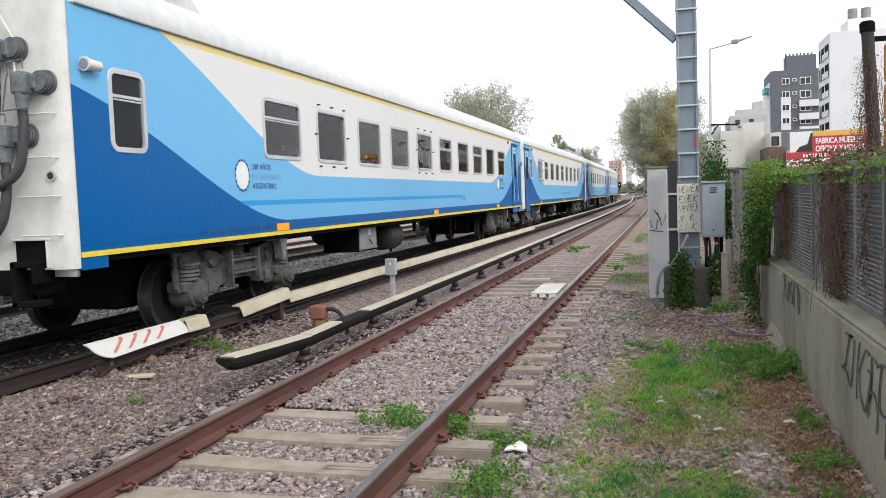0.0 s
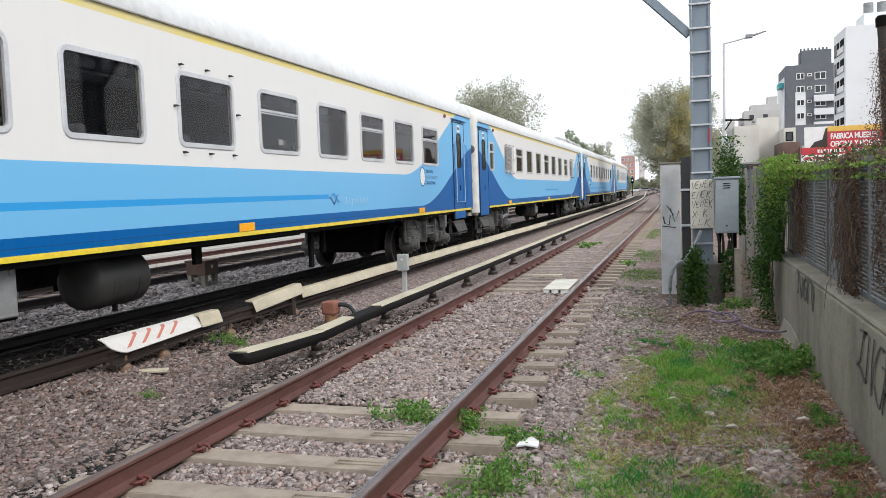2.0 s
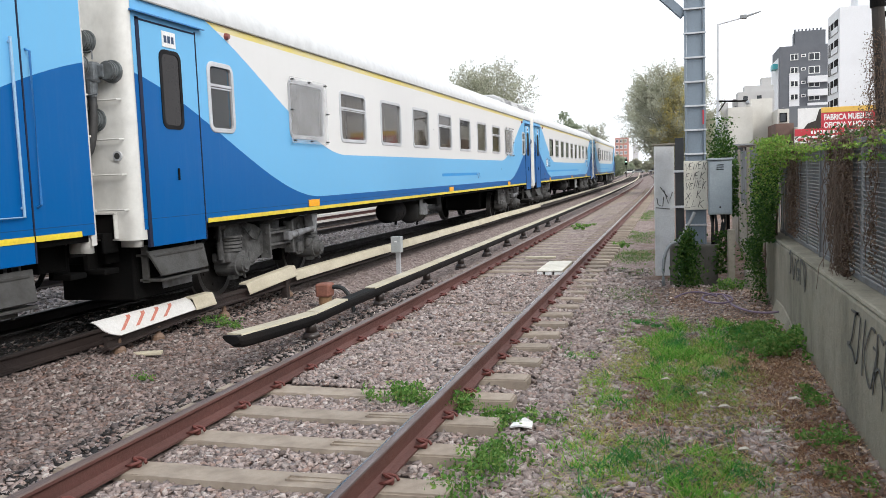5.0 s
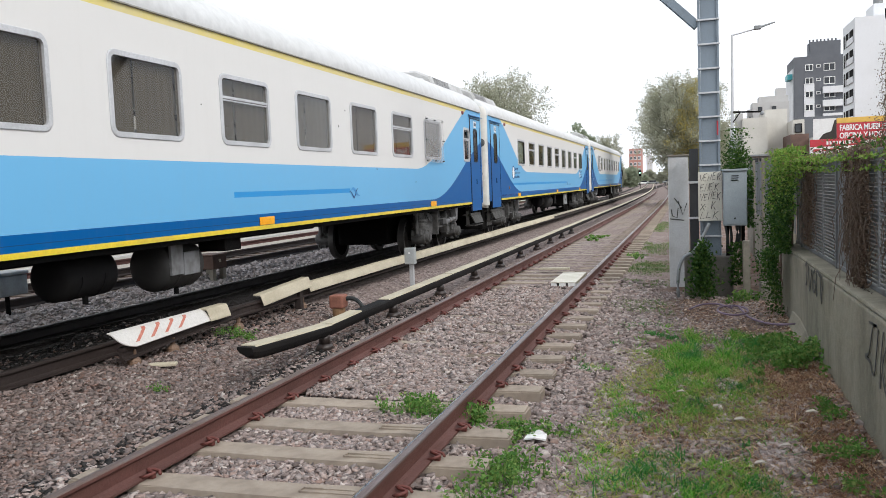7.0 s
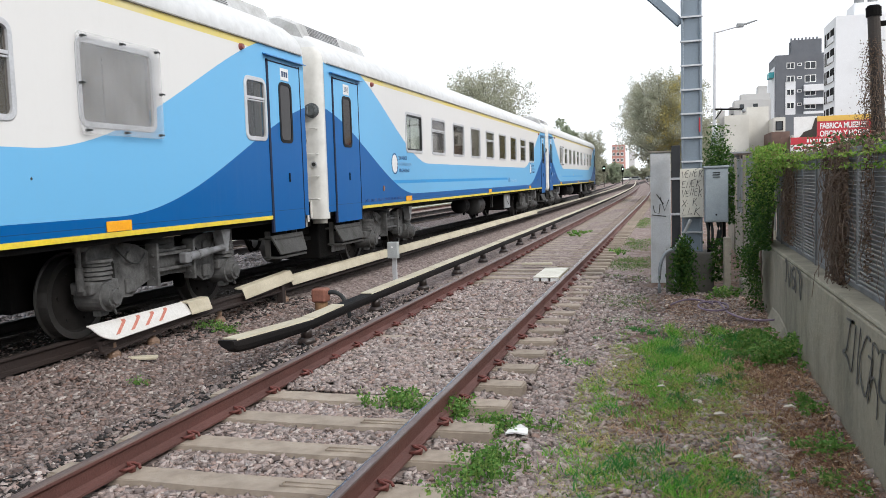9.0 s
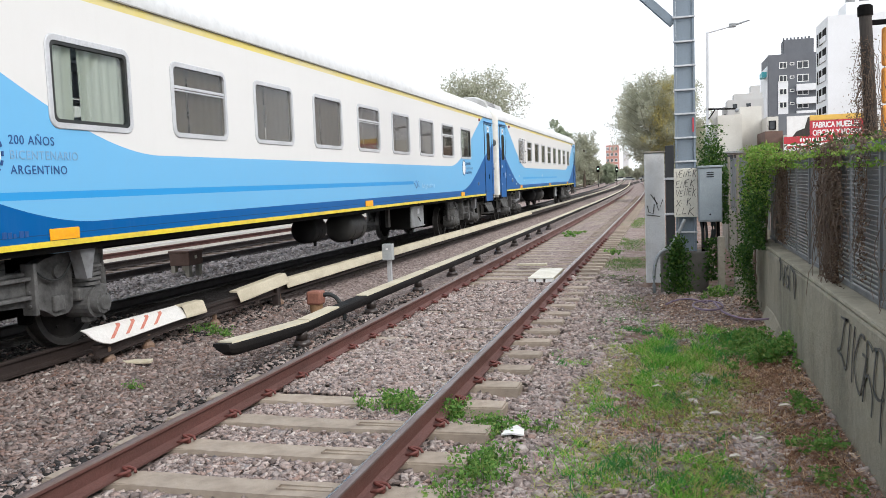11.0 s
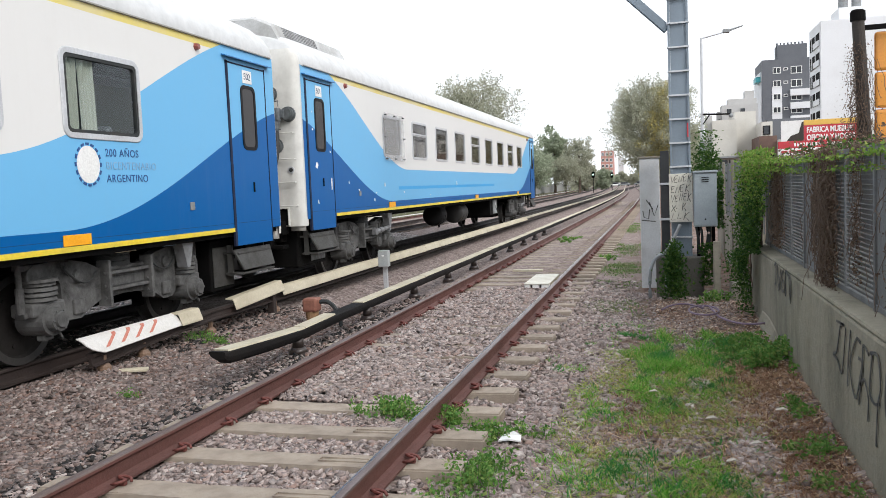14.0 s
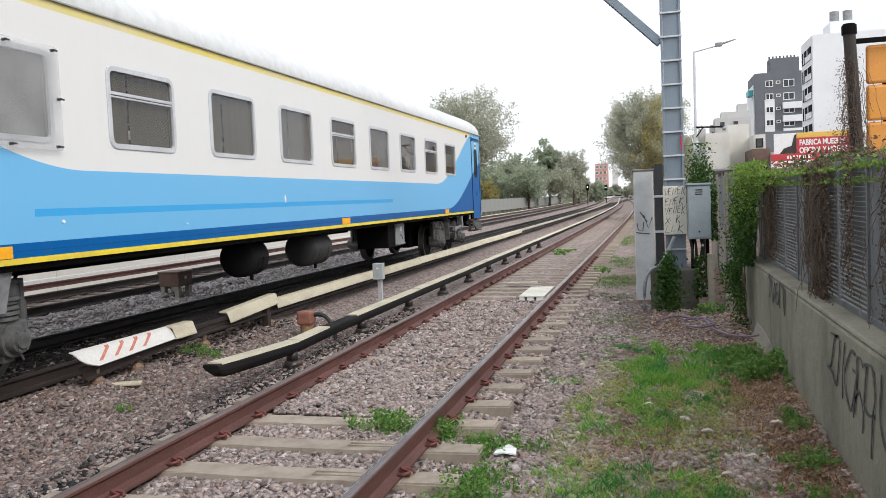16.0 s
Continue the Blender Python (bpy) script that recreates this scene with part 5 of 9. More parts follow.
def coach(name_label, windows, doors, base, extras, LIVERY=LIVERY, CAR_LEN=CAR_LEN):
    c = thing("coach", name_label, "railway coach", "coaches of the train")
    holes = []
    for y0, kind in windows:
        if kind == "n":
            dz = 0.06 if base < 20 else 0.0
            holes.append((y0 + 0.03, y0 + 0.57, 2.36 - dz, 3.14 - dz))
        else:
            holes.append((y0 + 0.03, y0 + 1.21, WIN_Z0 + 0.03, WIN_Z1 - 0.03))
    steps = [(0.0, 0.4)] if not any(d[0] < 2 for d in doors) else []
    wall = part("side_wall", side_wall(holes, steps, CAR_LEN), LIVERY, c, "white, light blue and dark blue painted side")
    bm = side_wall(holes, steps, CAR_LEN)
    bmesh.ops.scale(bm, verts=bm.verts, vec=(-1, 1, 1))
    part("side_wall", bm, LIVERY, c)
    shared("roof", roof_mesh(CAR_LEN), c, None, "off-white arched roof")
    bm = bmesh.new()
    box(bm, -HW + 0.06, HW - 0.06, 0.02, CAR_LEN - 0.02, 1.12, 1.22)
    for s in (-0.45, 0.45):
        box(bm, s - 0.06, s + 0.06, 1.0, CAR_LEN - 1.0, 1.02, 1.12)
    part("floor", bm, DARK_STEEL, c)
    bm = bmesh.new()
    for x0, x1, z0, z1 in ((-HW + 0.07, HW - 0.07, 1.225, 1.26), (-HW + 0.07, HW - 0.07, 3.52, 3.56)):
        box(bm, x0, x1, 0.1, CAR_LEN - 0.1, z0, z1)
    # Invented beam on the far side, added to darken the view underneath.
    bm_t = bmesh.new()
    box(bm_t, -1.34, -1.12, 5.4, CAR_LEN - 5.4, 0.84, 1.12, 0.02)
    part("far_side_beam", bm_t, DARK_STEEL, c, "added black beam under the floor, hiding the wall beyond")
    for y in (2.6, CAR_LEN - 2.6):
        box(bm, -HW + 0.07, HW - 0.07, y, y + 0.05, 1.27, 3.5)
    part("lining", bm, INSIDE, c)
    # Unseen partition, added to stop light from the far windows.
    if base < 20:
        bm = bmesh.new()
        ys = [2.8, 5.3, 6.0, 8.6, 10.5, 13.4, 14.3, 17.8, 18.6, 21.2, CAR_LEN - 2.8]
        for k, (ya, yb) in enumerate(zip(ys, ys[1:])):
            # gaps in the added partition let the far windows show
            for z0, z1 in ((1.27, 3.5),) if k % 2 == 0 else ((1.27, 2.1 - 0.2 * (k % 4 == 1)), (2.85, 3.5)):
                box(bm, -0.55, -0.51, ya + 0.002, yb - 0.002, z0, z1)
        part("dark_partition", bm, PARTITION_DARK, c, "added dark partition that keeps the windows dark")
    for y in np.arange(3.6, 22.4, 0.95):
        shared("seat_row", SEATS, c, pose(0, y, 0))
    end_wall(c, 0.0, -1)
    end_wall(c, CAR_LEN, 1)
    for k_, (y0, kind) in enumerate(windows):
        w = 0.60 if kind == "n" else 1.24
        me = NARROW if kind == "n" else WIDE
        yc, zc = y0 + w / 2, (WIN_Z0 + WIN_Z1) / 2 - (0.06 if kind == "n" and base < 20 else 0.0)
        for side in (1, -1):
            m = pose(side * HW, yc, zc, 0, 0, 0 if side > 0 else 180)
            if kind == "p" and side > 0:
                p = shared("window_plate", PLATE_ME, c, pose(HW, y0 + 0.63, zc - 0.02), "milky scratched plastic sheet bolted over a window")
                for dy in (-0.6, 0, 0.6):
                    for dz in (-0.46, 0.46):
                        shared("bolt", STUD, p, pose(0.04, dy, dz))
                for dy in (-0.65, 0.65):
                    shared("bolt", STUD, p, pose(0.04, dy, 0.0))
            wo = shared("window", me[0], c, m, {"c": "window with a black seal and a pale curtain", "s": "aluminium-framed window set round with bolt brackets"}.get(kind, "rounded aluminium-framed window"))
            pn = shared("pane", SMOKED_PANE if base < 20 else CLEAR_PANE if kind in "cs" else me[1], wo)
            pn.visible_shadow = False
            if kind == "c":
                shared("seal", SEAL_ME, wo)
            if kind in "hn":
                shared("transom", me[2], wo, pose(0, 0, 0.14))
            if kind == "s" and side > 0:
                for dy, dz in ((-0.69, 0.02), (0.69, 0.02), (-0.55, 0.51), (0, 0.51), (0.55, 0.51), (-0.55, -0.51), (0, -0.51), (0.55, -0.51)):
                    shared("stud", STUD, wo, pose(0, dy, dz))
            if kind in "fhp" and side > 0 and base > 20:
                shared("curtain", BROWN_ME, wo, pose(-0.07, 0.02, 0) @ Matrix.Diagonal((0.22, 1.06 - 0.16 * (k_ % 5 == 4), 1, 1)), "drawn brown curtain")
            if kind == "c" and side > 0:
                shared("curtain", CURTAIN_ME, wo, pose(-0.06, -0.26 if k_ else 0.0, 0) @ Matrix.Diagonal((0.6, 0.34 if k_ else 0.95, 1, 1)), "cream curtain gathered to one side")
    for d in doors:
        door(c, LIVERY, *d)
    # painted lines and reflectors
    ends = [d for d in doors]
    y0 = next((d[1] + 0.06 for d in ends if d[0] < 2), 0.0)
    y1 = next((d[0] - 0.06 for d in ends if d[0] > 20), CAR_LEN) if y0 > 0 else 25.0
    for side in (1, -1):
        bm = bmesh.new()
        a, b = sorted((side * (HW + 0.002), side * (HW + 0.012)))
        box(bm, a, b, y0, y1, SILL - 0.005, SILL + 0.05)
        part("sill_line", bm, YELLOW, c, "yellow sill line")
        bm = bmesh.new()
        a, b = sorted((side * (HW + 0.001), side * (HW + 0.03)))
        box(bm, a, b, 0.1, CAR_LEN - 0.1, GUTTER - 0.014, GUTTER + 0.004, 0.003)
        part("gutter", bm, GUTTER_GREY, c, "dark rain gutter")
        for d in doors:
            yy = d[1] + 0.75 if d[0] < 2 else d[0] - 0.75
            bm = bmesh.new()
            rod(bm, (side * HW, yy, 3.56), (side * (HW + 0.05), yy, 3.56), 0.05, 0.035, 8)
            part("marker_lamp", bm, LAMP_RED, c, "small dull red marker lamp")
    for y in (4.18, 12.6, 20.3):
        bm = bmesh.new()
        box(bm, HW + 0.004, HW + 0.018, y, y + 0.40, 1.245, 1.355, 0.004)
        part("reflector", bm, ORANGE, c, "orange reflector")
    for y in (BOGIE_AT[int(base)], CAR_LEN - 3.4):
        add_bogie(c, y, DROP[int(base)], int(base) in (32, 84))
    for yb in (BOGIE_AT[int(base)], CAR_LEN - 3.4):
        for dy, w, m_ in ((-0.25, 0.34, CREAM_BOARD), (0.62, 0.26, LIGHT_RAIL)):
            bm = bmesh.new()
            box(bm, 1.34, 1.37, yb + dy, yb + dy + w, 1.10, 1.175, 0.006)
            part("label_plate", bm, m_, c, "small pale plate under the sill")
    if 50 < base < 60:
        bm = bmesh.new()
        box(bm, 1.0, 1.08, 15.28, 15.42, 0.68, 1.14, 0.01)
        part("hanger_post", bm, STEP_GREY, c, "grey hanger post under the floor")
        bm = bmesh.new()
        box(bm, 0.1, 1.27, 23.40, 24.02, 0.38, 1.08, 0.025)
        box(bm, 1.05, 1.2, 23.5, 23.56, 1.05, 1.14)
        box(bm, 1.05, 1.2, 23.86, 23.92, 1.05, 1.14)
        tank = part("battery_box", bm, DARK_STEEL, c, "grimy black box hung behind the bogie")
        bm = bmesh.new()
        box(bm, 1.272, 1.29, 23.45, 23.97, 0.44, 0.98, 0.008)
        part("cover_plate", bm, STEP_GREY, tank)
    if base > 20:
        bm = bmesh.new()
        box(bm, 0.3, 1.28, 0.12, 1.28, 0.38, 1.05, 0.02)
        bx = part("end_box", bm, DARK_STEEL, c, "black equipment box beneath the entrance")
        bm = bmesh.new()
        box(bm, 1.283, 1.30, 0.62, 1.22, 0.45, 0.82, 0.006)
        part("panel", bm, DAMPER, bx)
    extras(c)
    for y in (8.1, 9.4, 16.2, 21.4):
        bm = bmesh.new()
        for k in range(8):
            box(bm, 0.55, 0.62, y + 0.09 * k, y + 0.09 * k + 0.05, 4.36, 4.43, 0.006)
        part("roof_vent", bm, BOX_GREY, c)
    return c, base


GUTTER_GREY = mat("gutter_grey", (0.30, 0.295, 0.27), 0.7, amount=0.4)
SOCKET = mat("socket_grey", (0.125, 0.138, 0.143), 0.5, dirt=(0.02, 0.022, 0.022), amount=0.7, scale=9)
HOSE = mat("grey_black_hose", (0.035, 0.036, 0.038), 0.6, dirt=(0.08, 0.075, 0.07), amount=0.5)


LAMP_RED = mat("dull_red_lens", (0.25, 0.07, 0.06), 0.4)


def emblem(c, y, words=True):
    """Ring with dots, and three lines of lettering beside it."""
    bm = bmesh.new()
    sheet(bm, [(y + 0.17 * np.cos(a), 2.05 + 0.19 * np.sin(a)) for a in np.linspace(0, 2 * np.pi, 28, endpoint=False)], HW + 0.006, 0.004)
    e = part("emblem", bm, WHITE_PAINT, c, "white round emblem with a blue beaded rim")
    for k in range(16):
        a = 2 * np.pi * k / 16
        bm = bmesh.new()
        box(bm, HW + 0.002, HW + 0.009, -0.022, 0.022, -0.011, 0.011)
        bmesh.ops.rotate(bm, verts=bm.verts, matrix=Matrix.Rotation(a + np.pi / 2, 3, "X"))
        bmesh.ops.translate(bm, verts=bm.verts, vec=(0, y + 0.19 * np.cos(a), 2.05 + 0.21 * np.sin(a)))
        part("bead", bm, NAVY_INK, e)
    for z, t, mt in ((2.175, "200 AÑOS", NAVY_INK), (2.04, "BICENTENARIO", mat("grey_blue_lettering", (0.20, 0.40, 0.62), 0.5)), (1.905, "ARGENTINO", NAVY_INK)):
        flat_text("lettering", t, 0.115, mt, c, Matrix.Translation((HW + 0.004, y + 0.27, z)) @ pose(0, 0, 0, 90, 0, 90), 1.12)


def wordmark(c, y, words):
    """Two small ribbons at the end of the blue line, and the country's name."""
    for dy, path, h, mt in ((0.08, [(0, 0.03), (0.1, 0.085), (0.2, 0.06), (0.3, -0.02), (0.4, -0.08), (0.5, -0.09)], 0.032, MID_BLUE),
                            (0.0, [(0, 0.0), (0.06, 0.02), (0.14, -0.03), (0.22, -0.11), (0.27, -0.13), (0.33, -0.07), (0.38, 0.01), (0.44, 0.06), (0.5, 0.075)], 0.016, NAVY_INK)):
        bm = bmesh.new()
        x, n = HW + 0.007 - 0.003 * (dy > 0), len(path)
        up = [bm.verts.new((x, y + dy + u * 0.8, 1.645 + 0.75 * v + h * np.sin(np.pi * k / (n - 1)) + 0.003)) for k, (u, v) in enumerate(path)]
        lo = [bm.verts.new((x, y + dy + u * 0.8, 1.645 + 0.75 * v - h * np.sin(np.pi * k / (n - 1)) - 0.003)) for k, (u, v) in enumerate(path)]
        for k in range(n - 1):
            bm.faces.new((up[k], up[k + 1], lo[k + 1], lo[k]))
        part("ribbon", bm, mt, c, "small blue ribbon mark")
    if words:
        flat_text("lettering", "Argentina", 0.17, PALE_INK, c, Matrix.Translation((HW + 0.004, y + 0.67, 1.59)) @ pose(0, 0, 0, 90, 0, 90), 1.62)


def tail_lamp(c):
    bm = bmesh.new()
    rod(bm, (HW + 0.06, 0.14, 3.10), (HW + 0.06, 0.36, 3.10), 0.06, 0.05, 28)
    box(bm, HW, HW + 0.05, 0.16, 0.3, 3.05, 3.15, 0.01)
    rod(bm, (HW + 0.06, 0.13, 3.10), (HW + 0.06, 0.15, 3.10), 0.072, 0.072, 16)
    lamp = part("side_lamp", bm, END_PAINT, c, "off-white tubular side lamp")
    bm = bmesh.new()
    rod(bm, (HW + 0.06, 0.12, 3.10), (HW + 0.06, 0.131, 3.10), 0.05, 0.05, 16)
    part("lens", bm, BOX_GREY, lamp)


def first_extras(c):
    tail_lamp(c)
    for k in range(30):
        if k % 7 == 3:
            continue
        bm = bmesh.new()
        box(bm, HW + 0.001, HW + 0.005, 2.15 + 0.066 * k, 2.15 + 0.066 * k + (0.045, 0.05, 0.03)[k * 5 % 3], 1.295, 1.295 + (0.06, 0.045, 0.065)[k % 3])
        part("letter_bar", bm, NAVY_INK, c)
    emblem(c, 3.25)
    emblem(c, 20.65)
    wordmark(c, 15.5, True)
    air_unit(c, 0.04, 3.1)
    bm = bmesh.new()
    tube(bm, [(HW + 0.035, 23.46, 3.0), (HW + 0.035, 23.46, 1.42), (HW + 0.035, 24.26, 1.42), (HW + 0.035, 24.26, 3.0)], 0.014, 6)
    for y, z in ((23.46, 2.96), (24.26, 2.96), (23.46, 1.5), (24.26, 1.5)):
        rod(bm, (HW, y, z), (HW + 0.035, y, z), 0.012, 0.012, 6)
    part("grab_rail", bm, LIGHT_RAIL, c, "pale blue grab rail round the door")
    bm = bmesh.new()
    for y in (23.5, 24.2):
        rod(bm, (1.36, y, 1.1), (1.42, y, 0.50), 0.016, 0.016, 6)
    for z in (0.53, 0.80):
        box(bm, 1.34, 1.46, 23.48, 24.22, z, z + 0.03, 0.004)
    part("hanging_ladder", bm, STEP_GREY, c, "grey hanging ladder steps")
    roof_grille(c, 23.7, 25.1)
    equipment_box(c, 8.1, 9.08, (8.13, 9.05), 0.64)
    tank(c, 10.22, 11.2, z0=0.53)
    tank(c, 11.3, 12.6, -0.95, 0.60, 1.14, BLACK_TANK)
    for y, w, z0 in ((12.1, 0.16, 0.86), (15.48, 0.11, 0.50), (16.0, 0.06, 0.70)):
        bm = bmesh.new()
        box(bm, 1.14, 1.2, y, y + w, z0, 1.15, 0.01)
        part("pipe_bracket", bm, DARK_STEEL, c)


def roof_grille(c, y0, y1):
    """A low toothed guard along the roof."""
    bm = bmesh.new()
    box(bm, 0.42, 0.52, y0, y1, 4.36, 4.42, 0.01)
    for y in np.arange(y0 + 0.03, y1 - 0.05, 0.11):
        box(bm, 0.44, 0.50, y, y + 0.06, 4.40, 4.475, 0.005)
    part("roof_guard", bm, AC_GREY, c, "low toothed grey guard on the roof")


def second_extras(c):
    for y, z, w in ((15.39, 2.75, 0.022), (15.69, 3.03, 0.018), (17.07, 2.05, 0.014), (19.33, 1.8, 0.016), (11.37, 2.77, 0.012)):
        bm = bmesh.new()
        rod(bm, (HW - 0.002, y, z), (HW + 0.003, y, z), w, w * 0.8, 7)
        part("paint_pit", bm, BLACK_RUBBER, c, "small dark pit in the paint")
    wordmark(c, 15.7, False)
    air_unit(c, 22.0, 25.0, -1)
    roof_grille(c, 1.6, 3.1)
    tank(c, 9.32, 10.22, z0=0.645, paint=BLACK_TANK)
    body = tank(c, 10.93, 11.78, z0=0.54)
    for y0, y1, z0, z1 in ((11.0, 11.24, 0.74, 1.1), (11.25, 11.58, 0.72, 1.0)):
        bm = bmesh.new()
        box(bm, 1.225, 1.262, y0, y1, z0, z1, 0.006)
        part("side_plate", bm, DAMPER, body, "scuffed pale plate on the tank's side")
    bm = bmesh.new()
    box(bm, 1.0, 1.4, 11.95, 12.35, 0.95, 1.15, 0.01)
    part("hanger", bm, DARK_STEEL, c)


def third_extras(c):
    emblem(c, 3.50)
    for k in range(35):
        if k % 6 == 4:
            continue
        bm = bmesh.new()
        box(bm, HW + 0.001, HW + 0.005, 1.7 + 0.066 * k, 1.7 + 0.066 * k + (0.045, 0.05, 0.03)[k * 5 % 3], 1.30, 1.30 + (0.055, 0.04, 0.06)[k % 3])
        part("letter_bar", bm, NAVY_INK, c)
    bm = bmesh.new()
    box(bm, HW + 0.001, HW + 0.02, 2.72, 2.80, 1.50, 1.60, 0.006)
    part("switch_plate", bm, mat("dull_red_plate", (0.30, 0.14, 0.10), 0.6), c, "small dull red switch plate")
    emblem(c, 20.75)
    wordmark(c, 15.8, True)
    bm = bmesh.new()
    box(bm, HW + 0.001, HW + 0.02, 22.55, 22.64, 1.52, 1.62, 0.006)
    part("switch_plate", bm, BOX_GREY, c, "small grey switch plate")
    air_unit(c, 0.04, 3.1)
    tank(c, 10.95, 11.62, z0=0.66, paint=BLACK_TANK)
    tank(c, 12.58, 13.55, z0=0.55)
    equipment_box(c, 16.2, 17.28, (16.23, 17.25), 0.57)


def fourth_extras(c):
    for y, z, w, h in ((0.42, 2.03, 0.10, 0.09), (1.05, 1.66, 0.05, 0.22), (0.44, 1.42, 0.05, 0.07), (0.34, 2.66, 0.05, 0.03), (0.36, 2.95, 0.03, 0.03), (1.9, 1.75, 0.03, 0.05), (2.4, 1.62, 0.04, 0.04), (1.06, 2.3, 0.04, 0.04), (3.4, 1.55, 0.04, 0.03), (3.93, 1.68, 0.06, 0.09), (10.23, 1.66, 0.05, 0.12), (5.25, 1.54, 0.04, 0.04), (7.43, 1.44, 0.04, 0.03), (3.26, 1.40, 0.05, 0.05)):
        bm = bmesh.new()
        q = np.random.default_rng(int(y * 100))
        sheet(bm, [(y + w * (0.5 + 0.62 * r_ * np.cos(a_)), z + h * (0.5 + 0.62 * r_ * np.sin(a_))) for a_, r_ in zip(np.linspace(0, 2 * np.pi, 9, endpoint=False), q.uniform(0.55, 1.1, 9))], HW + 0.009, 0.007)
        part("paint_chip", bm, WHITE_PAINT, c, "bare white paint chip")
    bm = bmesh.new()
    box(bm, HW + 0.001, HW + 0.02, 2.42, 2.50, 1.52, 1.62, 0.006)
    part("switch_plate", bm, BOX_GREY, c, "small grey switch plate")
    air_unit(c, 0.04, 3.1)
    tank(c, 9.62, 10.32, z0=0.56, paint=BLACK_TANK)
    tank(c, 11.95, 12.9, z0=0.52)
    equipment_box(c, 16.0, 17.2, (16.5, 17.15), 0.58)


SEQ_A = [(0.56, "n")] + [(3.92 + 1.865 * k + (0.08 if k == 6 else 0.04 if k in (5, 7) else 0), kd) for k, kd in enumerate("hsffshfhfh")]
SEQ_B = [(1.45, "n"), (3.67, "p")] + [(5.63 + 2.055 * k, kd) for k, kd in enumerate("hffhffh")] + [(20.02, "p"), (23.30, "n")]
SEQ_C = [(4.31 + 2.016 * k, kd) for k, kd in enumerate("chffhffhc")]
SEQ_D = [(3.98, "p")] + [(6.07 + 2.065 * k, kd) for k, kd in enumerate("hffhffhf")]
coaches = [
    coach("blue and white coach with a side lamp and bracketed windows", SEQ_A, [(23.32, 24.38)], 6.80, first_extras),
    coach("blue and white coach with two plated windows", SEQ_B, [(0.12, 1.20), (24.00, 25.02)], 32.80, second_extras, LIVERY_SHORT_LINE),
    coach("blue and white sleeping coach with curtained end windows", SEQ_C, [(0.36, 1.50, "502"), (23.66, 24.70, "502")], 58.80, third_extras, LIVERY_LONG_LINE, 25.0),
    coach("blue and white last coach with one plated window", SEQ_D, [(0.18, 1.18, "501"), (23.98, 25.02)], 84.80, fourth_extras, LIVERY_FAINT_LINE),
]


def run(t):
    """Metres that the train has gone."""
    uneven = np.interp(t, [0, 1, 1.5, 2, 3, 3.5, 6, 8, 10.5, 11, 12, 12.5, 13.5, 14.5, 16], [0, -0.06, 0.03, 0.04, -0.01, 0.13, -0.07, -0.02, -0.01, -0.03, 0.04, 0.0, 0.05, 0.10, -0.09])
    return 4.88495 * t + 0.0307847 * t * t - 0.00069775 * t ** 3 - uneven


def motions():
    ts = [0.25 * k for k in range(65)]
    for c, base in coaches:
        rows = []
        for t in ts:
            ya, yb = base - run(t) + 3.4, base - run(t) + CAR_LEN - 3.4
            xa, xb = TRAIN + bend(ya)[0], TRAIN + bend(yb)[0]
            turn = -np.degrees(np.arctan2(xb - xa, yb - ya))
            x0 = xa - (xb - xa) / (CAR_LEN - 6.8) * 3.4
            rows.append((t, pose(x0, base - run(t), TRAIN_Z - DROP[int(base)], 0, 0, turn)))
        walk(c, rows)
    for w, ay in wheelsets:
        walk(w, [(t, pose(0, ay, 0.4575, np.degrees(run(t) / 0.4575) % 360, 0, 0)) for t in (0.1 * k for k in range(161))])


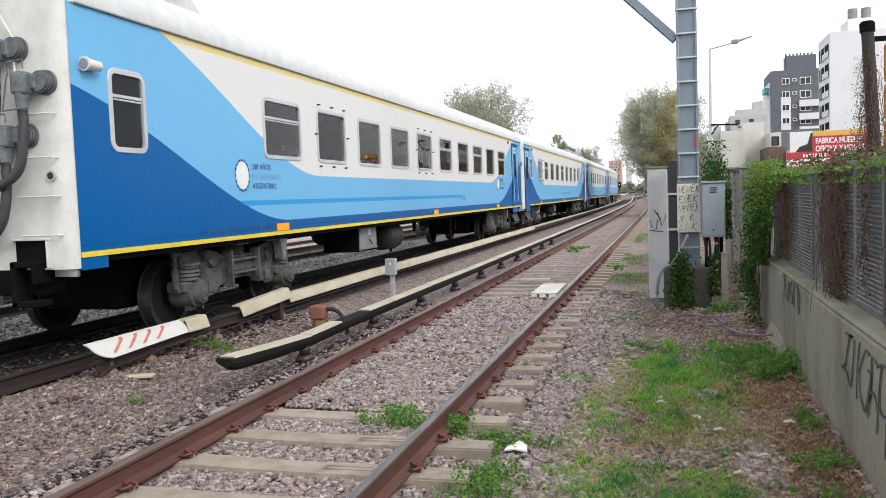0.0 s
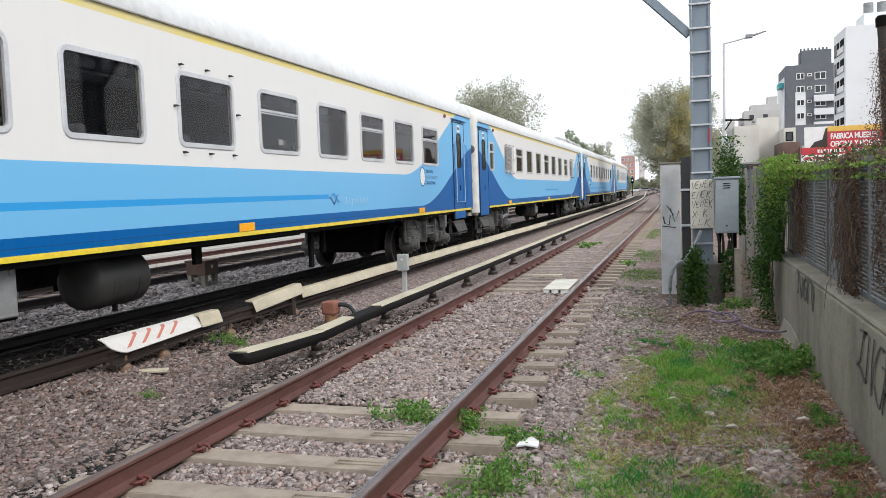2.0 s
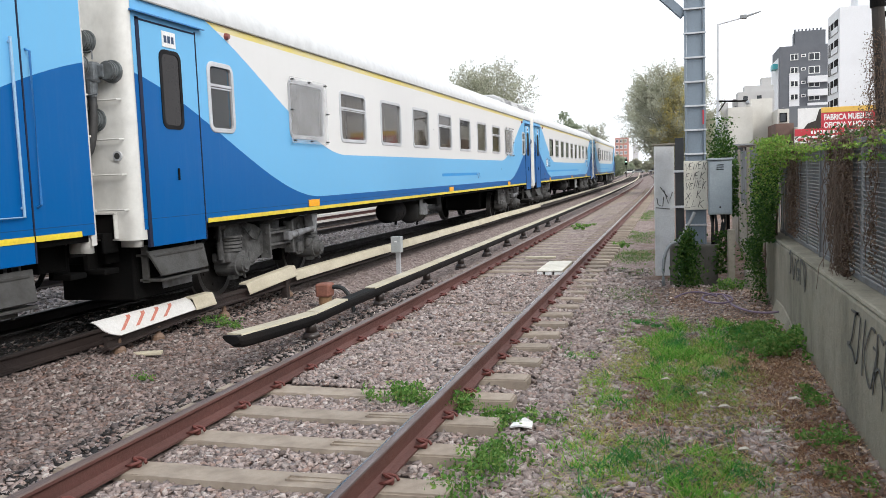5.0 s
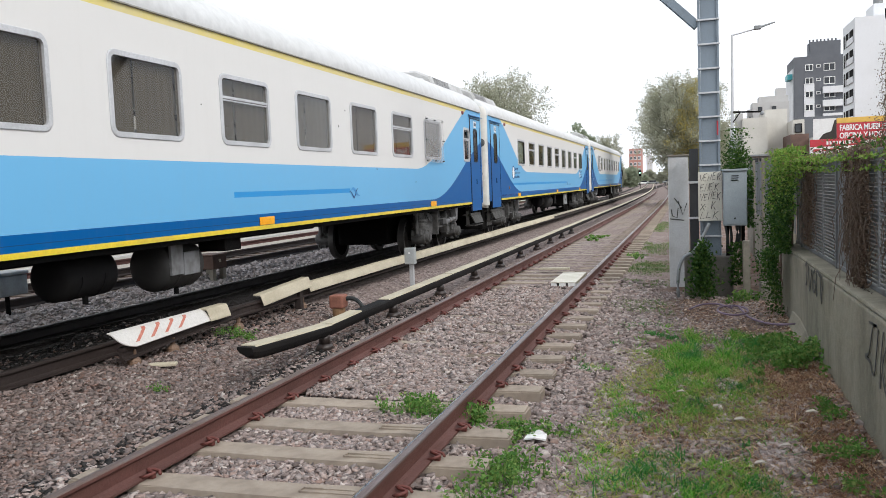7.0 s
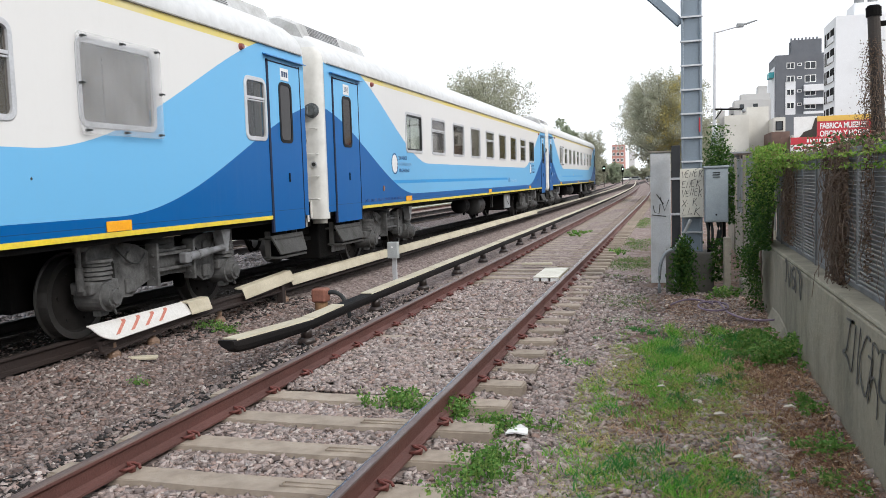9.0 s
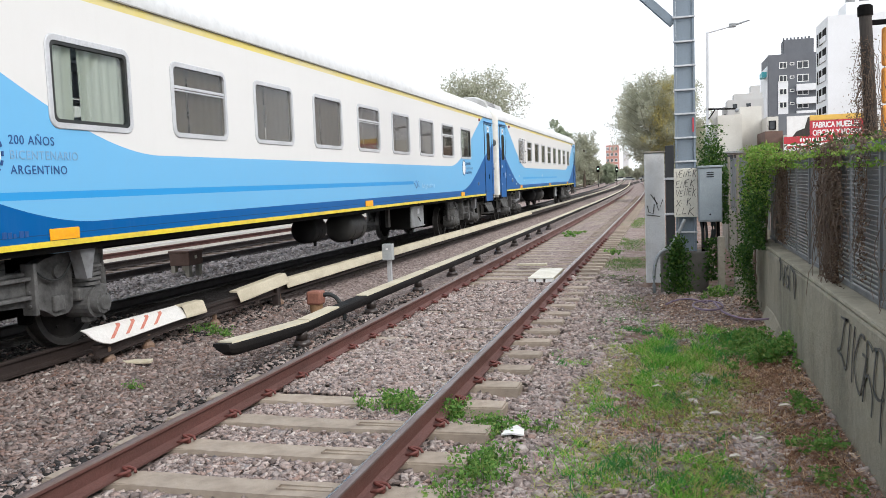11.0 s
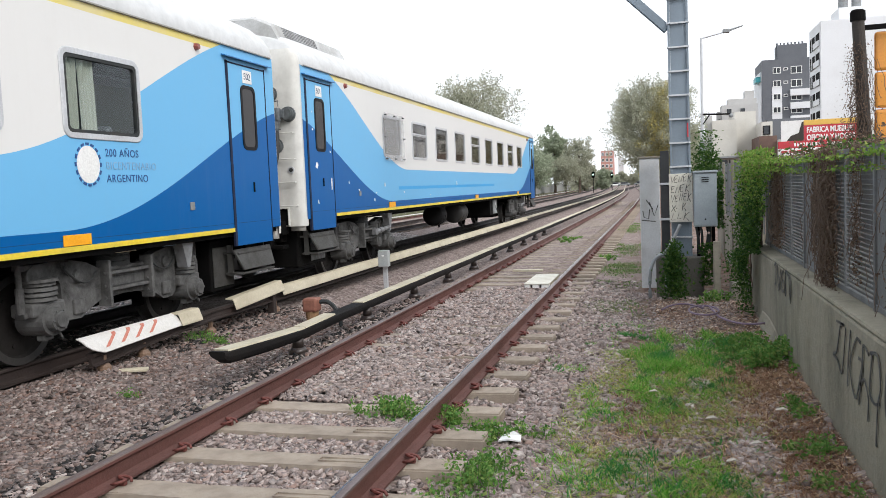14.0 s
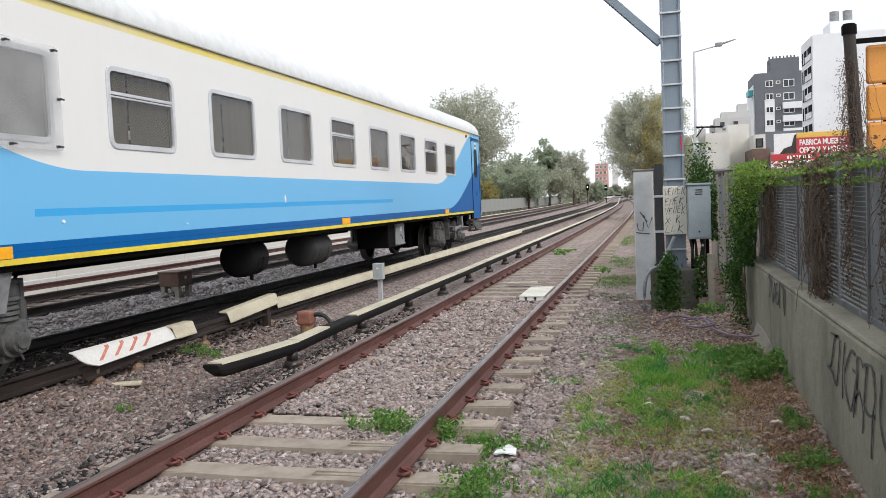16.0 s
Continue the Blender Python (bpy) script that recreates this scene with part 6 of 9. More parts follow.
# ---- the verge: retaining wall, fence, mast and cabinet ----
def wall_and_fence():
    bm = bmesh.new()
    box(bm, 1.27, 1.62, -3.0, 12.6, -0.7, 0.615, 0.02)
    wall = tagged(new("wall_east", finish("wall_east", bm, WALL_CONCRETE)), "low weathered concrete retaining wall with black graffiti", "wall", kind="structure")
    bm = bmesh.new()
    box(bm, 1.274, 1.64, -3.0, 12.62, 0.612, 0.66, 0.022)
    part("coping", bm, WALL_CONCRETE, wall, "mossy concrete coping")
    # spray tags, as strokes on the face

    def spray(p0, p1, lines, r):
        """Letters of a spray tag: lines in units of the box from p0 to p1 (y, z), u along the wall towards -y."""
        for line in lines:
            bm = bmesh.new()
            pts = [Vector((1.2585, p0[0] + u * (p1[0] - p0[0]), p0[1] + v * (p1[1] - p0[1]))) for u, v in line]
            fine = []
            for k in range(len(pts) - 1):
                a_, b_, c_, d_ = pts[max(k - 1, 0)], pts[k], pts[k + 1], pts[min(k + 2, len(pts) - 1)]
                for t in np.linspace(0, 1, 6, endpoint=False):
                    fine.append(0.5 * (2 * b_ + (c_ - a_) * t + (2 * a_ - 5 * b_ + 4 * c_ - d_) * t * t + (3 * b_ - a_ - 3 * c_ + d_) * t ** 3))
            fine.append(pts[-1])
            edges = []
            for k, q in enumerate(fine):
                d = (fine[min(k + 1, len(fine) - 1)] - fine[max(k - 1, 0)]).normalized()
                w = r * (0.75 + 0.35 * noise.noise((q.y * 9, q.z * 9, 1)))
                side = Vector((0, -d.z, d.y)) * w
                edges.append([bm.verts.new(q + side), bm.verts.new(q - side), bm.verts.new(q - side + Vector((0.004, 0, 0))), bm.verts.new(q + side + Vector((0.004, 0, 0)))])
            for a_, b_ in zip(edges, edges[1:]):
                for k in range(4):
                    bm.faces.new((a_[k], a_[(k + 1) % 4], b_[(k + 1) % 4], b_[k]))
            bm.faces.new(edges[0][::-1]), bm.faces.new(edges[-1])
            part("graffiti_stroke", bm, GRAFFITI, wall)

    tag = [[(0.06, 0.97), (0.17, 0.99), (0.12, 0.94), (0.06, 0.52), (0.0, 0.41), (0.07, 0.38), (0.14, 0.27), (0.20, 0.97)],
           [(0.27, 0.99), (0.235, 0.55), (0.225, 0.15)],
           [(0.40, 0.93), (0.345, 0.93), (0.27, 0.60), (0.265, 0.38), (0.30, 0.17), (0.345, 0.13), (0.40, 0.50), (0.42, 0.68), (0.375, 0.70)],
           [(0.50, 0.86), (0.435, 0.92), (0.42, 0.60), (0.375, 0.06)],
           [(0.38, 0.28), (0.42, 0.44), (0.455, 0.46), (0.495, 0.27), (0.485, -0.02)],
           [(0.54, 0.90), (0.515, 0.55), (0.515, 0.36), (0.56, 0.30), (0.62, 0.36)],
           [(0.52, 0.90), (0.60, 0.93), (0.63, 0.60), (0.60, 0.30), (0.58, -0.22)],
           [(0.70, 0.95), (0.68, 0.40), (0.74, 0.10), (0.80, 0.50)], [(0.84, 0.92), (0.90, 0.5), (0.86, 0.1)]]
    spray((6.78, 0.05), (4.55, 0.55), tag, 0.0135)
    spray((10.12, 0.36), (8.95, 0.63), [[(0, 0.9), (0.1, 1.0), (0.08, 0.2), (0.0, 0.1)], [(0.2, 1), (0.28, 0.0), (0.42, 0.9)], [(0.62, 0.95), (0.48, 0.7), (0.5, 0.1), (0.64, 0.2), (0.62, 0.5), (0.55, 0.5)],
                                         [(0.72, 0.0), (0.74, 0.95), (0.9, 0.9)], [(0.98, 0.0), (0.95, 0.9), (1.06, 0.7), (1.0, -0.1)]], 0.02)
    # drips below the coping and a widened foot
    bm = bmesh.new()
    sweep(bm, [(-0.16, -0.75), (0.01, -0.75), (0.01, -0.02), (-0.012, -0.04), (-0.05, -0.15), (-0.10, -0.24)], [(1.27, 9.5, -0.26), (1.27, 10.1, -0.14), (1.27, 10.7, -0.08), (1.27, 11.4, -0.10)])
    part("footing", bm, WALL_CONCRETE, wall, "rough concrete foot of the wall")

    # fence of louvred sheet between posts
    bm = bmesh.new()
    box(bm, 1.435, 1.475, -0.025, 0.025, 0.66, 1.84, 0.004)
    post_me = finish("post", bm, FENCE_GREY)
    slat = bmesh.new()
    for y0, y1 in ((0.0, 1.0),):
        v = [slat.verts.new(p) for p in ((1.462, 0, 0), (1.462, 1, 0), (1.445, 1, 0.03), (1.445, 0, 0.03), (1.458, 0, 0.036), (1.458, 1, 0.036))]
        slat.faces.new((v[0], v[1], v[2], v[3])), slat.faces.new((v[3], v[2], v[5], v[4]))
    slat_me = finish("slat", slat, FENCE_GREY)
    ys = [-2.2, 0.6, 3.45, 6.29, 9.21, 11.96, 12.6]
    for y0, y1 in zip(ys, ys[1:]):
        f = thing("fence_panel", "grey louvred sheet-metal fence panel with dead vines", "fence", "fence panels on the wall")
        shared("post", post_me, f, pose(0, y0, 0))
        for c, d in ((0.672, 0.715), (1.79, 1.835)):
            bm = bmesh.new()
            box(bm, 1.44, 1.475, y0 + 0.028, y1 - 0.028, c, d, 0.004)
            part("rail", bm, FENCE_GREY, f)
        if y1 < 3:
            bm = bmesh.new()
            box(bm, 1.452, 1.46, y0 + 0.028, y1 - 0.028, 0.717, 1.788)
            part("sheet", bm, FENCE_GREY, f)
            continue
        third = (y1 - y0) / 3
        for k in range(3):
            a = y0 + third * k
            if k:
                bm = bmesh.new()
                box(bm, 1.442, 1.47, a - 0.018, a + 0.018, 0.717, 1.788, 0.003)
                part("stile", bm, FENCE_GREY, f)
            if (k + int(y0)) % 3 == 2 or third < 0.4:
                bm = bmesh.new()
                box(bm, 1.452, 1.46, a + 0.03, a + third - 0.03, 0.717, 1.788)
                part("sheet", bm, FENCE_GREY, f)
            else:
                for j in range(29):
                    shared("slat", slat_me, f, Matrix.Translation((0, a + 0.03, 0.72 + 0.0365 * j)) @ Matrix.Diagonal((1, third - 0.06, 1, 1)))
    # fence going on beyond the corner
    for k in range(4):
        f = thing("fence_panel", "grey sheet fence panel on concrete slabs, half hidden by ivy", "fence", "fence panels on the wall")
        y0 = 13.3 + 2.5 * k
        bm = bmesh.new()
        box(bm, 1.5, 1.53, y0, y0 + 2.4, 0.75, 1.95)
        part("sheet", bm, FENCE_GREY, f)
        bm = bmesh.new()
        box(bm, 1.47, 1.56, y0, y0 + 2.44, -0.4, 0.748, 0.015)
        part("slab", bm, CONCRETE, f)
        bm = bmesh.new()
        box(bm, 1.44, 1.5, y0 - 0.05, y0 + 0.03, -0.4, 2.0, 0.008)
        part("post", bm, CONCRETE, f)
    # bank behind the fence that carries the street
    bm = bmesh.new()
    box(bm, 1.63, 40, -3, 12.6, -0.7, 0.60)
    tagged(new("street_bank", finish("street_bank", bm, CONCRETE)), "raised paved strip behind the fence", "pavement", kind="structure")


wall_and_fence()


def mast():
    m = thing("overhead_mast", "blue-grey riveted steel mast with cross straps and a slanted arm", "mast")
    y = 14.25
    bm = bmesh.new()
    for x0, x1 in ((0.165, 0.20), (0.455, 0.49)):
        box(bm, x0, x1, y - 0.13, y + 0.15, -0.35, 7.5, 0.004)
    part("flange", bm, MAST_PAINT, m)
    bm = bmesh.new()
    box(bm, 0.202, 0.453, y - 0.10, y - 0.085, -0.35, 7.5)
    part("web", bm, MAST_PAINT, m)
    bm = bmesh.new()
    box(bm, 0.15, 0.505, y - 0.145, y - 0.105, -0.014, 0.014, 0.003)
    for x in (0.18, 0.475):
        rod(bm, (x, y - 0.16, 0), (x, y - 0.14, 0), 0.016, 0.016, 6)
    strap = finish("strap", bm, ALU)
    for k in range(17):
        shared("strap", strap, m, pose(0, 0, 4.58 + 0.39 * 4 - 0.39 * k))
    bm = bmesh.new()
    a, b = Vector((0.16, y, 4.12)), Vector((-3.4, y, 7.66))
    n = Vector((0.7, 0, 0.7)).normalized() * 0.065
    for yy0, yy1 in ((y - 0.09, y - 0.07), (y + 0.07, y + 0.09), (y - 0.07, y + 0.07)):
        quad = [a + n, b + n, b - n, a - n] if yy1 - yy0 < 0.05 else [a + n, b + n, b + n * 0.8, a + n * 0.8]
        lo = [bm.verts.new((q.x, yy0, q.z)) for q in quad]
        hi = [bm.verts.new((q.x, yy1, q.z)) for q in quad]
        bm.faces.new(lo), bm.faces.new(hi[::-1])
        for k in range(4):
            bm.faces.new((lo[k], lo[(k + 1) % 4], hi[(k + 1) % 4], hi[k]))
    part("arm", bm, MAST_PAINT, m, "slanted grey steel arm")
    bm = bmesh.new()
    box(bm, 0.44, 0.462, y - 0.152, y - 0.147, 2.33, 2.56)
    part("paint_mark", bm, SIGN_RED, m, "red paint mark")
    # board with scribbles
    bd = thing("notice_board", "cream board covered with black scribbles, strapped to the mast", "board")
    bm = bmesh.new()
    box(bm, 0.135, 0.505, y - 0.22, y - 0.19, 0.935, 1.735, 0.006)
    part("panel", bm, mat("cream_panel", (0.60, 0.575, 0.50), 0.6, amount=0.35, scale=5), bd)
    strokes = {"V": [[(0, 1), (0.42, 0), (0.9, 1.05)]], "E": [[(0.8, 1), (0.1, 0.93), (0.06, 0.5), (0.12, 0.02), (0.85, 0.06)], [(0.1, 0.5), (0.62, 0.56)]], "N": [[(0, 0), (0.14, 1), (0.66, 0.03), (0.86, 1.08)]],
               "K": [[(0.1, 1), (0.06, 0)], [(0.85, 1.0), (0.15, 0.48), (0.55, 0.2), (0.95, -0.12)]], "X": [[(0, 1), (0.85, 0)], [(0.85, 1), (0, 0)]], "L": [[(0.25, 1.1), (0.05, 0.06), (0.8, 0.12)]], ".": [[(0.2, 0.42), (0.28, 0.34)]]}
    rng = np.random.default_rng(77)
    for z, words, w in ((1.585, "VENEK", 0.066), (1.425, "ENEK", 0.076), (1.265, "VENEK", 0.066), (1.115, "X.K", 0.085), (0.965, "LLK", 0.10)):
        for k, ch in enumerate(words):
            x0, z0, hh = 0.155 + k * w + 0.006 * rng.normal(), z + 0.008 * rng.normal() + 0.004 * k, 0.115 * rng.uniform(0.88, 1.12)
            for line in strokes[ch]:
                bm = bmesh.new()
                tube(bm, [(min(x0 + w * 0.86 * (u + 0.10 * rng.normal() * 0.5) + 0.018 * v, 0.497), y - 0.2215, z0 + hh * (v + 0.03 * rng.normal())) for u, v in line], 0.0052, 5)
                part("scribble", bm, GRAFFITI, bd)
    # cabinet
    cb = thing("control_cabinet", "grey-blue steel trackside control cabinet", "cabinet")
    bm = bmesh.new()
    box(bm, 0.515, 0.875, y - 0.42, y - 0.08, 0.86, 1.73, 0.008)
    part("body", bm, CABINET_GREY, cb)
    bm = bmesh.new()
    box(bm, 0.50, 0.89, y - 0.45, y - 0.06, 1.732, 1.765, 0.006)
    part("cap", bm, CABINET_GREY, cb)
    bm = bmesh.new()
    box(bm, 0.53, 0.86, y - 0.432, y - 0.422, 0.885, 1.71, 0.004)
    dr = part("door", bm, CABINET_GREY, cb)
    for k in range(3):
        bm = bmesh.new()
        box(bm, 0.64, 0.75, y - 0.442, y - 0.433, 1.58 + 0.035 * k, 1.592 + 0.035 * k, 0.002)
        part("louvre", bm, DARK_STEEL, dr)
    bm = bmesh.new()
    rod(bm, (0.69, y - 0.45, 0.98), (0.69, y - 0.433, 0.98), 0.014, 0.014, 8)
    part("lock", bm, DARK_STEEL, dr)
    for x0 in (0.55, 0.62, 0.72, 0.76):
        bm = bmesh.new()
        tube(bm, arc((x0, y - 0.25, 0.86), (x0 + 0.05, y - 0.3, 0.6), (0.58 + 0.2 * (x0 - 0.5), y - 0.15, 0.36), 8), 0.022, 8)
        part("cable", bm, BLACK_RUBBER, cb, "black cable")
    bm = bmesh.new()
    for x0 in (0.56, 0.80):
        box(bm, x0, x0 + 0.05, y - 0.2, y - 0.15, 0.3, 0.86)
    part("leg", bm, DARK_STEEL, cb)
    # footings
    for x0, x1, y0, y1, z1 in ((-0.10, 0.16, y - 0.35, y + 0.2, 0.38), (0.20, 0.66, y - 0.32, y + 0.3, 0.36)):
        bm = bmesh.new()
        box(bm, x0, x1, y0, y1, -0.4, z1, 0.02)
        solo("concrete_block", bm, mat("dark_concrete", (0.13, 0.12, 0.105), 0.9, amount=0.7, scale=2, bump=0.4), "dark stained concrete footing block beside the mast", "block", "footing blocks")
    bm = bmesh.new()
    box(bm, 0.79, 0.90, 13.62, 13.74, -0.4, 0.63, 0.015)
    rod(bm, (0.845, 13.61, 0.5), (0.845, 13.63, 0.5), 0.012, 0.012, 8)
    solo("concrete_stake", bm, CONCRETE, "weathered concrete marker stake in the ground", "post")
    bm = bmesh.new()
    box(bm, 1.05, 1.42, 13.4, 14.0, -0.4, -0.02, 0.05)
    solo("concrete_rubble", bm, CONCRETE, "broken concrete slab lying at the wall's corner", "rubble")
    # white slab and black post
    bm = bmesh.new()
    box(bm, -0.365, -0.015, 15.2, 15.38, -0.4, 2.035, 0.015)
    w = solo("white_slab", bm, mat("whitewashed_slab", (0.66, 0.67, 0.67), 0.8, dirt=(0.36, 0.35, 0.33), amount=0.6, scale=1.6, bump=0.25), "whitewashed upright concrete slab with a scrawled tag", "slab")
    bm = bmesh.new()
    box(bm, -0.385, 0.005, 15.18, 15.40, 2.037, 2.07, 0.01)
    part("cap", bm, CONCRETE, w)
    for k, p in enumerate(([(-0.32, 1.1), (-0.3, 0.98), (-0.22, 0.95), (-0.2, 1.12)], [(-0.2, 1.25), (-0.12, 1.0), (-0.05, 1.2)], [(-0.34, 0.93), (-0.1, 0.9)], [(-0.26, 1.3), (-0.14, 1.12)])):
        bm = bmesh.new()
        tube(bm, [(x, 15.197, z) for x, z in p], 0.009, 5)
        part("scrawl", bm, GRAFFITI, w)
    bm = bmesh.new()
    box(bm, 0.0, 0.15, 14.9, 15.05, -0.4, 2.15, 0.008)
    pst = solo("black_post", bm, mat("black_post_paint", (0.03, 0.032, 0.035), 0.6, amount=0.4), "square black steel post clamped to the mast", "post")
    for z in (1.57, 0.95):
        bm = bmesh.new()
        box(bm, -0.02, 0.2, 14.87, 14.895, z - 0.02, z + 0.02, 0.003)
        part("clamp", bm, ALU, pst)
    for k, (p0, p1, p2) in enumerate((((0.30, 14.0, 0.9), (0.12, 13.95, 0.5), (0.02, 13.8, 0.42)), ((0.02, 13.8, 0.42), (-0.24, 13.75, 0.42), (-0.2, 13.75, -0.28)), ((0.22, 14.0, 0.42), (0.05, 13.7, 0.45), (0.06, 13.72, -0.28)))):
        bm = bmesh.new()
        tube(bm, arc(p0, p1, p2, 12), 0.028, 8)
        solo("cable_conduit", bm, BOX_GREY, "bent grey cable conduit running into the ground", "conduit", "cable conduits", smooth=True)


mast()


OFF = (-5.50, 7.42)


def trackside_bits():
    # small post with a box by the conductor rail
    p = thing("cable_post", "short galvanised post with a small grey junction box", "post")
    bm = bmesh.new()
    box(bm, -5.15, -5.07, 14.66, 14.74, -0.35, 0.24, 0.006)
    part("post", bm, ALU, p)
    bm = bmesh.new()
    box(bm, -5.21, -5.01, 14.58, 14.72, 0.22, 0.53, 0.012)
    part("box", bm, mat("junction_grey", (0.40, 0.42, 0.42), 0.5, amount=0.4, scale=6), p)
    bm = bmesh.new()
    box(bm, -5.13, -5.09, 14.572, 14.58, 0.42, 0.45)
    part("badge", bm, WHITE_PAINT, p)
    # rusty pot with a cable
    j = thing("cable_pot", "rust-red cast-iron cable pot with a black cable", "cable pot")
    bm = bmesh.new()
    box(bm, -5.06, -4.84, 10.8, 11.02, -0.05, 0.15, 0.03)
    part("head", bm, mat("rust_red", (0.27, 0.11, 0.075), 0.75, dirt=(0.14, 0.06, 0.045), amount=0.6, scale=6, bump=0.3), j)
    bm = bmesh.new()
    rod(bm, (-4.95, 10.91, -0.35), (-4.95, 10.91, -0.048), 0.085, 0.095, 16)
    part("stem", bm, mat("rust_ochre", (0.26, 0.15, 0.075), 0.8, amount=0.5, scale=8), j)
    bm = bmesh.new()
    tube(bm, arc((-4.85, 10.95, 0.08), (-4.6, 11.0, 0.14), (-4.5, 10.9, -0.28), 10), 0.032, 8)
    part("cable", bm, BLACK_RUBBER, j)
    # white bracket and plank left in the near track
    b = thing("fallen_bracket", "white-painted steel bracket lying across the sleepers", "bracket")
    bm = bmesh.new()
    box(bm, -2.37, -1.92, 14.19, 15.7, -0.10, -0.08, 0.006)
    part("plate", bm, mat("pale_cream_paint", (0.62, 0.60, 0.52), 0.6, dirt=(0.38, 0.34, 0.27), amount=0.5, scale=4), b)
    for x, w in ((-2.36, 0.10), (-2.22, 0.12), (-2.06, 0.13)):
        bm = bmesh.new()
        box(bm, x, x + w, 14.2, 14.36, -0.168, -0.102, 0.004)
        part("foot", bm, WHITE_PAINT, b)
    bm = bmesh.new()
    box(bm, -1.95, -1.93, 14.4, 15.7, -0.165, -0.102)
    part("side", bm, CREAM_BOARD, b)
    bm = bmesh.new()
    box(bm, -3.05, -2.42, 16.9, 17.05, -0.165, -0.12, 0.006)
    solo("plank", bm, CREAM_BOARD, "pale cream plank lying on the sleepers", "plank")
    # litter
    rng = np.random.default_rng(3)
    bm = bmesh.new()
    vs = [bm.verts.new((-1.12 + x, 5.84 + y, -0.23 + z)) for x, y, z in ((-0.08, -0.04, 0), (0.0, -0.06, 0.02), (0.085, -0.03, 0.0), (0.08, 0.04, 0.02), (0.02, 0.06, 0.045), (-0.065, 0.05, 0.012))]
    top = bm.faces.new(vs)
    ex = bmesh.ops.extrude_face_region(bm, geom=[top])
    bmesh.ops.translate(bm, verts=[v for v in ex["geom"] if isinstance(v, bmesh.types.BMVert)], vec=(0, 0, 0.012))
    solo("paper_scrap", bm, WHITE_PAINT, "crumpled white paper scrap lying on the ballast", "litter")
    bm = bmesh.new()
    z = ground_height(OFF[0], OFF[1])
    box(bm, OFF[0] - 0.2, OFF[0] + 0.18, OFF[1] - 0.06, OFF[1] + 0.05, z + 0.02, z + 0.055, 0.01)
    bmesh.ops.rotate(bm, verts=bm.verts, cent=(OFF[0], OFF[1], z), matrix=Matrix.Rotation(0.35, 3, "Z"))
    solo("wood_offcut", bm, CREAM_BOARD, "pale wooden offcut lying on the ballast", "litter")
    for x, y, s in ((0.35, 6.6, 0.05), (0.62, 6.0, 0.04), (-0.1, 7.4, 0.04), (0.9, 6.9, 0.05), (0.42, 5.6, 0.04)):
        bm = bmesh.new()
        vs = [bm.verts.new((x + s * a, y + s * 0.6 * b, -0.235 + 0.02 * c)) for a, b, c in ((-1, -0.6, 0), (0.2, -1, 0.6), (1, 0, 0), (0.3, 1, 0.7), (-0.7, 0.7, 0.2))]
        fc = bm.faces.new(vs)
        ex = bmesh.ops.extrude_face_region(bm, geom=[fc])
        bmesh.ops.translate(bm, verts=[v for v in ex["geom"] if isinstance(v, bmesh.types.BMVert)], vec=(0, 0, 0.006))
        solo("paper_scrap", bm, mat("pale_litter", (0.5, 0.45, 0.38), 0.8), "small pale litter scrap in the grass", "litter", "litter in the grass")
    # loose purple hose
    bm = bmesh.new()
    pts = arc((-0.02, 12.2, -0.24), (0.25, 13.0, -0.2), (0.55, 12.2, -0.22), 12) + [(0.55 + 0.2 * np.cos(a), 11.95 + 0.42 * np.sin(a), -0.21) for a in np.linspace(1.5, -5.2, 26)] + arc((0.72, 11.55, -0.23), (0.9, 10.75, -0.24), (1.25, 10.85, -0.2), 10)
    tube(bm, pts, 0.014, 7)
    solo("hose", bm, PVC, "loose purple plastic hose coiled on the soil", "hose", smooth=True)
    # relay boxes between the far tracks
    for y, x in ((15.66, -10.13),):
        r = thing("relay_box", "rusty brown relay box on short concrete legs", "relay box", "relay boxes between the tracks")
        g = ground_height(x, y)
        bm = bmesh.new()
        box(bm, x - 0.24, x + 0.24, y - 0.27, y + 0.27, g + 0.22, g + 0.50, 0.015)
        part("body", bm, RUSTY_BOX, r)
        bm = bmesh.new()
        box(bm, x - 0.26, x + 0.26, y - 0.29, y + 0.29, g + 0.502, g + 0.545, 0.015)
        part("lid", bm, RUSTY_BOX, r, "overhanging rusty lid")
        bm = bmesh.new()
        box(bm, x + 0.241, x + 0.252, y - 0.05, y + 0.03, g + 0.36, g + 0.43, 0.003)
        part("lock_plate", bm, CREAM_BOARD, r)
        for dx in (-0.17, 0.17):
            for dy in (-0.2, 0.2):
                bm = bmesh.new()
                box(bm, x + dx - 0.05, x + dx + 0.05, y + dy - 0.06, y + dy + 0.06, g - 0.1, g + 0.219, 0.008)
                part("leg", bm, CONCRETE, r)
    # grey box on one stem between the far tracks
    x, y = -10.42, 10.33
    g = ground_height(x, y)
    r = thing("cable_box", "grey steel cable box on a dark stem beside the far track", "cable box")
    bm = bmesh.new()
    rod(bm, (x, y, g - 0.05), (x, y, g + 0.34), 0.04, 0.035, 10)
    part("stem", bm, DARK_STEEL, r)
    bm = bmesh.new()
    box(bm, x - 0.2, x + 0.2, y - 0.32, y + 0.24, g + 0.34, g + 0.66, 0.02)
    part("body", bm, BOX_GREY, r)
    bm = bmesh.new()
    box(bm, x - 0.22, x + 0.22, y - 0.34, y + 0.26, g + 0.662, g + 0.72, 0.02)
    part("lid", bm, BOX_GREY, r)


RUSTY_BOX = mat("rusty_box", (0.10, 0.055, 0.04), 0.8, amount=0.6, scale=4)
trackside_bits()


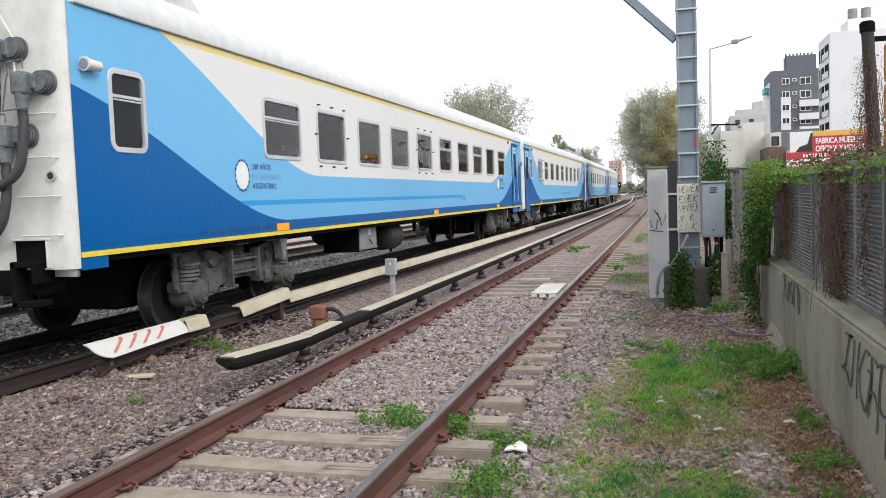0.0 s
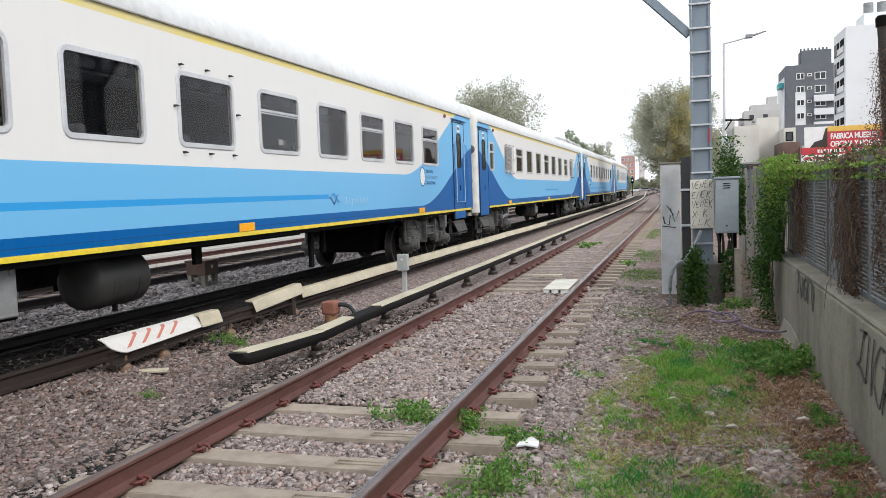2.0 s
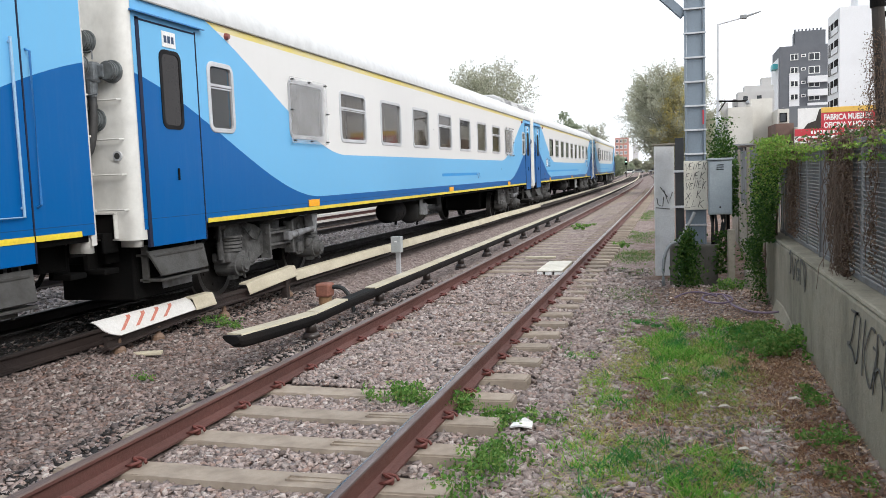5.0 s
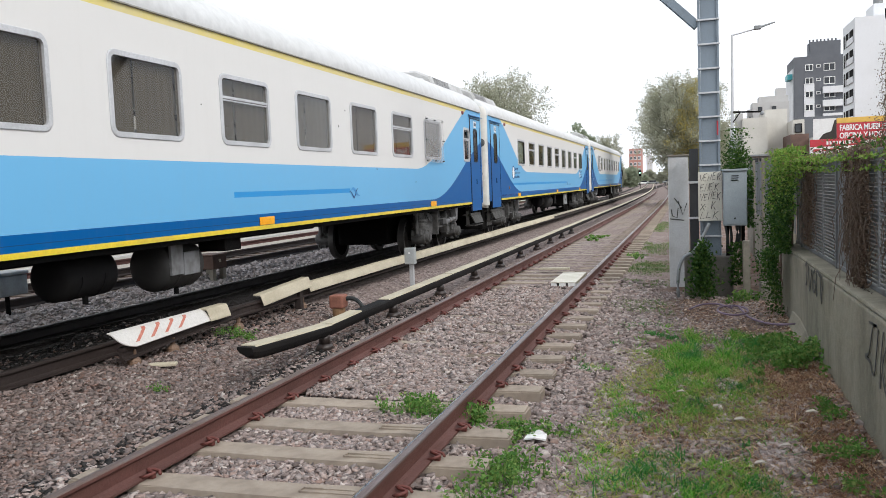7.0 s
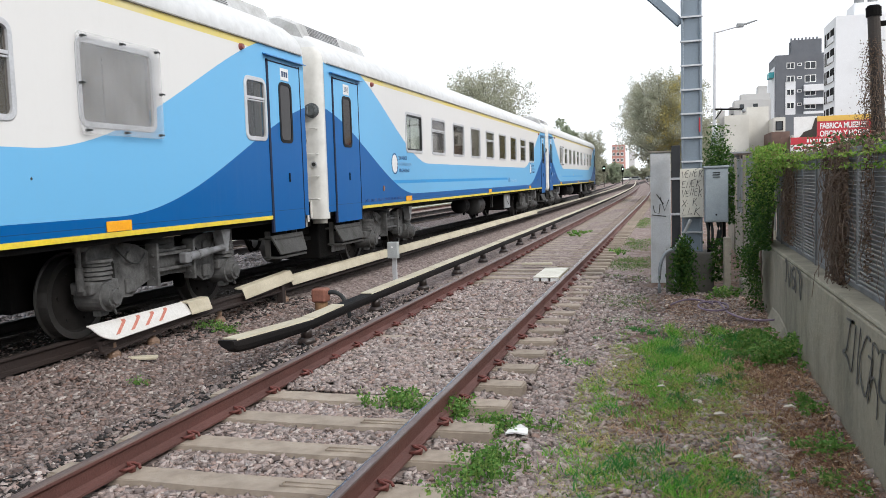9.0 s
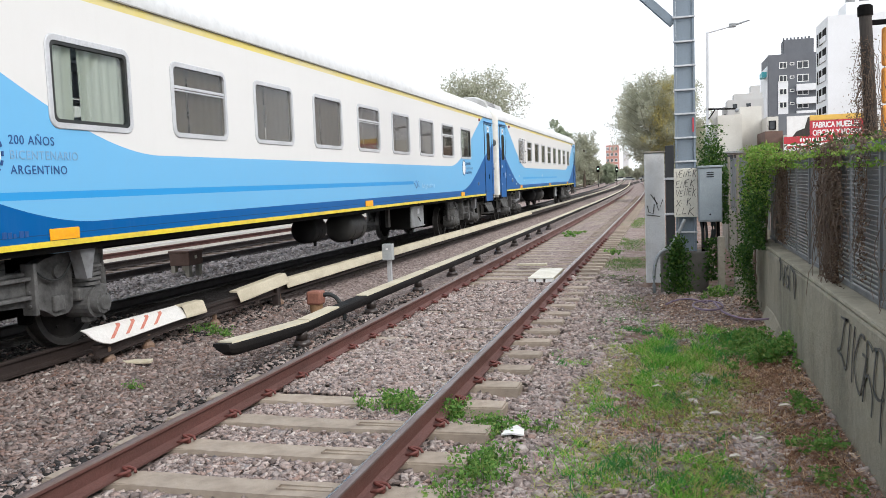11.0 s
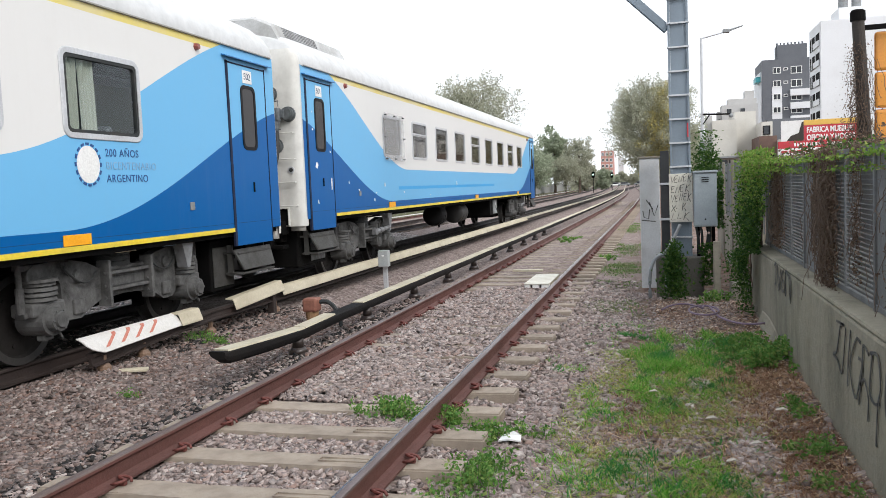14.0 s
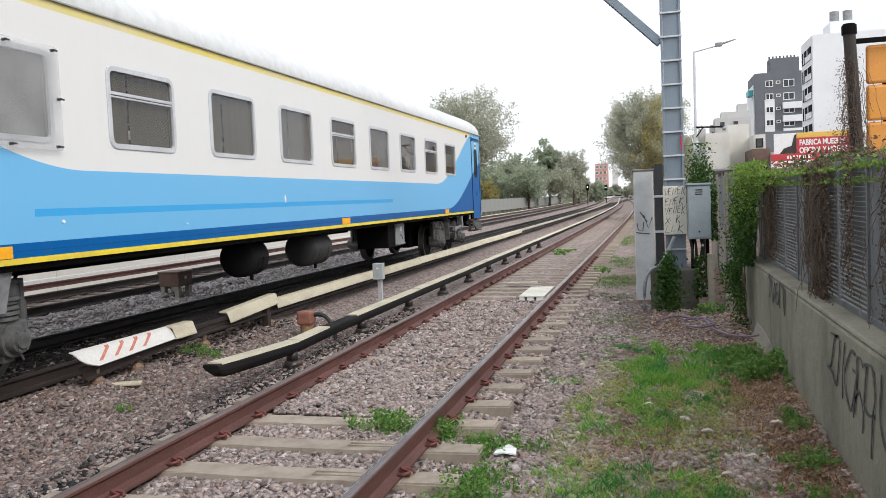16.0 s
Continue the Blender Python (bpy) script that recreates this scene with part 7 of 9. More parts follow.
# ---- street side: pole, lamp, signs, houses ----
DARK_WOOD = mat("dark_weathered_wood", (0.05, 0.042, 0.037), 0.9, amount=0.5, stretch=(1, 1, 0.2), bump=0.4)


def street_side():
    p = thing("wooden_pole", "dark old pole with a cap and hanging dead creeper", "pole")
    bm = bmesh.new()
    rod(bm, (2.99, 13.2, 0.5), (2.815, 13.2, 3.82), 0.095, 0.085, 14)
    part("shaft", bm, DARK_WOOD, p)
    bm = bmesh.new()
    rod(bm, (2.815, 13.2, 3.82), (2.81, 13.2, 3.95), 0.105, 0.105, 14)
    rod(bm, (2.81, 13.2, 3.95), (2.81, 13.2, 3.975), 0.09, 0.08, 14)
    part("cap", bm, DARK_STEEL, p)
    bm = bmesh.new()
    box(bm, 2.85, 4.2, 13.17, 13.23, 3.68, 3.75, 0.006)
    part("arm", bm, DARK_STEEL, p)
    o = thing("orange_sign", "faded orange metal sign in three stacked panels", "sign")
    for z0, z1 in ((3.10, 3.66), (2.56, 3.08), (2.0, 2.54)):
        bm = bmesh.new()
        box(bm, 3.06, 4.3, 13.3, 13.36, z0, z1, 0.04)
        part("panel", bm, mat("faded_orange", (0.72, 0.30, 0.045), 0.5, dirt=(0.45, 0.2, 0.08), amount=0.5, scale=2), o)
    bm = bmesh.new()
    for x in (3.3, 4.1):
        box(bm, x, x + 0.06, 13.37, 13.43, 0.55, 3.6)
    part("stand", bm, DARK_STEEL, o)
    # street lamp
    l = thing("street_lamp", "tall grey street lamp with one slanted arm", "street lamp")
    bm = bmesh.new()
    rod(bm, (2.17, 45, -0.4), (2.17, 45, 4.0), 0.13, 0.10, 14)
    rod(bm, (2.17, 45, 4.0), (2.20, 45, 8.85), 0.08, 0.06, 12)
    part("column", bm, ALU, l)
    bm = bmesh.new()
    rod(bm, (2.20, 45, 8.82), (3.5, 45, 9.08), 0.04, 0.035, 8)
    part("arm", bm, ALU, l)
    bm = bmesh.new()
    rod(bm, (3.3, 45, 9.05), (4.25, 45, 9.30), 0.07, 0.03, 8)
    box(bm, 3.25, 3.6, 44.88, 45.12, 9.0, 9.2, 0.04)
    part("lamp_head", bm, BOX_GREY, l)
    bm = bmesh.new()
    box(bm, 2.0, 2.36, 44.85, 45.2, 2.9, 3.5, 0.02)
    part("box", bm, BOX_GREY, l)
    c = thing("camera_bracket", "dark bracket with a small dome camera on the lamp post", "bracket")
    bm = bmesh.new()
    rod(bm, (2.2, 44.9, 4.92), (3.6, 44.9, 4.86), 0.045, 0.04, 8)
    rod(bm, (2.2, 44.9, 4.4), (2.55, 44.9, 4.9), 0.03, 0.03, 8)
    part("arm", bm, DARK_STEEL, c)
    bm = bmesh.new()
    bmesh.ops.create_icosphere(bm, subdivisions=2, radius=0.11, matrix=Matrix.Translation((3.6, 44.9, 4.78)))
    part("dome", bm, BOX_GREY, c)
    # shop signs
    s = thing("shop_sign", "red furniture shop sign with white lettering under a yellow strip", "sign")
    bm = bmesh.new()
    box(bm, 9.45, 13.2, 60.0, 60.2, 3.70, 4.86, 0.02)
    part("board", bm, SIGN_RED, s)
    bm = bmesh.new()
    box(bm, 9.45, 13.2, 60.0, 60.2, 4.87, 5.22, 0.02)
    part("strip", bm, SIGN_YELLOW, s)
    flat_text("lettering", "FABRICA MUEBLES", 0.52, WHITE_PAINT, s, pose(9.60, 59.98, 4.54, 90, 0, 0) @ Matrix.Diagonal((0.70, 1, 1, 1)), 0.95, 0.03)
    flat_text("lettering", "OFICINA Y HOGAR", 0.52, WHITE_PAINT, s, pose(9.60, 59.98, 4.02, 90, 0, 0) @ Matrix.Diagonal((0.70, 1, 1, 1)), 0.95, 0.03)
    for x in (9.8, 12.8):
        bm = bmesh.new()
        rod(bm, (x, 60.3, -0.4), (x, 60.3, 5.2), 0.07, 0.07, 8)
        part("post", bm, DARK_STEEL, s)
    s = thing("shop_sign", "low red and white shop sign with unreadable writing", "sign")
    bm = bmesh.new()
    box(bm, 7.75, 10.8, 59.6, 59.75, 3.36, 3.84, 0.02)
    part("board", bm, SIGN_RED, s)
    bm = bmesh.new()
    box(bm, 7.75, 10.8, 59.6, 59.75, 2.9, 3.35, 0.02)
    part("strip", bm, WHITE_PAINT, s)
    for x in (8.0, 10.5):
        bm = bmesh.new()
        rod(bm, (x, 59.85, -0.4), (x, 59.85, 3.8), 0.06, 0.06, 8)
        part("post", bm, DARK_STEEL, s)
    for k in range(9):
        bm = bmesh.new()
        box(bm, 8.75 + 0.19 * k, 8.87 + 0.19 * k, 59.58, 59.598, 3.48, 3.70)
        part("letter_bar", bm, WHITE_PAINT, s)
    for k in range(4):
        bm = bmesh.new()
        box(bm, 7.95 + 0.5 * k, 8.33 + 0.5 * k, 59.58, 59.598, 3.06, 3.22)
        part("letter_bar", bm, SIGN_RED, s)


street_side()
# Dark, grey and beige renders are lightened; distance haze sits in the colour.
DARK_WALL = mat("hazed_dark_render", (0.13, 0.138, 0.155), 0.8, amount=0.3, scale=0.4)
PALE_WALL = mat("white_render", (0.74, 0.75, 0.77), 0.8, dirt=(0.55, 0.55, 0.55), amount=0.3, scale=0.3)
GREY_WALL = mat("hazed_grey_render", (0.50, 0.495, 0.485), 0.85, dirt=(0.31, 0.30, 0.29), amount=0.6, scale=0.25)
BEIGE_WALL = mat("beige_render", (0.61, 0.59, 0.54), 0.85, dirt=(0.40, 0.38, 0.34), amount=0.5, scale=0.4)
SHOP_BRICK = mat("sooty_brick", (0.17, 0.105, 0.085), 0.9, dirt=(0.07, 0.055, 0.05), amount=0.7, scale=0.8)
WINDOW_DARK = mat("far_window", (0.035, 0.04, 0.045), 0.1, amount=0.2, bump=0)


def opening(parent, x0, x1, z0, z1, y, frame_m=WHITE_PAINT, f=0.12):
    """A window on a wall that faces the line: frame, then pane a little behind its face."""
    bm = bmesh.new()
    for a, b, c, d in ((x0, x1, z0, z0 + f), (x0, x1, z1 - f, z1), (x0, x0 + f, z0 + f, z1 - f), (x1 - f, x1, z0 + f, z1 - f)):
        box(bm, a, b, y - 0.08, y - 0.005, c, d)
    if x1 - x0 > 1.0:
        box(bm, (x0 + x1) / 2 - 0.06, (x0 + x1) / 2 + 0.06, y - 0.07, y - 0.005, z0 + f, z1 - f)
    w = part("window", bm, frame_m, parent)
    bm = bmesh.new()
    box(bm, x0 + f, x1 - f, y - 0.035, y - 0.012, z0 + f, z1 - f)
    part("pane", bm, WINDOW_DARK, w)


def houses():
    # dark tower block
    h = thing("apartment_building", "dark grey apartment block with white window bands", "building")
    y = 170
    for nm, args, m in (("wall", (19.4, 33, y, y + 12, -0.4, 23.6), DARK_WALL), ("roof", (22.3, 27.6, y + 1, y + 5, 23.6, 26.4), DARK_WALL), ("side_bay", (19.2, 19.39, y + 1, y + 11.9, -0.4, 21.6), PALE_WALL)):
        bm = bmesh.new()
        box(bm, *args)
        part(nm, bm, m, h)
    for k in range(8):
        bm = bmesh.new()
        box(bm, 22.2 + 0.65 * k, 22.5 + 0.65 * k, y + 1.8, y + 1.98, 24.3, 26.9)
        part("fin", bm, DARK_WALL, h)
    bm = bmesh.new()
    box(bm, 18.3, 19.19, y + 1, y + 5, 19.6, 20.6)
    part("balcony", bm, TEAL, h, "teal balcony")
    for k in range(7):
        z = 20.9 - 2.5 * k
        if k:
            bm = bmesh.new()
            box(bm, 21.1, 22.9, y - 0.10, y - 0.004, z - 2.4, z + 0.1)
            part("band", bm, PALE_WALL, h)
            bm = bmesh.new()
            box(bm, 24.3, 28.2, y - 1.0, y - 0.004, z - 1.9, z - 0.7)
            part("balcony", bm, PALE_WALL, h, "white balcony")
        opening(h, 21.3, 22.7, z, z + 1.2, y - (0.1 if k else 0))
        opening(h, 23.2, 24.0, z + 0.5, z + 1.05, y)
        opening(h, 24.5, 26.5, z - 0.2, z + 1.2, y)
    # white block with recessed balconies
    h = thing("apartment_building", "white apartment block with a column of recessed balconies", "building")
    y = 115
    for nm, args, m in (("wall", (20.2, 40, y, y + 8.4, -0.4, 20.9), PALE_WALL), ("tower", (22.9, 29, y + 3, y + 8, 20.9, 22.9), PALE_WALL)):
        bm = bmesh.new()
        box(bm, *args)
        part(nm, bm, m, h)
    for k in range(7):
        z = 19.7 - 2.5 * k
        # Flat black panel on the face, drawn for the shade in the balcony opening.
        bm = bmesh.new()
        box(bm, 20.15, 20.19, y + 1.0, y + 7.6, z - 1.75, z - 0.05)
        part("recess", bm, DARK_STEEL, h)
        bm = bmesh.new()
        box(bm, 20.05, 20.14, y + 1.0, y + 5.0, z - 1.75, z - 1.0)
        part("balcony", bm, PALE_WALL, h)
        for yy in (y + 3.4, y + 6.0):
            bm = bmesh.new()
            box(bm, 20.08, 20.145, yy, yy + 0.25, z - 1.0 if yy < y + 5 else z - 1.75, z - 0.05)
            part("mullion", bm, PALE_WALL, h)
    for x in (23.6, 25.2):
        bm = bmesh.new()
        rod(bm, (x, y + 4, 22.9), (x, y + 4, 24.3), 0.6, 0.6, 16)
        part("water_tank", bm, BOX_GREY, h)
    # older grey block
    h = thing("apartment_building", "grey weathered block with stepped roof levels", "building")
    y = 150
    for nm, args in (("wall", (10.5, 16.3, y, y + 5, -0.4, 13.9)), ("attic", (11.6, 16.2, y + 0.5, y + 4, 13.9, 14.9)), ("tower", (14.4, 15.9, y + 1, y + 4, 14.9, 16.2)), ("side_bay", (9.8, 10.48, y + 1, y + 4, -0.4, 12.9))):
        bm = bmesh.new()
        box(bm, *args)
        part(nm, bm, GREY_WALL, h)
    for k in range(3):
        for j in range(2):
            opening(h, 11.2 + 2.2 * j, 12.2 + 2.2 * j, 12.2 - 2.7 * k, 13.3 - 2.7 * k, y, GREY_WALL)
    for k in range(5):
        opening(h, 9.9, 10.4, 10.6 - 2.2 * k, 11.8 - 2.2 * k, y + 1, GREY_WALL)
    # beige hall
    h = thing("warehouse", "beige rendered hall with a flat roof and dark awning", "building")
    y = 80
    for nm, args, m in (("wall", (4.75, 6.85, y, y + 4, -0.4, 6.85), BEIGE_WALL), ("awning", (4.9, 8.2, y - 2.5, y - 0.01, 3.3, 3.45), BOX_GREY), ("tall_wall", (6.87, 8.74, y + 2, y + 9, -0.4, 7.65), BEIGE_WALL), ("side", (4.3, 4.83, y + 1, y + 4, -0.4, 7.4), GREY_WALL)):
        bm = bmesh.new()
        box(bm, *args)
        part(nm, bm, m, h)
    opening(h, 5.2, 7.0, 1.0, 3.3, y)
    # row of low shops
    h = thing("shop_row", "low shops with brick upper walls and a white billboard", "building")
    y = 75
    for nm, args, m in (("wall", (8.35, 9.8, y + 1, y + 10, -0.4, 5.0), SHOP_BRICK), ("upper_wall", (8.75, 9.7, y + 3, y + 12, 5.0, 6.35), BEIGE_WALL), ("billboard", (9.85, 11.9, y - 1.2, y - 1.0, 4.1, 6.05), WHITE_PAINT), ("front", (9.82, 16, y, y + 10, -0.4, 4.6), BEIGE_WALL), ("far_wall", (9.85, 13.6, y + 8, y + 20, 4.6, 6.84), DARK_WALL), ("side_hall", (13.62, 22, y + 8, y + 20, 4.6, 6.3), BEIGE_WALL)):
        bm = bmesh.new()
        box(bm, *args)
        part(nm, bm, m, h)
    bm = bmesh.new()
    va = [bm.verts.new((x_, y - 1.205, z_)) for x_, z_ in ((10.1, 4.15), (11.88, 4.15), (11.88, 5.98), (11.45, 5.9), (11.2, 5.0), (10.6, 4.8))]
    vb = [bm.verts.new(q.co - Vector((0, 0.03, 0))) for q in va]
    bm.faces.new(va), bm.faces.new(vb[::-1])
    for k in range(6):
        bm.faces.new((va[k], va[(k + 1) % 6], vb[(k + 1) % 6], vb[k]))
    part("billboard_shape", bm, DARK_WOOD, h)
    opening(h, 8.9, 9.5, 5.2, 6.0, y + 3, DARK_STEEL, 0.06)
    opening(h, 8.5, 9.6, 1.2, 3.4, y + 1, DARK_STEEL)
    # distance
    for x0, x1, y, z1, m, words in ((-27.4, -21.6, 400, 16.3, BRICK_RED, "far red-brick tower block with pale bands"), (-20.3, -17.6, 420, 13.6, PALE_WALL, "far white tower block"), (-14, -9, 520, 11, GREY_WALL, "far grey block beyond the line")):
        h = thing("tower_block", words, "building", "distant blocks")
        bm = bmesh.new()
        box(bm, x0, x1, y, y + 12, -0.4, z1)
        part("wall", bm, m, h)
        for k in range(4):
            for j in range(3):
                w = (x1 - x0) / 3
                opening(h, x0 + w * j + 0.3, x0 + w * (j + 1) - 0.3, z1 - 2.4 - 2.8 * k, z1 - 0.8 - 2.8 * k, y, PALE_WALL, 0.2)


houses()


# ---- loose cover: stones, grass, weeds, creepers, trees ----
def fast_mesh(name, co, faces, material):
    """A mesh from arrays: co (n, 3), faces (m, k)."""
    me = bpy.data.meshes.new(name)
    n, (m, k) = len(co), faces.shape
    me.vertices.add(n)
    me.vertices.foreach_set("co", np.ascontiguousarray(co, dtype=np.float32).ravel())
    me.loops.add(m * k)
    me.loops.foreach_set("vertex_index", np.ascontiguousarray(faces, dtype=np.int32).ravel())
    me.polygons.add(m)
    me.polygons.foreach_set("loop_start", np.arange(0, m * k, k, dtype=np.int32))
    me.update(calc_edges=True)
    me.materials.append(material)
    return me


def heights(x, y):
    return np.array([ground_height(a, b) for a, b in zip(x, y)])


def rotations(rng, n):
    q = rng.normal(size=(n, 4))
    q /= np.linalg.norm(q, axis=1)[:, None]
    w, x, y, z = q.T
    return np.stack([np.stack([1 - 2 * (y * y + z * z), 2 * (x * y - z * w), 2 * (x * z + y * w)], -1), np.stack([2 * (x * y + z * w), 1 - 2 * (x * x + z * z), 2 * (y * z - x * w)], -1),
                     np.stack([2 * (x * z - y * w), 2 * (y * z + x * w), 1 - 2 * (x * x + y * y)], -1)], 1)


STONE_COLS = [(0.10, 0.078, 0.07), (0.34, 0.272, 0.25), (0.23, 0.184, 0.168), (0.48, 0.405, 0.375), (0.30, 0.205, 0.172), (0.41, 0.344, 0.322), (0.16, 0.128, 0.119), (0.56, 0.495, 0.46)]
BROWNER_COLS = [(0.085, 0.061, 0.054), (0.232, 0.173, 0.154), (0.146, 0.110, 0.098), (0.354, 0.281, 0.256), (0.195, 0.116, 0.091), (0.268, 0.220, 0.205), (0.091, 0.071, 0.065), (0.488, 0.427, 0.390)]


def stones(name, rng, x, y, r, lift, material, label):
    bm = bmesh.new()
    bmesh.ops.create_cube(bm, size=1.55)
    bmesh.ops.triangulate(bm, faces=bm.faces)
    bm.verts.index_update()
    base = np.array([v.co[:] for v in bm.verts])
    tri = np.array([[v.index for v in f.verts] for f in bm.faces])
    bm.free()
    n = len(x)
    z = heights(x, y) + lift * r + np.where((y > 6.6) & (np.abs(x - NEAR) < 0.80) | (y > 7.3) & (np.abs(x - NEAR) < 1.37), 0.03, 0.0)
    jit = 1 + 0.45 * rng.uniform(-1, 1, size=(n, len(base), 3)) - 0.5 * (rng.uniform(size=(n, len(base), 1)) < 0.3)
    scale = np.stack([r * rng.uniform(0.95, 1.75, n), r * rng.uniform(0.75, 1.2, n), r * rng.uniform(0.38, 0.8, n)], -1)
    pts = base[None] * jit * scale[:, None, :]
    turn, lean, az = rng.uniform(0, 2 * np.pi, n), rng.normal(0, 0.42, n), rng.uniform(0, 2 * np.pi, n)
    zero, one = np.zeros(n), np.ones(n)
    spin = np.stack([np.stack([np.cos(turn), -np.sin(turn), zero], -1), np.stack([np.sin(turn), np.cos(turn), zero], -1), np.stack([zero, zero, one], -1)], 1)
    u = np.stack([np.cos(az), np.sin(az), zero], -1)
    skew = np.stack([np.stack([zero, zero, u[:, 1]], -1), np.stack([zero, zero, -u[:, 0]], -1), np.stack([-u[:, 1], u[:, 0], zero], -1)], 1)
    tilt = np.eye(3)[None] + np.sin(lean)[:, None, None] * skew + (1 - np.cos(lean))[:, None, None] * (skew @ skew)
    pts = np.einsum("nij,nkj->nki", tilt @ spin, pts)
    pts += np.stack([x, y, z], -1)[:, None, :]
    fc = tri[None] + (np.arange(n) * len(base))[:, None, None]
    me = fast_mesh(name, pts.reshape(-1, 3), fc.reshape(-1, 3), material)
    return tagged(new(name, me), label, "stones", kind="stuff")


def ballast():
    rng = np.random.default_rng(11)
    stone_m = island_mat("ballast_stone", STONE_COLS, 0.9, 0.4, 70)
    # Oil-dark stone that also carries painted shade under train and conductor covers.
    oily = island_mat("oily_shaded_stone", [(0.009, 0.008, 0.007), (0.022, 0.018, 0.016), (0.014, 0.012, 0.011), (0.036, 0.030, 0.027)], 0.85, 0.4, 70)

    def sleeper_gap(x, y, cx, y0):
        near = np.abs(x - cx) < 1.37
        row = np.round((y - y0) / PITCH)
        d = np.abs(y - y0 - PITCH * row)
        patchy = np.array([noise.noise((a * 1.7, b * 2.1, 4)) for a, b in zip(x, row)])
        between = np.abs(x - cx) < 0.80
        lost = np.isin(row, (3, 4)) & between
        thin = between & (row > 4) & ((d > 0.075) | (patchy + 0.12 * rng.normal(size=len(x)) > 0.12 + 0.1 * np.sin(row * 2.3)))
        ends = ~between & (y > 7.3) & (rng.uniform(size=len(x)) < 0.45 + 0.35 * np.sin(row * 1.7))
        return ~(near & (d < 0.15)) | lost | thin | ends

    def off_rails(x):
        ok = np.ones(len(x), bool)
        for cx in (NEAR, TRAIN, FAR):
            for s in (-1, 1):
                ok &= np.abs(x - cx - s * HALF) > 0.085
        return ok

    # near field, then thinner and coarser with distance
    parts = []
    for y0, y1, per, r in ((2.6, 8.5, 1250, 0.0205), (8.5, 14, 820, 0.0245), (14, 24, 300, 0.034), (24, 44, 90, 0.05)):
        x_lo = -9.3 if y0 > 8 else -7.6
        n = int((y1 - y0) * (-0.45 - x_lo) * per)
        x, y = rng.uniform(x_lo, -0.45, n), rng.uniform(y0, y1, n)
        keep = off_rails(x) & sleeper_gap(x, y, NEAR, 5.10) & (rng.uniform(size=n) < np.clip((-0.35 - x) / 0.9, 0.12, 1))
        keep &= ~((x < 1.2 * y - 20))
        parts.append((x[keep], y[keep], r * rng.uniform(0.65, 1.35, keep.sum())))
    x, y, r = (np.concatenate(a) for a in zip(*parts))
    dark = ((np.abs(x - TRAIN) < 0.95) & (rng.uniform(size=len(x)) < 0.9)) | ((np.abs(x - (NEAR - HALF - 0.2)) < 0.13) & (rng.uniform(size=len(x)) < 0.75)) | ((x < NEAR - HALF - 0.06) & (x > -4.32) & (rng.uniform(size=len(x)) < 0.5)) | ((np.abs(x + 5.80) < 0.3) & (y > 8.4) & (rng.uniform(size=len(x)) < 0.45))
    browner_m = island_mat("browner_stone", BROWNER_COLS, 0.9, 0.4, 70)
    # Stones left of the near track take the darker, browner colours.
    dusty = (x + 0.35 * np.sin(y * 1.9) < NEAR - HALF - 0.35) & ~dark
    plain = ~dark & ~dusty
    stones("ballast", rng, x[plain], y[plain], r[plain], 0.3, stone_m, "pinkish grey crushed stone ballast in the near track")
    stones("browner_ballast", rng, x[dusty], y[dusty], r[dusty], 0.4, browner_m, "darker, browner crushed stone left of the near track")
    stones("oily_shaded_ballast", rng, x[dark], y[dark], r[dark], 0.2, oily, "oily crushed stone with shade painted in, under train and covers")
    # the bed between the middle and the far track
    x, y = rng.uniform(-10.82, -8.15, 26000), 5.0 + 27.0 * rng.uniform(0, 1, 26000) ** 1.3
    keep = off_rails(x)
    x, y = x[keep], y[keep]
    stones("far_ballast", rng, x, y, rng.uniform(0.7, 1.3, len(x)) * np.where(y < 14, 0.03, 0.04), 0.3, island_mat("grey_stone", [(0.12, 0.105, 0.10), (0.34, 0.30, 0.29), (0.23, 0.20, 0.195), (0.44, 0.40, 0.385), (0.28, 0.235, 0.22), (0.38, 0.34, 0.33)], 0.9, 0.4, 70), "grey crushed stone between the far tracks")
    # verge
    n = 22000
    x, y = rng.uniform(-1.1, 1.26, n), rng.uniform(3.4, 14.5, n)
    f = np.array([noise.noise((a * 0.9, b * 0.6, 7)) for a, b in zip(x, y)])
    keep = (f > 0.10) | (rng.uniform(size=n) < 0.16) | ((x > 0.35) & (y < 6.2) & (x < 0.95)) & (rng.uniform(size=n) < 0.4) | (x < -0.35 + 0.25 * f) & (rng.uniform(size=n) < 0.6)
    stones("verge_stones", rng, x[keep], y[keep], rng.uniform(0.008, 0.03, keep.sum()) * np.where(y[keep] > 7.5, 0.8, 1.0), 0.3, stone_m, "scattered stones half buried in the verge soil")


ballast()


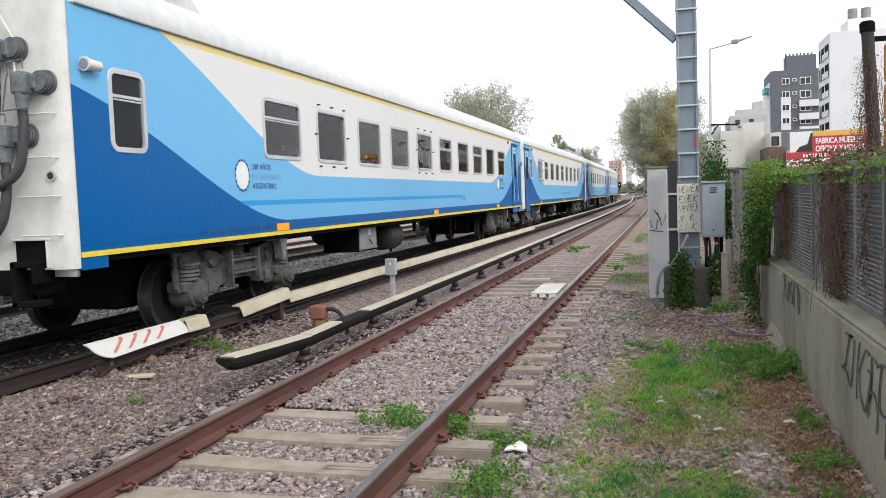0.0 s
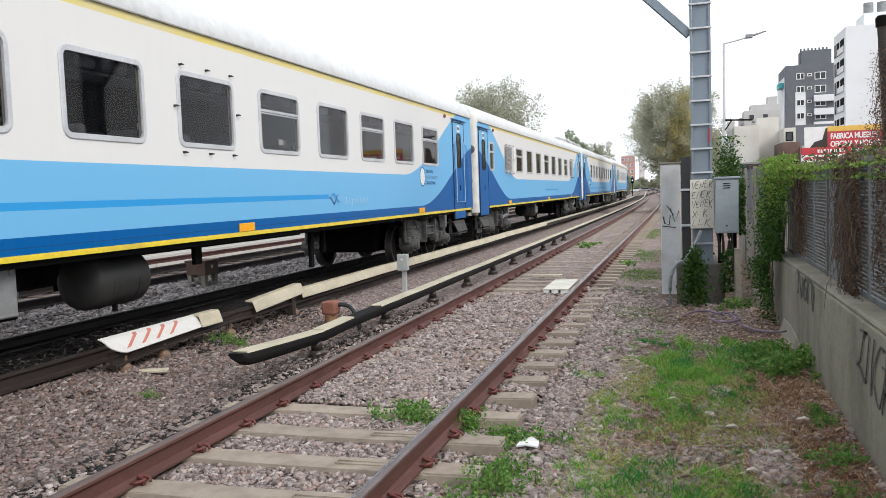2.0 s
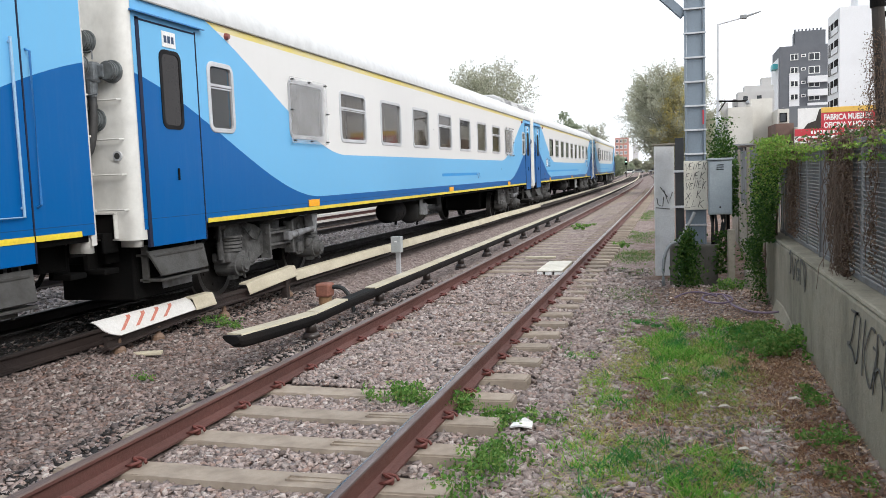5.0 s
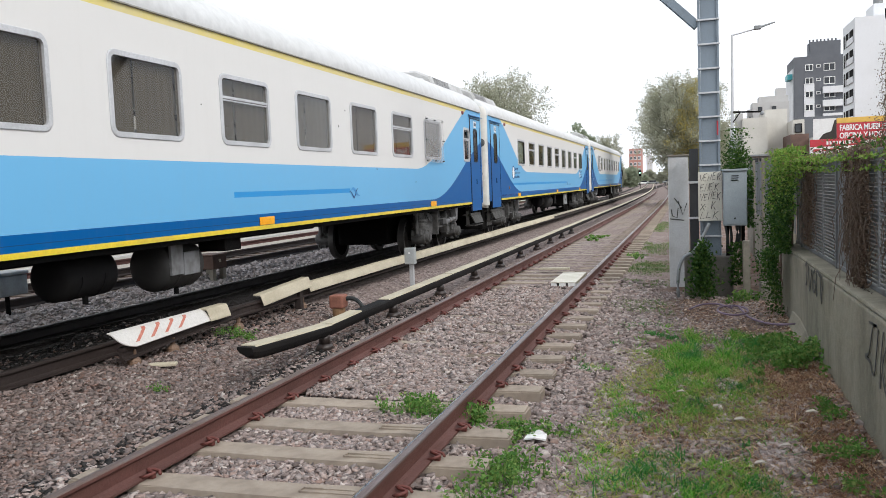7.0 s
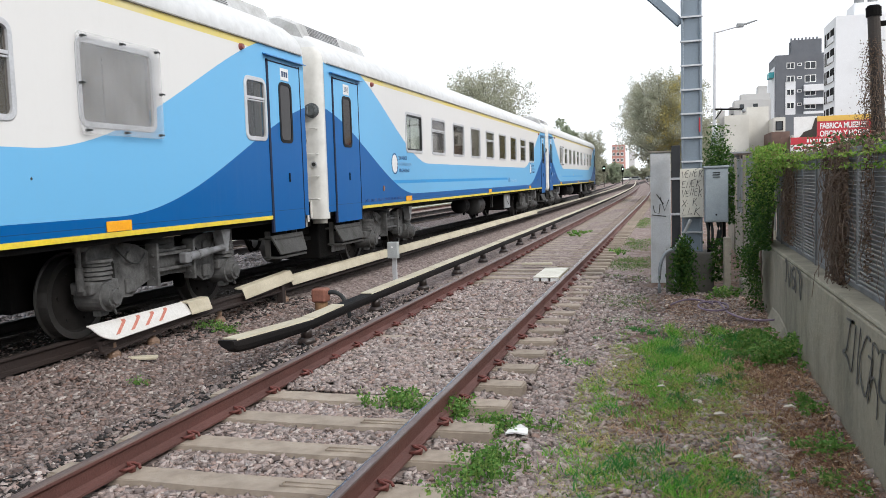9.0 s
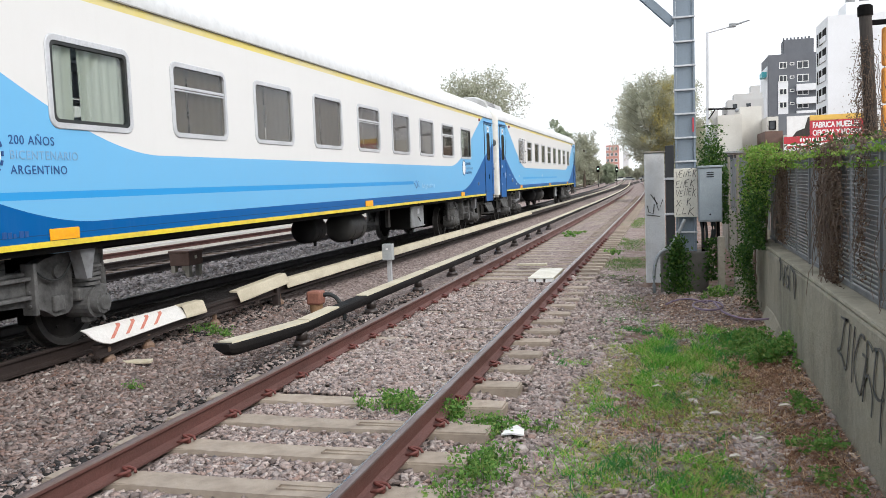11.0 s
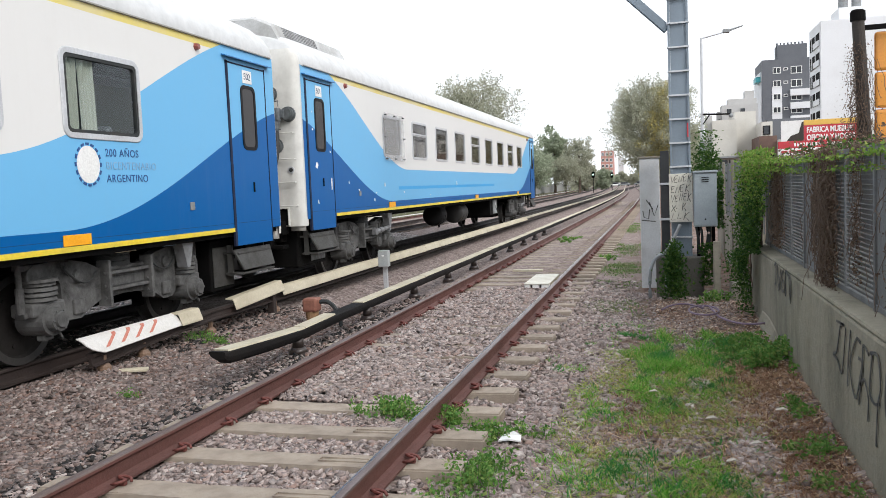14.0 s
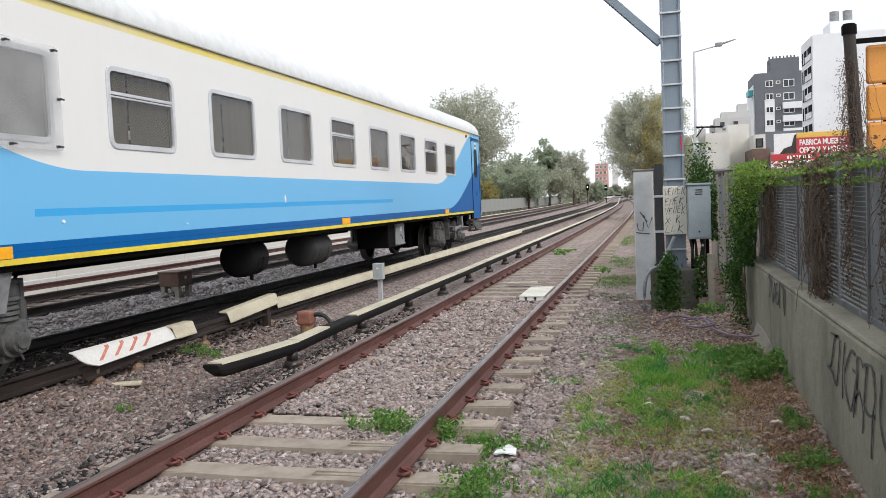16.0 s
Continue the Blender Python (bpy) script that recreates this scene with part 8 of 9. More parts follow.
def stone_patches():
    rng = np.random.default_rng(12)
    m = island_mat("verge_stone", [tuple(v * 1.15 for v in c) for c in STONE_COLS], 0.9, 0.4, 70)
    xs, ys, rs = [], [], []
    for cx, cy, rx, ry, n, r in ((0.60, 5.9, 0.16, 0.5, 380, 0.026), (0.30, 7.9, 0.10, 0.35, 120, 0.026), (-0.05, 7.9, 0.14, 0.2, 110, 0.024), (0.66, 4.9, 0.24, 0.75, 420, 0.022), (0.62, 6.1, 0.18, 0.4, 300, 0.022), (0.3, 7.3, 0.25, 0.3, 160, 0.02), (-0.75, 5.2, 0.3, 0.7, 420, 0.025), (0.25, 6.4, 0.2, 0.3, 90, 0.017), (0.75, 12.2, 0.4, 0.8, 500, 0.018), (-0.2, 11.2, 0.45, 0.7, 400, 0.018), (-0.65, 8.9, 0.25, 0.9, 350, 0.022)):
        a, q = rng.uniform(0, 2 * np.pi, n), np.sqrt(rng.uniform(0, 1, n)) * rng.uniform(0.6, 1.15, n)
        xs.append(cx + rx * q * np.cos(a)), ys.append(cy + ry * q * np.sin(a)), rs.append(r * rng.uniform(0.6, 1.35, n))
    x, y, r = (np.concatenate(v) for v in (xs, ys, rs))
    keep = x < 1.22
    stones("stone_patch", rng, x[keep], y[keep], r[keep], 0.35, m, "loose patches of broken stone on the verge")


stone_patches()


def blades(name, rng, x, y, z, h, w, material, label, category, lean=0.5):
    """Grass blades: bent strips, each its own island."""
    n = len(x)
    a = rng.uniform(0, 2 * np.pi, n)
    side = np.stack([np.cos(a), np.sin(a), np.zeros(n)], -1) * (w / 2)[:, None]
    b = rng.uniform(0, 2 * np.pi, n)
    ln = rng.uniform(0.1, lean, n) * h
    out = np.stack([np.cos(b) * ln, np.sin(b) * ln, np.zeros(n)], -1)
    p = np.stack([x, y, z], -1)
    up = np.stack([np.zeros(n), np.zeros(n), h], -1)
    v = np.stack([p - side, p + side, p + up * 0.55 + out * 0.35 + side * 0.8, p + up * 0.55 + out * 0.35 - side * 0.8, p + up * 0.95 + out + side * 0.12, p + up * 0.95 + out - side * 0.12], 1)
    f = np.array([[0, 1, 2, 3], [3, 2, 4, 5]])[None] + (np.arange(n) * 6)[:, None, None]
    return tagged(new(name, fast_mesh(name, v.reshape(-1, 3), f.reshape(-1, 4), material)), label, category, kind="stuff")


def leaves(rng, centre, size, n_dir=None, droop=0.3):
    """Leaf quads (pointed) at the given centres: verts and faces."""
    n = len(centre)
    m = rotations(rng, n)
    base = np.array([[-0.5, 0, 0], [0, 0.32, 0.05], [0.55, 0, -0.08], [0, -0.32, 0.05]])
    v = np.einsum("nij,kj->nki", m, base) * size[:, None, None] + centre[:, None, :]
    f = np.array([[0, 1, 2, 3]])[None] + (np.arange(n) * 4)[:, None, None]
    return v.reshape(-1, 3), f.reshape(-1, 4)


GRASS = island_mat("grass_blade", [(0.06, 0.22, 0.03), (0.17, 0.46, 0.06), (0.10, 0.33, 0.04), (0.30, 0.60, 0.11), (0.20, 0.48, 0.07), (0.44, 0.54, 0.16), (0.50, 0.40, 0.20)], 0.7, 0, 30, 0.42)
DEEP_GRASS = island_mat("deep_grass_blade", [(0.035, 0.17, 0.04), (0.09, 0.31, 0.08), (0.06, 0.24, 0.055), (0.15, 0.40, 0.11)], 0.7, 0, 30, 0.42)
DULL_GRASS = island_mat("dull_grass_blade", [(0.07, 0.15, 0.04), (0.13, 0.24, 0.07), (0.20, 0.28, 0.10), (0.26, 0.25, 0.13)], 0.75, 0, 30, 0.35)
DRY_GRASS = island_mat("dry_grass", [(0.36, 0.20, 0.125), (0.66, 0.47, 0.30), (0.30, 0.165, 0.10), (0.58, 0.40, 0.25), (0.78, 0.62, 0.43)], 0.85, 0, 30, 0.2)
LOW_GRASS = island_mat("yellowed_grass", [(0.24, 0.40, 0.06), (0.38, 0.50, 0.10), (0.50, 0.48, 0.16), (0.17, 0.35, 0.045), (0.60, 0.48, 0.25)], 0.75, 0, 30, 0.42)
RED_STRAW = island_mat("reddish_stalk", [(0.20, 0.09, 0.055), (0.29, 0.15, 0.09), (0.13, 0.058, 0.04), (0.40, 0.26, 0.155), (0.085, 0.042, 0.03)], 0.85, 0, 30, 0.2)
LITTER = island_mat("fallen_leaf", [(0.22, 0.125, 0.09), (0.52, 0.37, 0.275), (0.17, 0.095, 0.075), (0.72, 0.60, 0.49), (0.38, 0.225, 0.165)], 0.85, 0, 30, 0.2)
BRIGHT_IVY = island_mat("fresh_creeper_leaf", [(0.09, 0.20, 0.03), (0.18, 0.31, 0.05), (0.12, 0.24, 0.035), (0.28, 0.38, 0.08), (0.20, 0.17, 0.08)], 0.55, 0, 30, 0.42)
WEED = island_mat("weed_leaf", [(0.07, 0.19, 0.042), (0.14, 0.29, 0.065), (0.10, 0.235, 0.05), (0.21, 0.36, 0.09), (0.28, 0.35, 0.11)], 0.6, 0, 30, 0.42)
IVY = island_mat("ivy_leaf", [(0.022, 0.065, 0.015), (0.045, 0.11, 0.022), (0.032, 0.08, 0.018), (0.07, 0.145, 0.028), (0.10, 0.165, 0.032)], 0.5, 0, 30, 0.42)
# Tree greens paled and greyed: distance haze is put into the leaf colour.
HAZED_DULL_LEAF = island_mat("hazed_grey_green_leaf", [(0.38, 0.395, 0.30), (0.46, 0.465, 0.36), (0.40, 0.41, 0.315), (0.51, 0.51, 0.41)], 0.7, 0, 20, 0.5)
HAZED_GREEN_LEAF = island_mat("hazed_tree_leaf", [(0.34, 0.39, 0.28), (0.41, 0.46, 0.34), (0.37, 0.42, 0.30), (0.46, 0.49, 0.38)], 0.7, 0, 20, 0.5)
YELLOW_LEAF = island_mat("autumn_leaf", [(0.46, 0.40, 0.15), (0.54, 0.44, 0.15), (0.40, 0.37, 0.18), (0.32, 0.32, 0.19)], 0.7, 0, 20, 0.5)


def verge_plants():
    rng = np.random.default_rng(21)

    def patch(cx, cy, rx, ry, n):
        a, q = rng.uniform(0, 2 * np.pi, n), np.sqrt(rng.uniform(0, 1, n)) * rng.uniform(0.5, 1.15, n)
        return cx + rx * q * np.cos(a), cy + ry * q * np.sin(a)

    groups = [(0.06, 9.1, 0.42, 1.2, 5600, 0.15), (0.38, 8.6, 0.35, 0.9, 2000, 0.13), (-0.30, 5.4, 0.5, 0.6, 2000, 0.11), (0.25, 5.1, 0.35, 0.4, 1100, 0.09), (-0.25, 9.8, 0.6, 1.2, 2200, 0.08), (0.62, 10.0, 0.3, 0.8, 1500, 0.11),
              (-0.73, 12.7, 0.5, 1.0, 2000, 0.08), (-0.9, 18.4, 0.55, 1.8, 2200, 0.09), (-0.85, 15.6, 0.5, 0.9, 900, 0.08), (-1.0, 24, 0.6, 3.0, 1800, 0.10), (-1.05, 8.5, 0.22, 0.4, 700, 0.07), (-0.1, 7.2, 0.6, 0.8, 3200, 0.09), (0.25, 7.7, 0.3, 0.5, 900, 0.09), (-0.45, 6.6, 0.4, 0.6, 800, 0.08),
              (-0.2, 8.0, 0.5, 0.5, 1200, 0.09), (-1.0, 34, 0.6, 5.0, 1600, 0.12), (0.55, 6.3, 0.3, 0.5, 350, 0.08), (-0.6, 11.0, 0.4, 0.7, 600, 0.06), (-0.1, 4.2, 0.7, 0.7, 1900, 0.11), (0.35, 5.6, 0.4, 0.6, 1300, 0.08)]
    xs, ys, hs = [], [], []
    for cx, cy, rx, ry, n, h in groups:
        # tufts inside the patch
        tx, ty = patch(cx, cy, rx, ry, max(6, n // 60))
        k = rng.integers(0, len(tx), n)
        sp = 0.045 + 0.09 * (cy > 10.5)
        xs.append(tx[k] + rng.normal(0, sp, n)), ys.append(ty[k] + rng.normal(0, sp, n)), hs.append(h * rng.uniform(0.25, 0.95, n))
    x, y, h = (np.concatenate(a) for a in (xs, ys, hs))
    f = np.array([noise.noise((a * 3.1, b * 1.9, 15)) for a, b in zip(x, y)])
    keep = (x < 1.24) & (np.abs(x - NEAR - HALF) > 0.1) & ((f + 0.16 * rng.normal(size=len(x)) > -0.10) | (y > 12))
    x, y, h = x[keep], y[keep], h[keep]
    f = np.array([noise.noise((a * 2.3, b * 1.6, 31)) for a, b in zip(x, y)]) + 0.08 * rng.normal(size=len(x))
    w = rng.uniform(0.005, 0.014, len(x)) * np.where(y > 12, 1.3, 1.0)
    far_off = y > 11.5
    for sel, m, words in ((~far_off & (f > -0.08), GRASS, "bright green grass tufts on the verge"), (~far_off & (f <= -0.08), DEEP_GRASS, "deep green grass tufts on the verge"), (far_off, DULL_GRASS, "thin dull grass between the stones beside the track")):
        blades("grass", rng, x[sel], y[sel], heights(x[sel], y[sel]) - 0.01, h[sel] * np.where(y[sel] > 11.5, 0.75, 1.0), w[sel], m, words, "grass", 1.7)
    n = 34000
    x, y = rng.uniform(-0.85, 0.8, n), rng.uniform(3.7, 9.4, n)
    f = np.array([noise.noise((a * 1.6, b * 1.1, 12)) for a, b in zip(x, y)])
    keep = f + 0.14 * rng.normal(size=n) > -0.02 + 0.6 * np.clip(x - 0.35, 0, 1)
    x, y = x[keep], y[keep]
    blades("low_grass", rng, x, y, heights(x, y) - 0.004, rng.uniform(0.015, 0.06, len(x)), rng.uniform(0.004, 0.010, len(x)), LOW_GRASS, "short yellow-green grass thinly covering the soil", "grass", 3.0)
    n = 36000
    x, y = np.concatenate([rng.uniform(0.35, 1.25, n // 2), rng.uniform(-0.75, 1.1, n // 2)]), np.concatenate([rng.uniform(4.0, 9.0, n // 2), rng.uniform(4.0, 9.5, n // 2)])
    f = np.array([noise.noise((a * 1.3, b * 0.9, 5)) for a, b in zip(x, y)])
    keep = f + 0.25 * (x > 0.55) + 0.22 * rng.normal(size=n) > 0.10
    x, y = x[keep], y[keep]
    n = len(x)
    blades("dry_grass", rng, x, y, heights(x, y) - 0.002, rng.uniform(0.012, 0.045, n), rng.uniform(0.003, 0.008, n), DRY_GRASS, "flattened brown straw and dry grass", "dry grass", 5.0)

    n = 22000
    x, y = rng.uniform(-0.5, 1.25, n), rng.uniform(4.0, 13.6, n)
    f = np.array([noise.noise((a * 1.4, b * 1.1, 9)) for a, b in zip(x, y)])
    keep = (y > 10.3) & (x > -0.1) | (x > 0.5) & (rng.uniform(size=n) < 0.35) | (f > 0.12) & (rng.uniform(size=n) < 0.5)
    c = np.stack([x, y, heights(x, y) + rng.uniform(0.0, 0.03, n)], -1)[keep]
    v, f = leaves(rng, c, rng.uniform(0.02, 0.062, len(c)) * rng.uniform(0.7, 1.2, len(c)))
    v[:, 2] = np.repeat(c[:, 2], 4) + 0.45 * (v[:, 2] - np.repeat(c[:, 2], 4))
    tagged(new("leaf_litter", fast_mesh("leaf_litter", v, f, LITTER)), "brown fallen leaves and twigs along the wall", "leaf litter", kind="stuff")

    n = 2600
    x, y = rng.uniform(-0.7, 1.22, n), rng.uniform(4.0, 9.6, n)
    keep = rng.uniform(size=n) < np.where(x > 0.5, 0.9, 0.55)
    x, y = x[keep], y[keep]
    n = len(x)
    blades("straw", rng, x, y, heights(x, y) + 0.004, rng.uniform(0.02, 0.05, n), rng.uniform(0.005, 0.010, n), DRY_GRASS, "long loose straw stalks lying on the verge", "straw", 9.0)
    n = 7500
    x, y = np.concatenate([rng.normal(0.92, 0.22, 6500), rng.uniform(-0.5, 0.5, 1000)]), np.concatenate([rng.uniform(3.9, 8.9, 6500), rng.normal(6.9, 0.5, 1000)])
    keep = x < 1.25
    x, y = x[keep], y[keep]
    n = len(x)
    blades("dead_stalks", rng, x, y, heights(x, y) + 0.004, rng.uniform(0.02, 0.06, n), rng.uniform(0.004, 0.009, n), RED_STRAW, "reddish dead stalks matted against the wall", "dry grass", 4.0)
    for cx, cy, ang, ln in ((0.15, 5.55, 0.25, 0.42), (-0.25, 7.6, -0.1, 0.35), (0.8, 6.4, 1.1, 0.4), (0.95, 8.1, 0.6, 0.3)):
        bm = bmesh.new()
        z = ground_height(cx, cy) + 0.02
        tube(bm, [(cx + ln * (t - 0.5) * np.cos(ang), cy + ln * (t - 0.5) * np.sin(ang) + 0.02 * np.sin(t * 7), z + 0.008 * np.sin(t * 9)) for t in np.linspace(0, 1, 7)], 0.008, 6)
        solo("twig", bm, TWIG, "dry brown twig lying in the grass", "twig", "twigs on the verge")

    def weed(cx, cy, rx, ry, hh, n, words, seed, size=0.035, mt=WEED):
        q = np.random.default_rng(seed)
        stems = max(8, n // 22)
        sx, sy = cx + rx * q.normal(0, 0.5, stems).clip(-1.1, 1.1), cy + ry * q.normal(0, 0.5, stems).clip(-1.1, 1.1)
        k = q.integers(0, stems, n)
        top = hh * q.uniform(0.4, 1.0, stems)
        t = q.uniform(0.15, 1, n)
        gz = heights(sx, sy)
        c = np.stack([sx[k] + q.normal(0, 0.03, n) * (0.4 + t), sy[k] + q.normal(0, 0.03, n) * (0.4 + t), gz[k] + top[k] * t], -1)
        v, f = leaves(q, c, size * q.uniform(0.5, 1.2, n))
        w = thing("weed", words, "weed", "weeds between the stones")
        o = new("foliage", fast_mesh("foliage", v, f, mt))
        o.parent = w
        o["kind"] = "stuff"
        bm = bmesh.new()
        for a, b, z, tp in zip(sx, sy, gz, top):
            rod(bm, (a, b, z - 0.02), (a + 0.01, b, z + tp), 0.0025, 0.0015, 4)
        part("stem_tangle", bm, WEED, w)["kind"] = "stuff"

    weed(-2.20, 6.35, 0.32, 0.22, 0.17, 900, "low green weed growing over a sleeper", 1)
    weed(-1.72, 6.2, 0.25, 0.18, 0.15, 800, "low green weed against the rail", 2)
    weed(-1.25, 6.05, 0.35, 0.25, 0.12, 900, "spreading green weed among ballast stones", 3)
    weed(-1.18, 5.1, 0.22, 0.35, 0.17, 1100, "leafy green weed at the sleeper ends", 4)
    weed(-1.25, 4.5, 0.25, 0.3, 0.15, 700, "leafy green weed beside the ballast edge", 5)
    weed(-5.55, 9.05, 0.24, 0.16, 0.13, 650, "green weed under the conductor rail", 6, 0.03)
    weed(-5.03, 6.75, 0.10, 0.08, 0.10, 160, "tiny green weed on bare ballast", 7, 0.025)
    weed(0.98, 9.1, 0.34, 0.75, 0.24, 2100, "bushy green weed at the wall's foot", 8, 0.05)
    weed(0.85, 9.9, 0.25, 0.3, 0.16, 500, "low weed at the wall's foot", 9, 0.04)
    weed(1.08, 7.2, 0.16, 0.3, 0.12, 350, "sparse weed in dry straw", 10)
    weed(1.0, 6.2, 0.2, 0.35, 0.10, 420, "sparse weed in dry straw", 12)
    weed(0.95, 5.4, 0.2, 0.2, 0.10, 300, "sparse weed in dry straw", 13)
    weed(0.75, 13.3, 0.2, 0.2, 0.22, 350, "yellow-green weed beside the cabinet", 14, 0.05)
    weed(-1.35, 20.5, 0.2, 0.4, 0.15, 250, "weed at the rail", 15, 0.06)
    weed(-3.0, 27.0, 0.4, 1.4, 0.15, 350, "green weeds between the rails", 16, 0.08)


verge_plants()


def creepers():
    rng = np.random.default_rng(31)

    def mass(name, words, c, size, mt, wood=()):
        t = thing(name, words, "creeper", "creepers on the fence")
        v, f = leaves(rng, c, size)
        o = new("foliage", fast_mesh("foliage", v, f, mt))
        o.parent, o["kind"] = t, "stuff"
        if wood:
            bm = bmesh.new()
            for pts, r in wood:
                tube(bm, pts, r, 5)
            part("stem_tangle", bm, TWIG, t)["kind"] = "stuff"

    def hang(y, z0, z1, x=1.40, wob=0.05, k=12):
        p, out = [x, y], []
        for i in range(k):
            p[0] = min(1.425, p[0] + 0.02 * rng.normal())
            p[1] += wob * rng.normal()
            out.append((p[0], p[1], z0 + (z1 - z0) * i / (k - 1)))
        return out

    # thick ivy over the wall's end
    n = 19000
    y = rng.normal(12.1, 0.6, n).clip(10.6, 13.4)
    z = rng.uniform(-0.25, 2.0, n)
    low = (z < 0.6)
    x = np.where(low, 1.22, 1.36) - np.abs(rng.normal(0, 0.11, n)) - 0.10 * np.sin((z + 0.3) * 1.4)
    keep = ~(low & (y < 11.6)) & ~((y < 11.2) & (z < 1.15))
    keep &= (z > 0.9) | (np.abs(y - 12.0) < 0.28 + 0.42 * (z + 0.2)) & (rng.uniform(size=n) < 0.25 + 0.9 * np.clip(z + 0.1, 0, 1))
    # Yellow-green leaves on top; below, shading is put into darker leaf colours.
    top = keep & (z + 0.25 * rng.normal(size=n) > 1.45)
    mass("ivy", "lighter yellow-green ivy spilling over the fence end", np.stack([x, y, z], -1)[top], 0.046 * rng.uniform(0.5, 1.25, top.sum()), BRIGHT_IVY)
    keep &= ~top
    mass("ivy", "dense ivy over the wall's end, shade put into its dark green", np.stack([x, y, z], -1)[keep], 0.043 * rng.uniform(0.5, 1.25, keep.sum()), IVY, [(hang(12.0 + 0.12 * k, 1.95, -0.25, 1.30), 0.012) for k in range(8)])
    # along the fence top
    n = 15000
    y = np.concatenate([rng.uniform(3.0, 13.4, 8000), rng.normal(11.6, 0.7, 7000).clip(9.8, 13.4)])
    bump_y = np.array([0.5 + 0.5 * noise.noise((b * 0.8, 2, 0)) for b in y])
    z = 1.755 + np.abs(rng.normal(0, 0.036, n)) * (0.4 + bump_y) + 0.04 * (y > 10) - 0.10 * (rng.uniform(size=n) < 0.3)
    x = 1.42 + rng.normal(0.06, 0.12, n)
    keep = rng.uniform(size=n) < np.where(y > 9.6, 1.0, 0.30 + 0.6 * bump_y)
    c = np.stack([x, y, z], -1)[keep]
    mass("ivy", "bright green creeper trailing along the fence top", c, 0.034 * rng.uniform(0.5, 1.2, len(c)), BRIGHT_IVY)
    n = 900
    y = rng.uniform(3.0, 10.0, n)
    c = np.stack([1.44 + rng.normal(0.03, 0.09, n), y, 1.83 + np.abs(rng.normal(0, 0.07, n))], -1)
    mass("dead_creeper", "tangled dry creeper along the fence top", c, 0.03 * rng.uniform(0.4, 1.2, n), TWIG_LEAF,
         [([(1.42 + 0.05 * rng.normal(), yy + 0.12 * i + 0.03 * rng.normal(), 1.83 + 0.05 * rng.normal() + 0.05 * np.sin(i)) for i in range(8)], 0.0025) for yy in np.arange(3.0, 11.5, 0.5)])
    # dead vines on the sheets
    for yc, spread, count, zlow in ((7.75, 0.30, 90, 0.58), (8.35, 0.12, 16, 0.9), (10.9, 0.35, 50, 0.75), (6.65, 0.1, 10, 0.8), (5.4, 0.3, 30, 0.75)):
        wood = []
        for k in range(count):
            yy = yc + spread * rng.normal() * 0.6
            wood.append((hang(yy, 1.85, zlow + 0.25 * abs(rng.normal()), 1.415, 0.035, 14), rng.uniform(0.0015, 0.004)))
        n = count * 45
        c = np.stack([1.41 - np.abs(rng.normal(0, 0.02, n)), yc + spread * 0.65 * rng.normal(size=n), rng.uniform(zlow, 1.85, n)], -1)
        mass("dead_creeper", "matted brown dead vines hanging on the fence", c, 0.03 * rng.uniform(0.4, 1.2, n), TWIG_LEAF, wood)
    # mast foot
    n = 2100
    t = rng.uniform(0, 1, n) ** 0.8
    c = np.stack([0.17 + rng.normal(0, 0.06 + 0.07 * (1 - t), n), 13.72 - np.abs(rng.normal(0, 0.08, n)) - 0.2 * (1 - t), -0.25 + 0.95 * t * rng.uniform(0.6, 1, n)], -1)
    mass("ivy", "bright green ivy climbing the mast foot", c, 0.06 * rng.uniform(0.5, 1.25, n), IVY)
    n = 500
    c = np.stack([0.70 + rng.normal(0, 0.06, n), 13.85 + rng.normal(0, 0.06, n), rng.uniform(-0.1, 0.6, n)], -1)
    mass("ivy", "ivy tendrils under the cabinet", c, 0.06 * rng.uniform(0.5, 1.2, n), IVY)
    n = 500
    c = np.stack([0.93 + rng.normal(0, 0.04, n), 14.25 + rng.normal(0, 0.1, n), rng.uniform(0.8, 1.75, n)], -1)
    mass("ivy", "ivy beside the cabinet", c, 0.07 * rng.uniform(0.5, 1.2, n), IVY)
    # shrub behind
    n = 1700
    c = np.stack([0.88 + rng.normal(0, 0.12, n), 16.8 + rng.normal(0, 0.2, n), 1.7 + np.abs(rng.normal(0, 0.36, n)).clip(0, 0.85)], -1)
    mass("shrub", "dark green shrub behind the cabinet", c, 0.06 * rng.uniform(0.5, 1.2, n), IVY, [([(0.95, 16.8, -0.4), (0.95, 16.8, 1.8)], 0.03)])
    # dead creeper on the old pole
    wood = []
    for k in range(60):
        a = rng.uniform(0, 2 * np.pi)
        r0 = 0.11 + 0.10 * abs(rng.normal())
        zt = rng.uniform(2.1, 3.5)
        wood.append(([(2.86 + r0 * (0.6 + 0.07 * i) * np.cos(a) + 0.02 * rng.normal(), 13.2 + r0 * (0.6 + 0.06 * i) * np.sin(a), zt - 0.13 * i) for i in range(7)], 0.0035))
    n = 3400
    zz = 1.9 + 1.6 * rng.uniform(0, 1, n) ** 1.6
    c = np.stack([2.80 + rng.normal(0, 0.075, n) + 0.06 * (3.6 - zz) * rng.normal(size=n), 13.15 + rng.normal(0, 0.1, n), zz], -1)
    mass("dead_creeper", "dry creeper clinging to the old pole", c, 0.03 * rng.uniform(0.4, 1.2, n), TWIG_LEAF, wood)
    n = 900
    c = np.stack([2.75 + rng.normal(0, 0.35, n), 13.0 + rng.normal(0, 0.3, n), 1.9 + np.abs(rng.normal(0, 0.10, n))], -1)
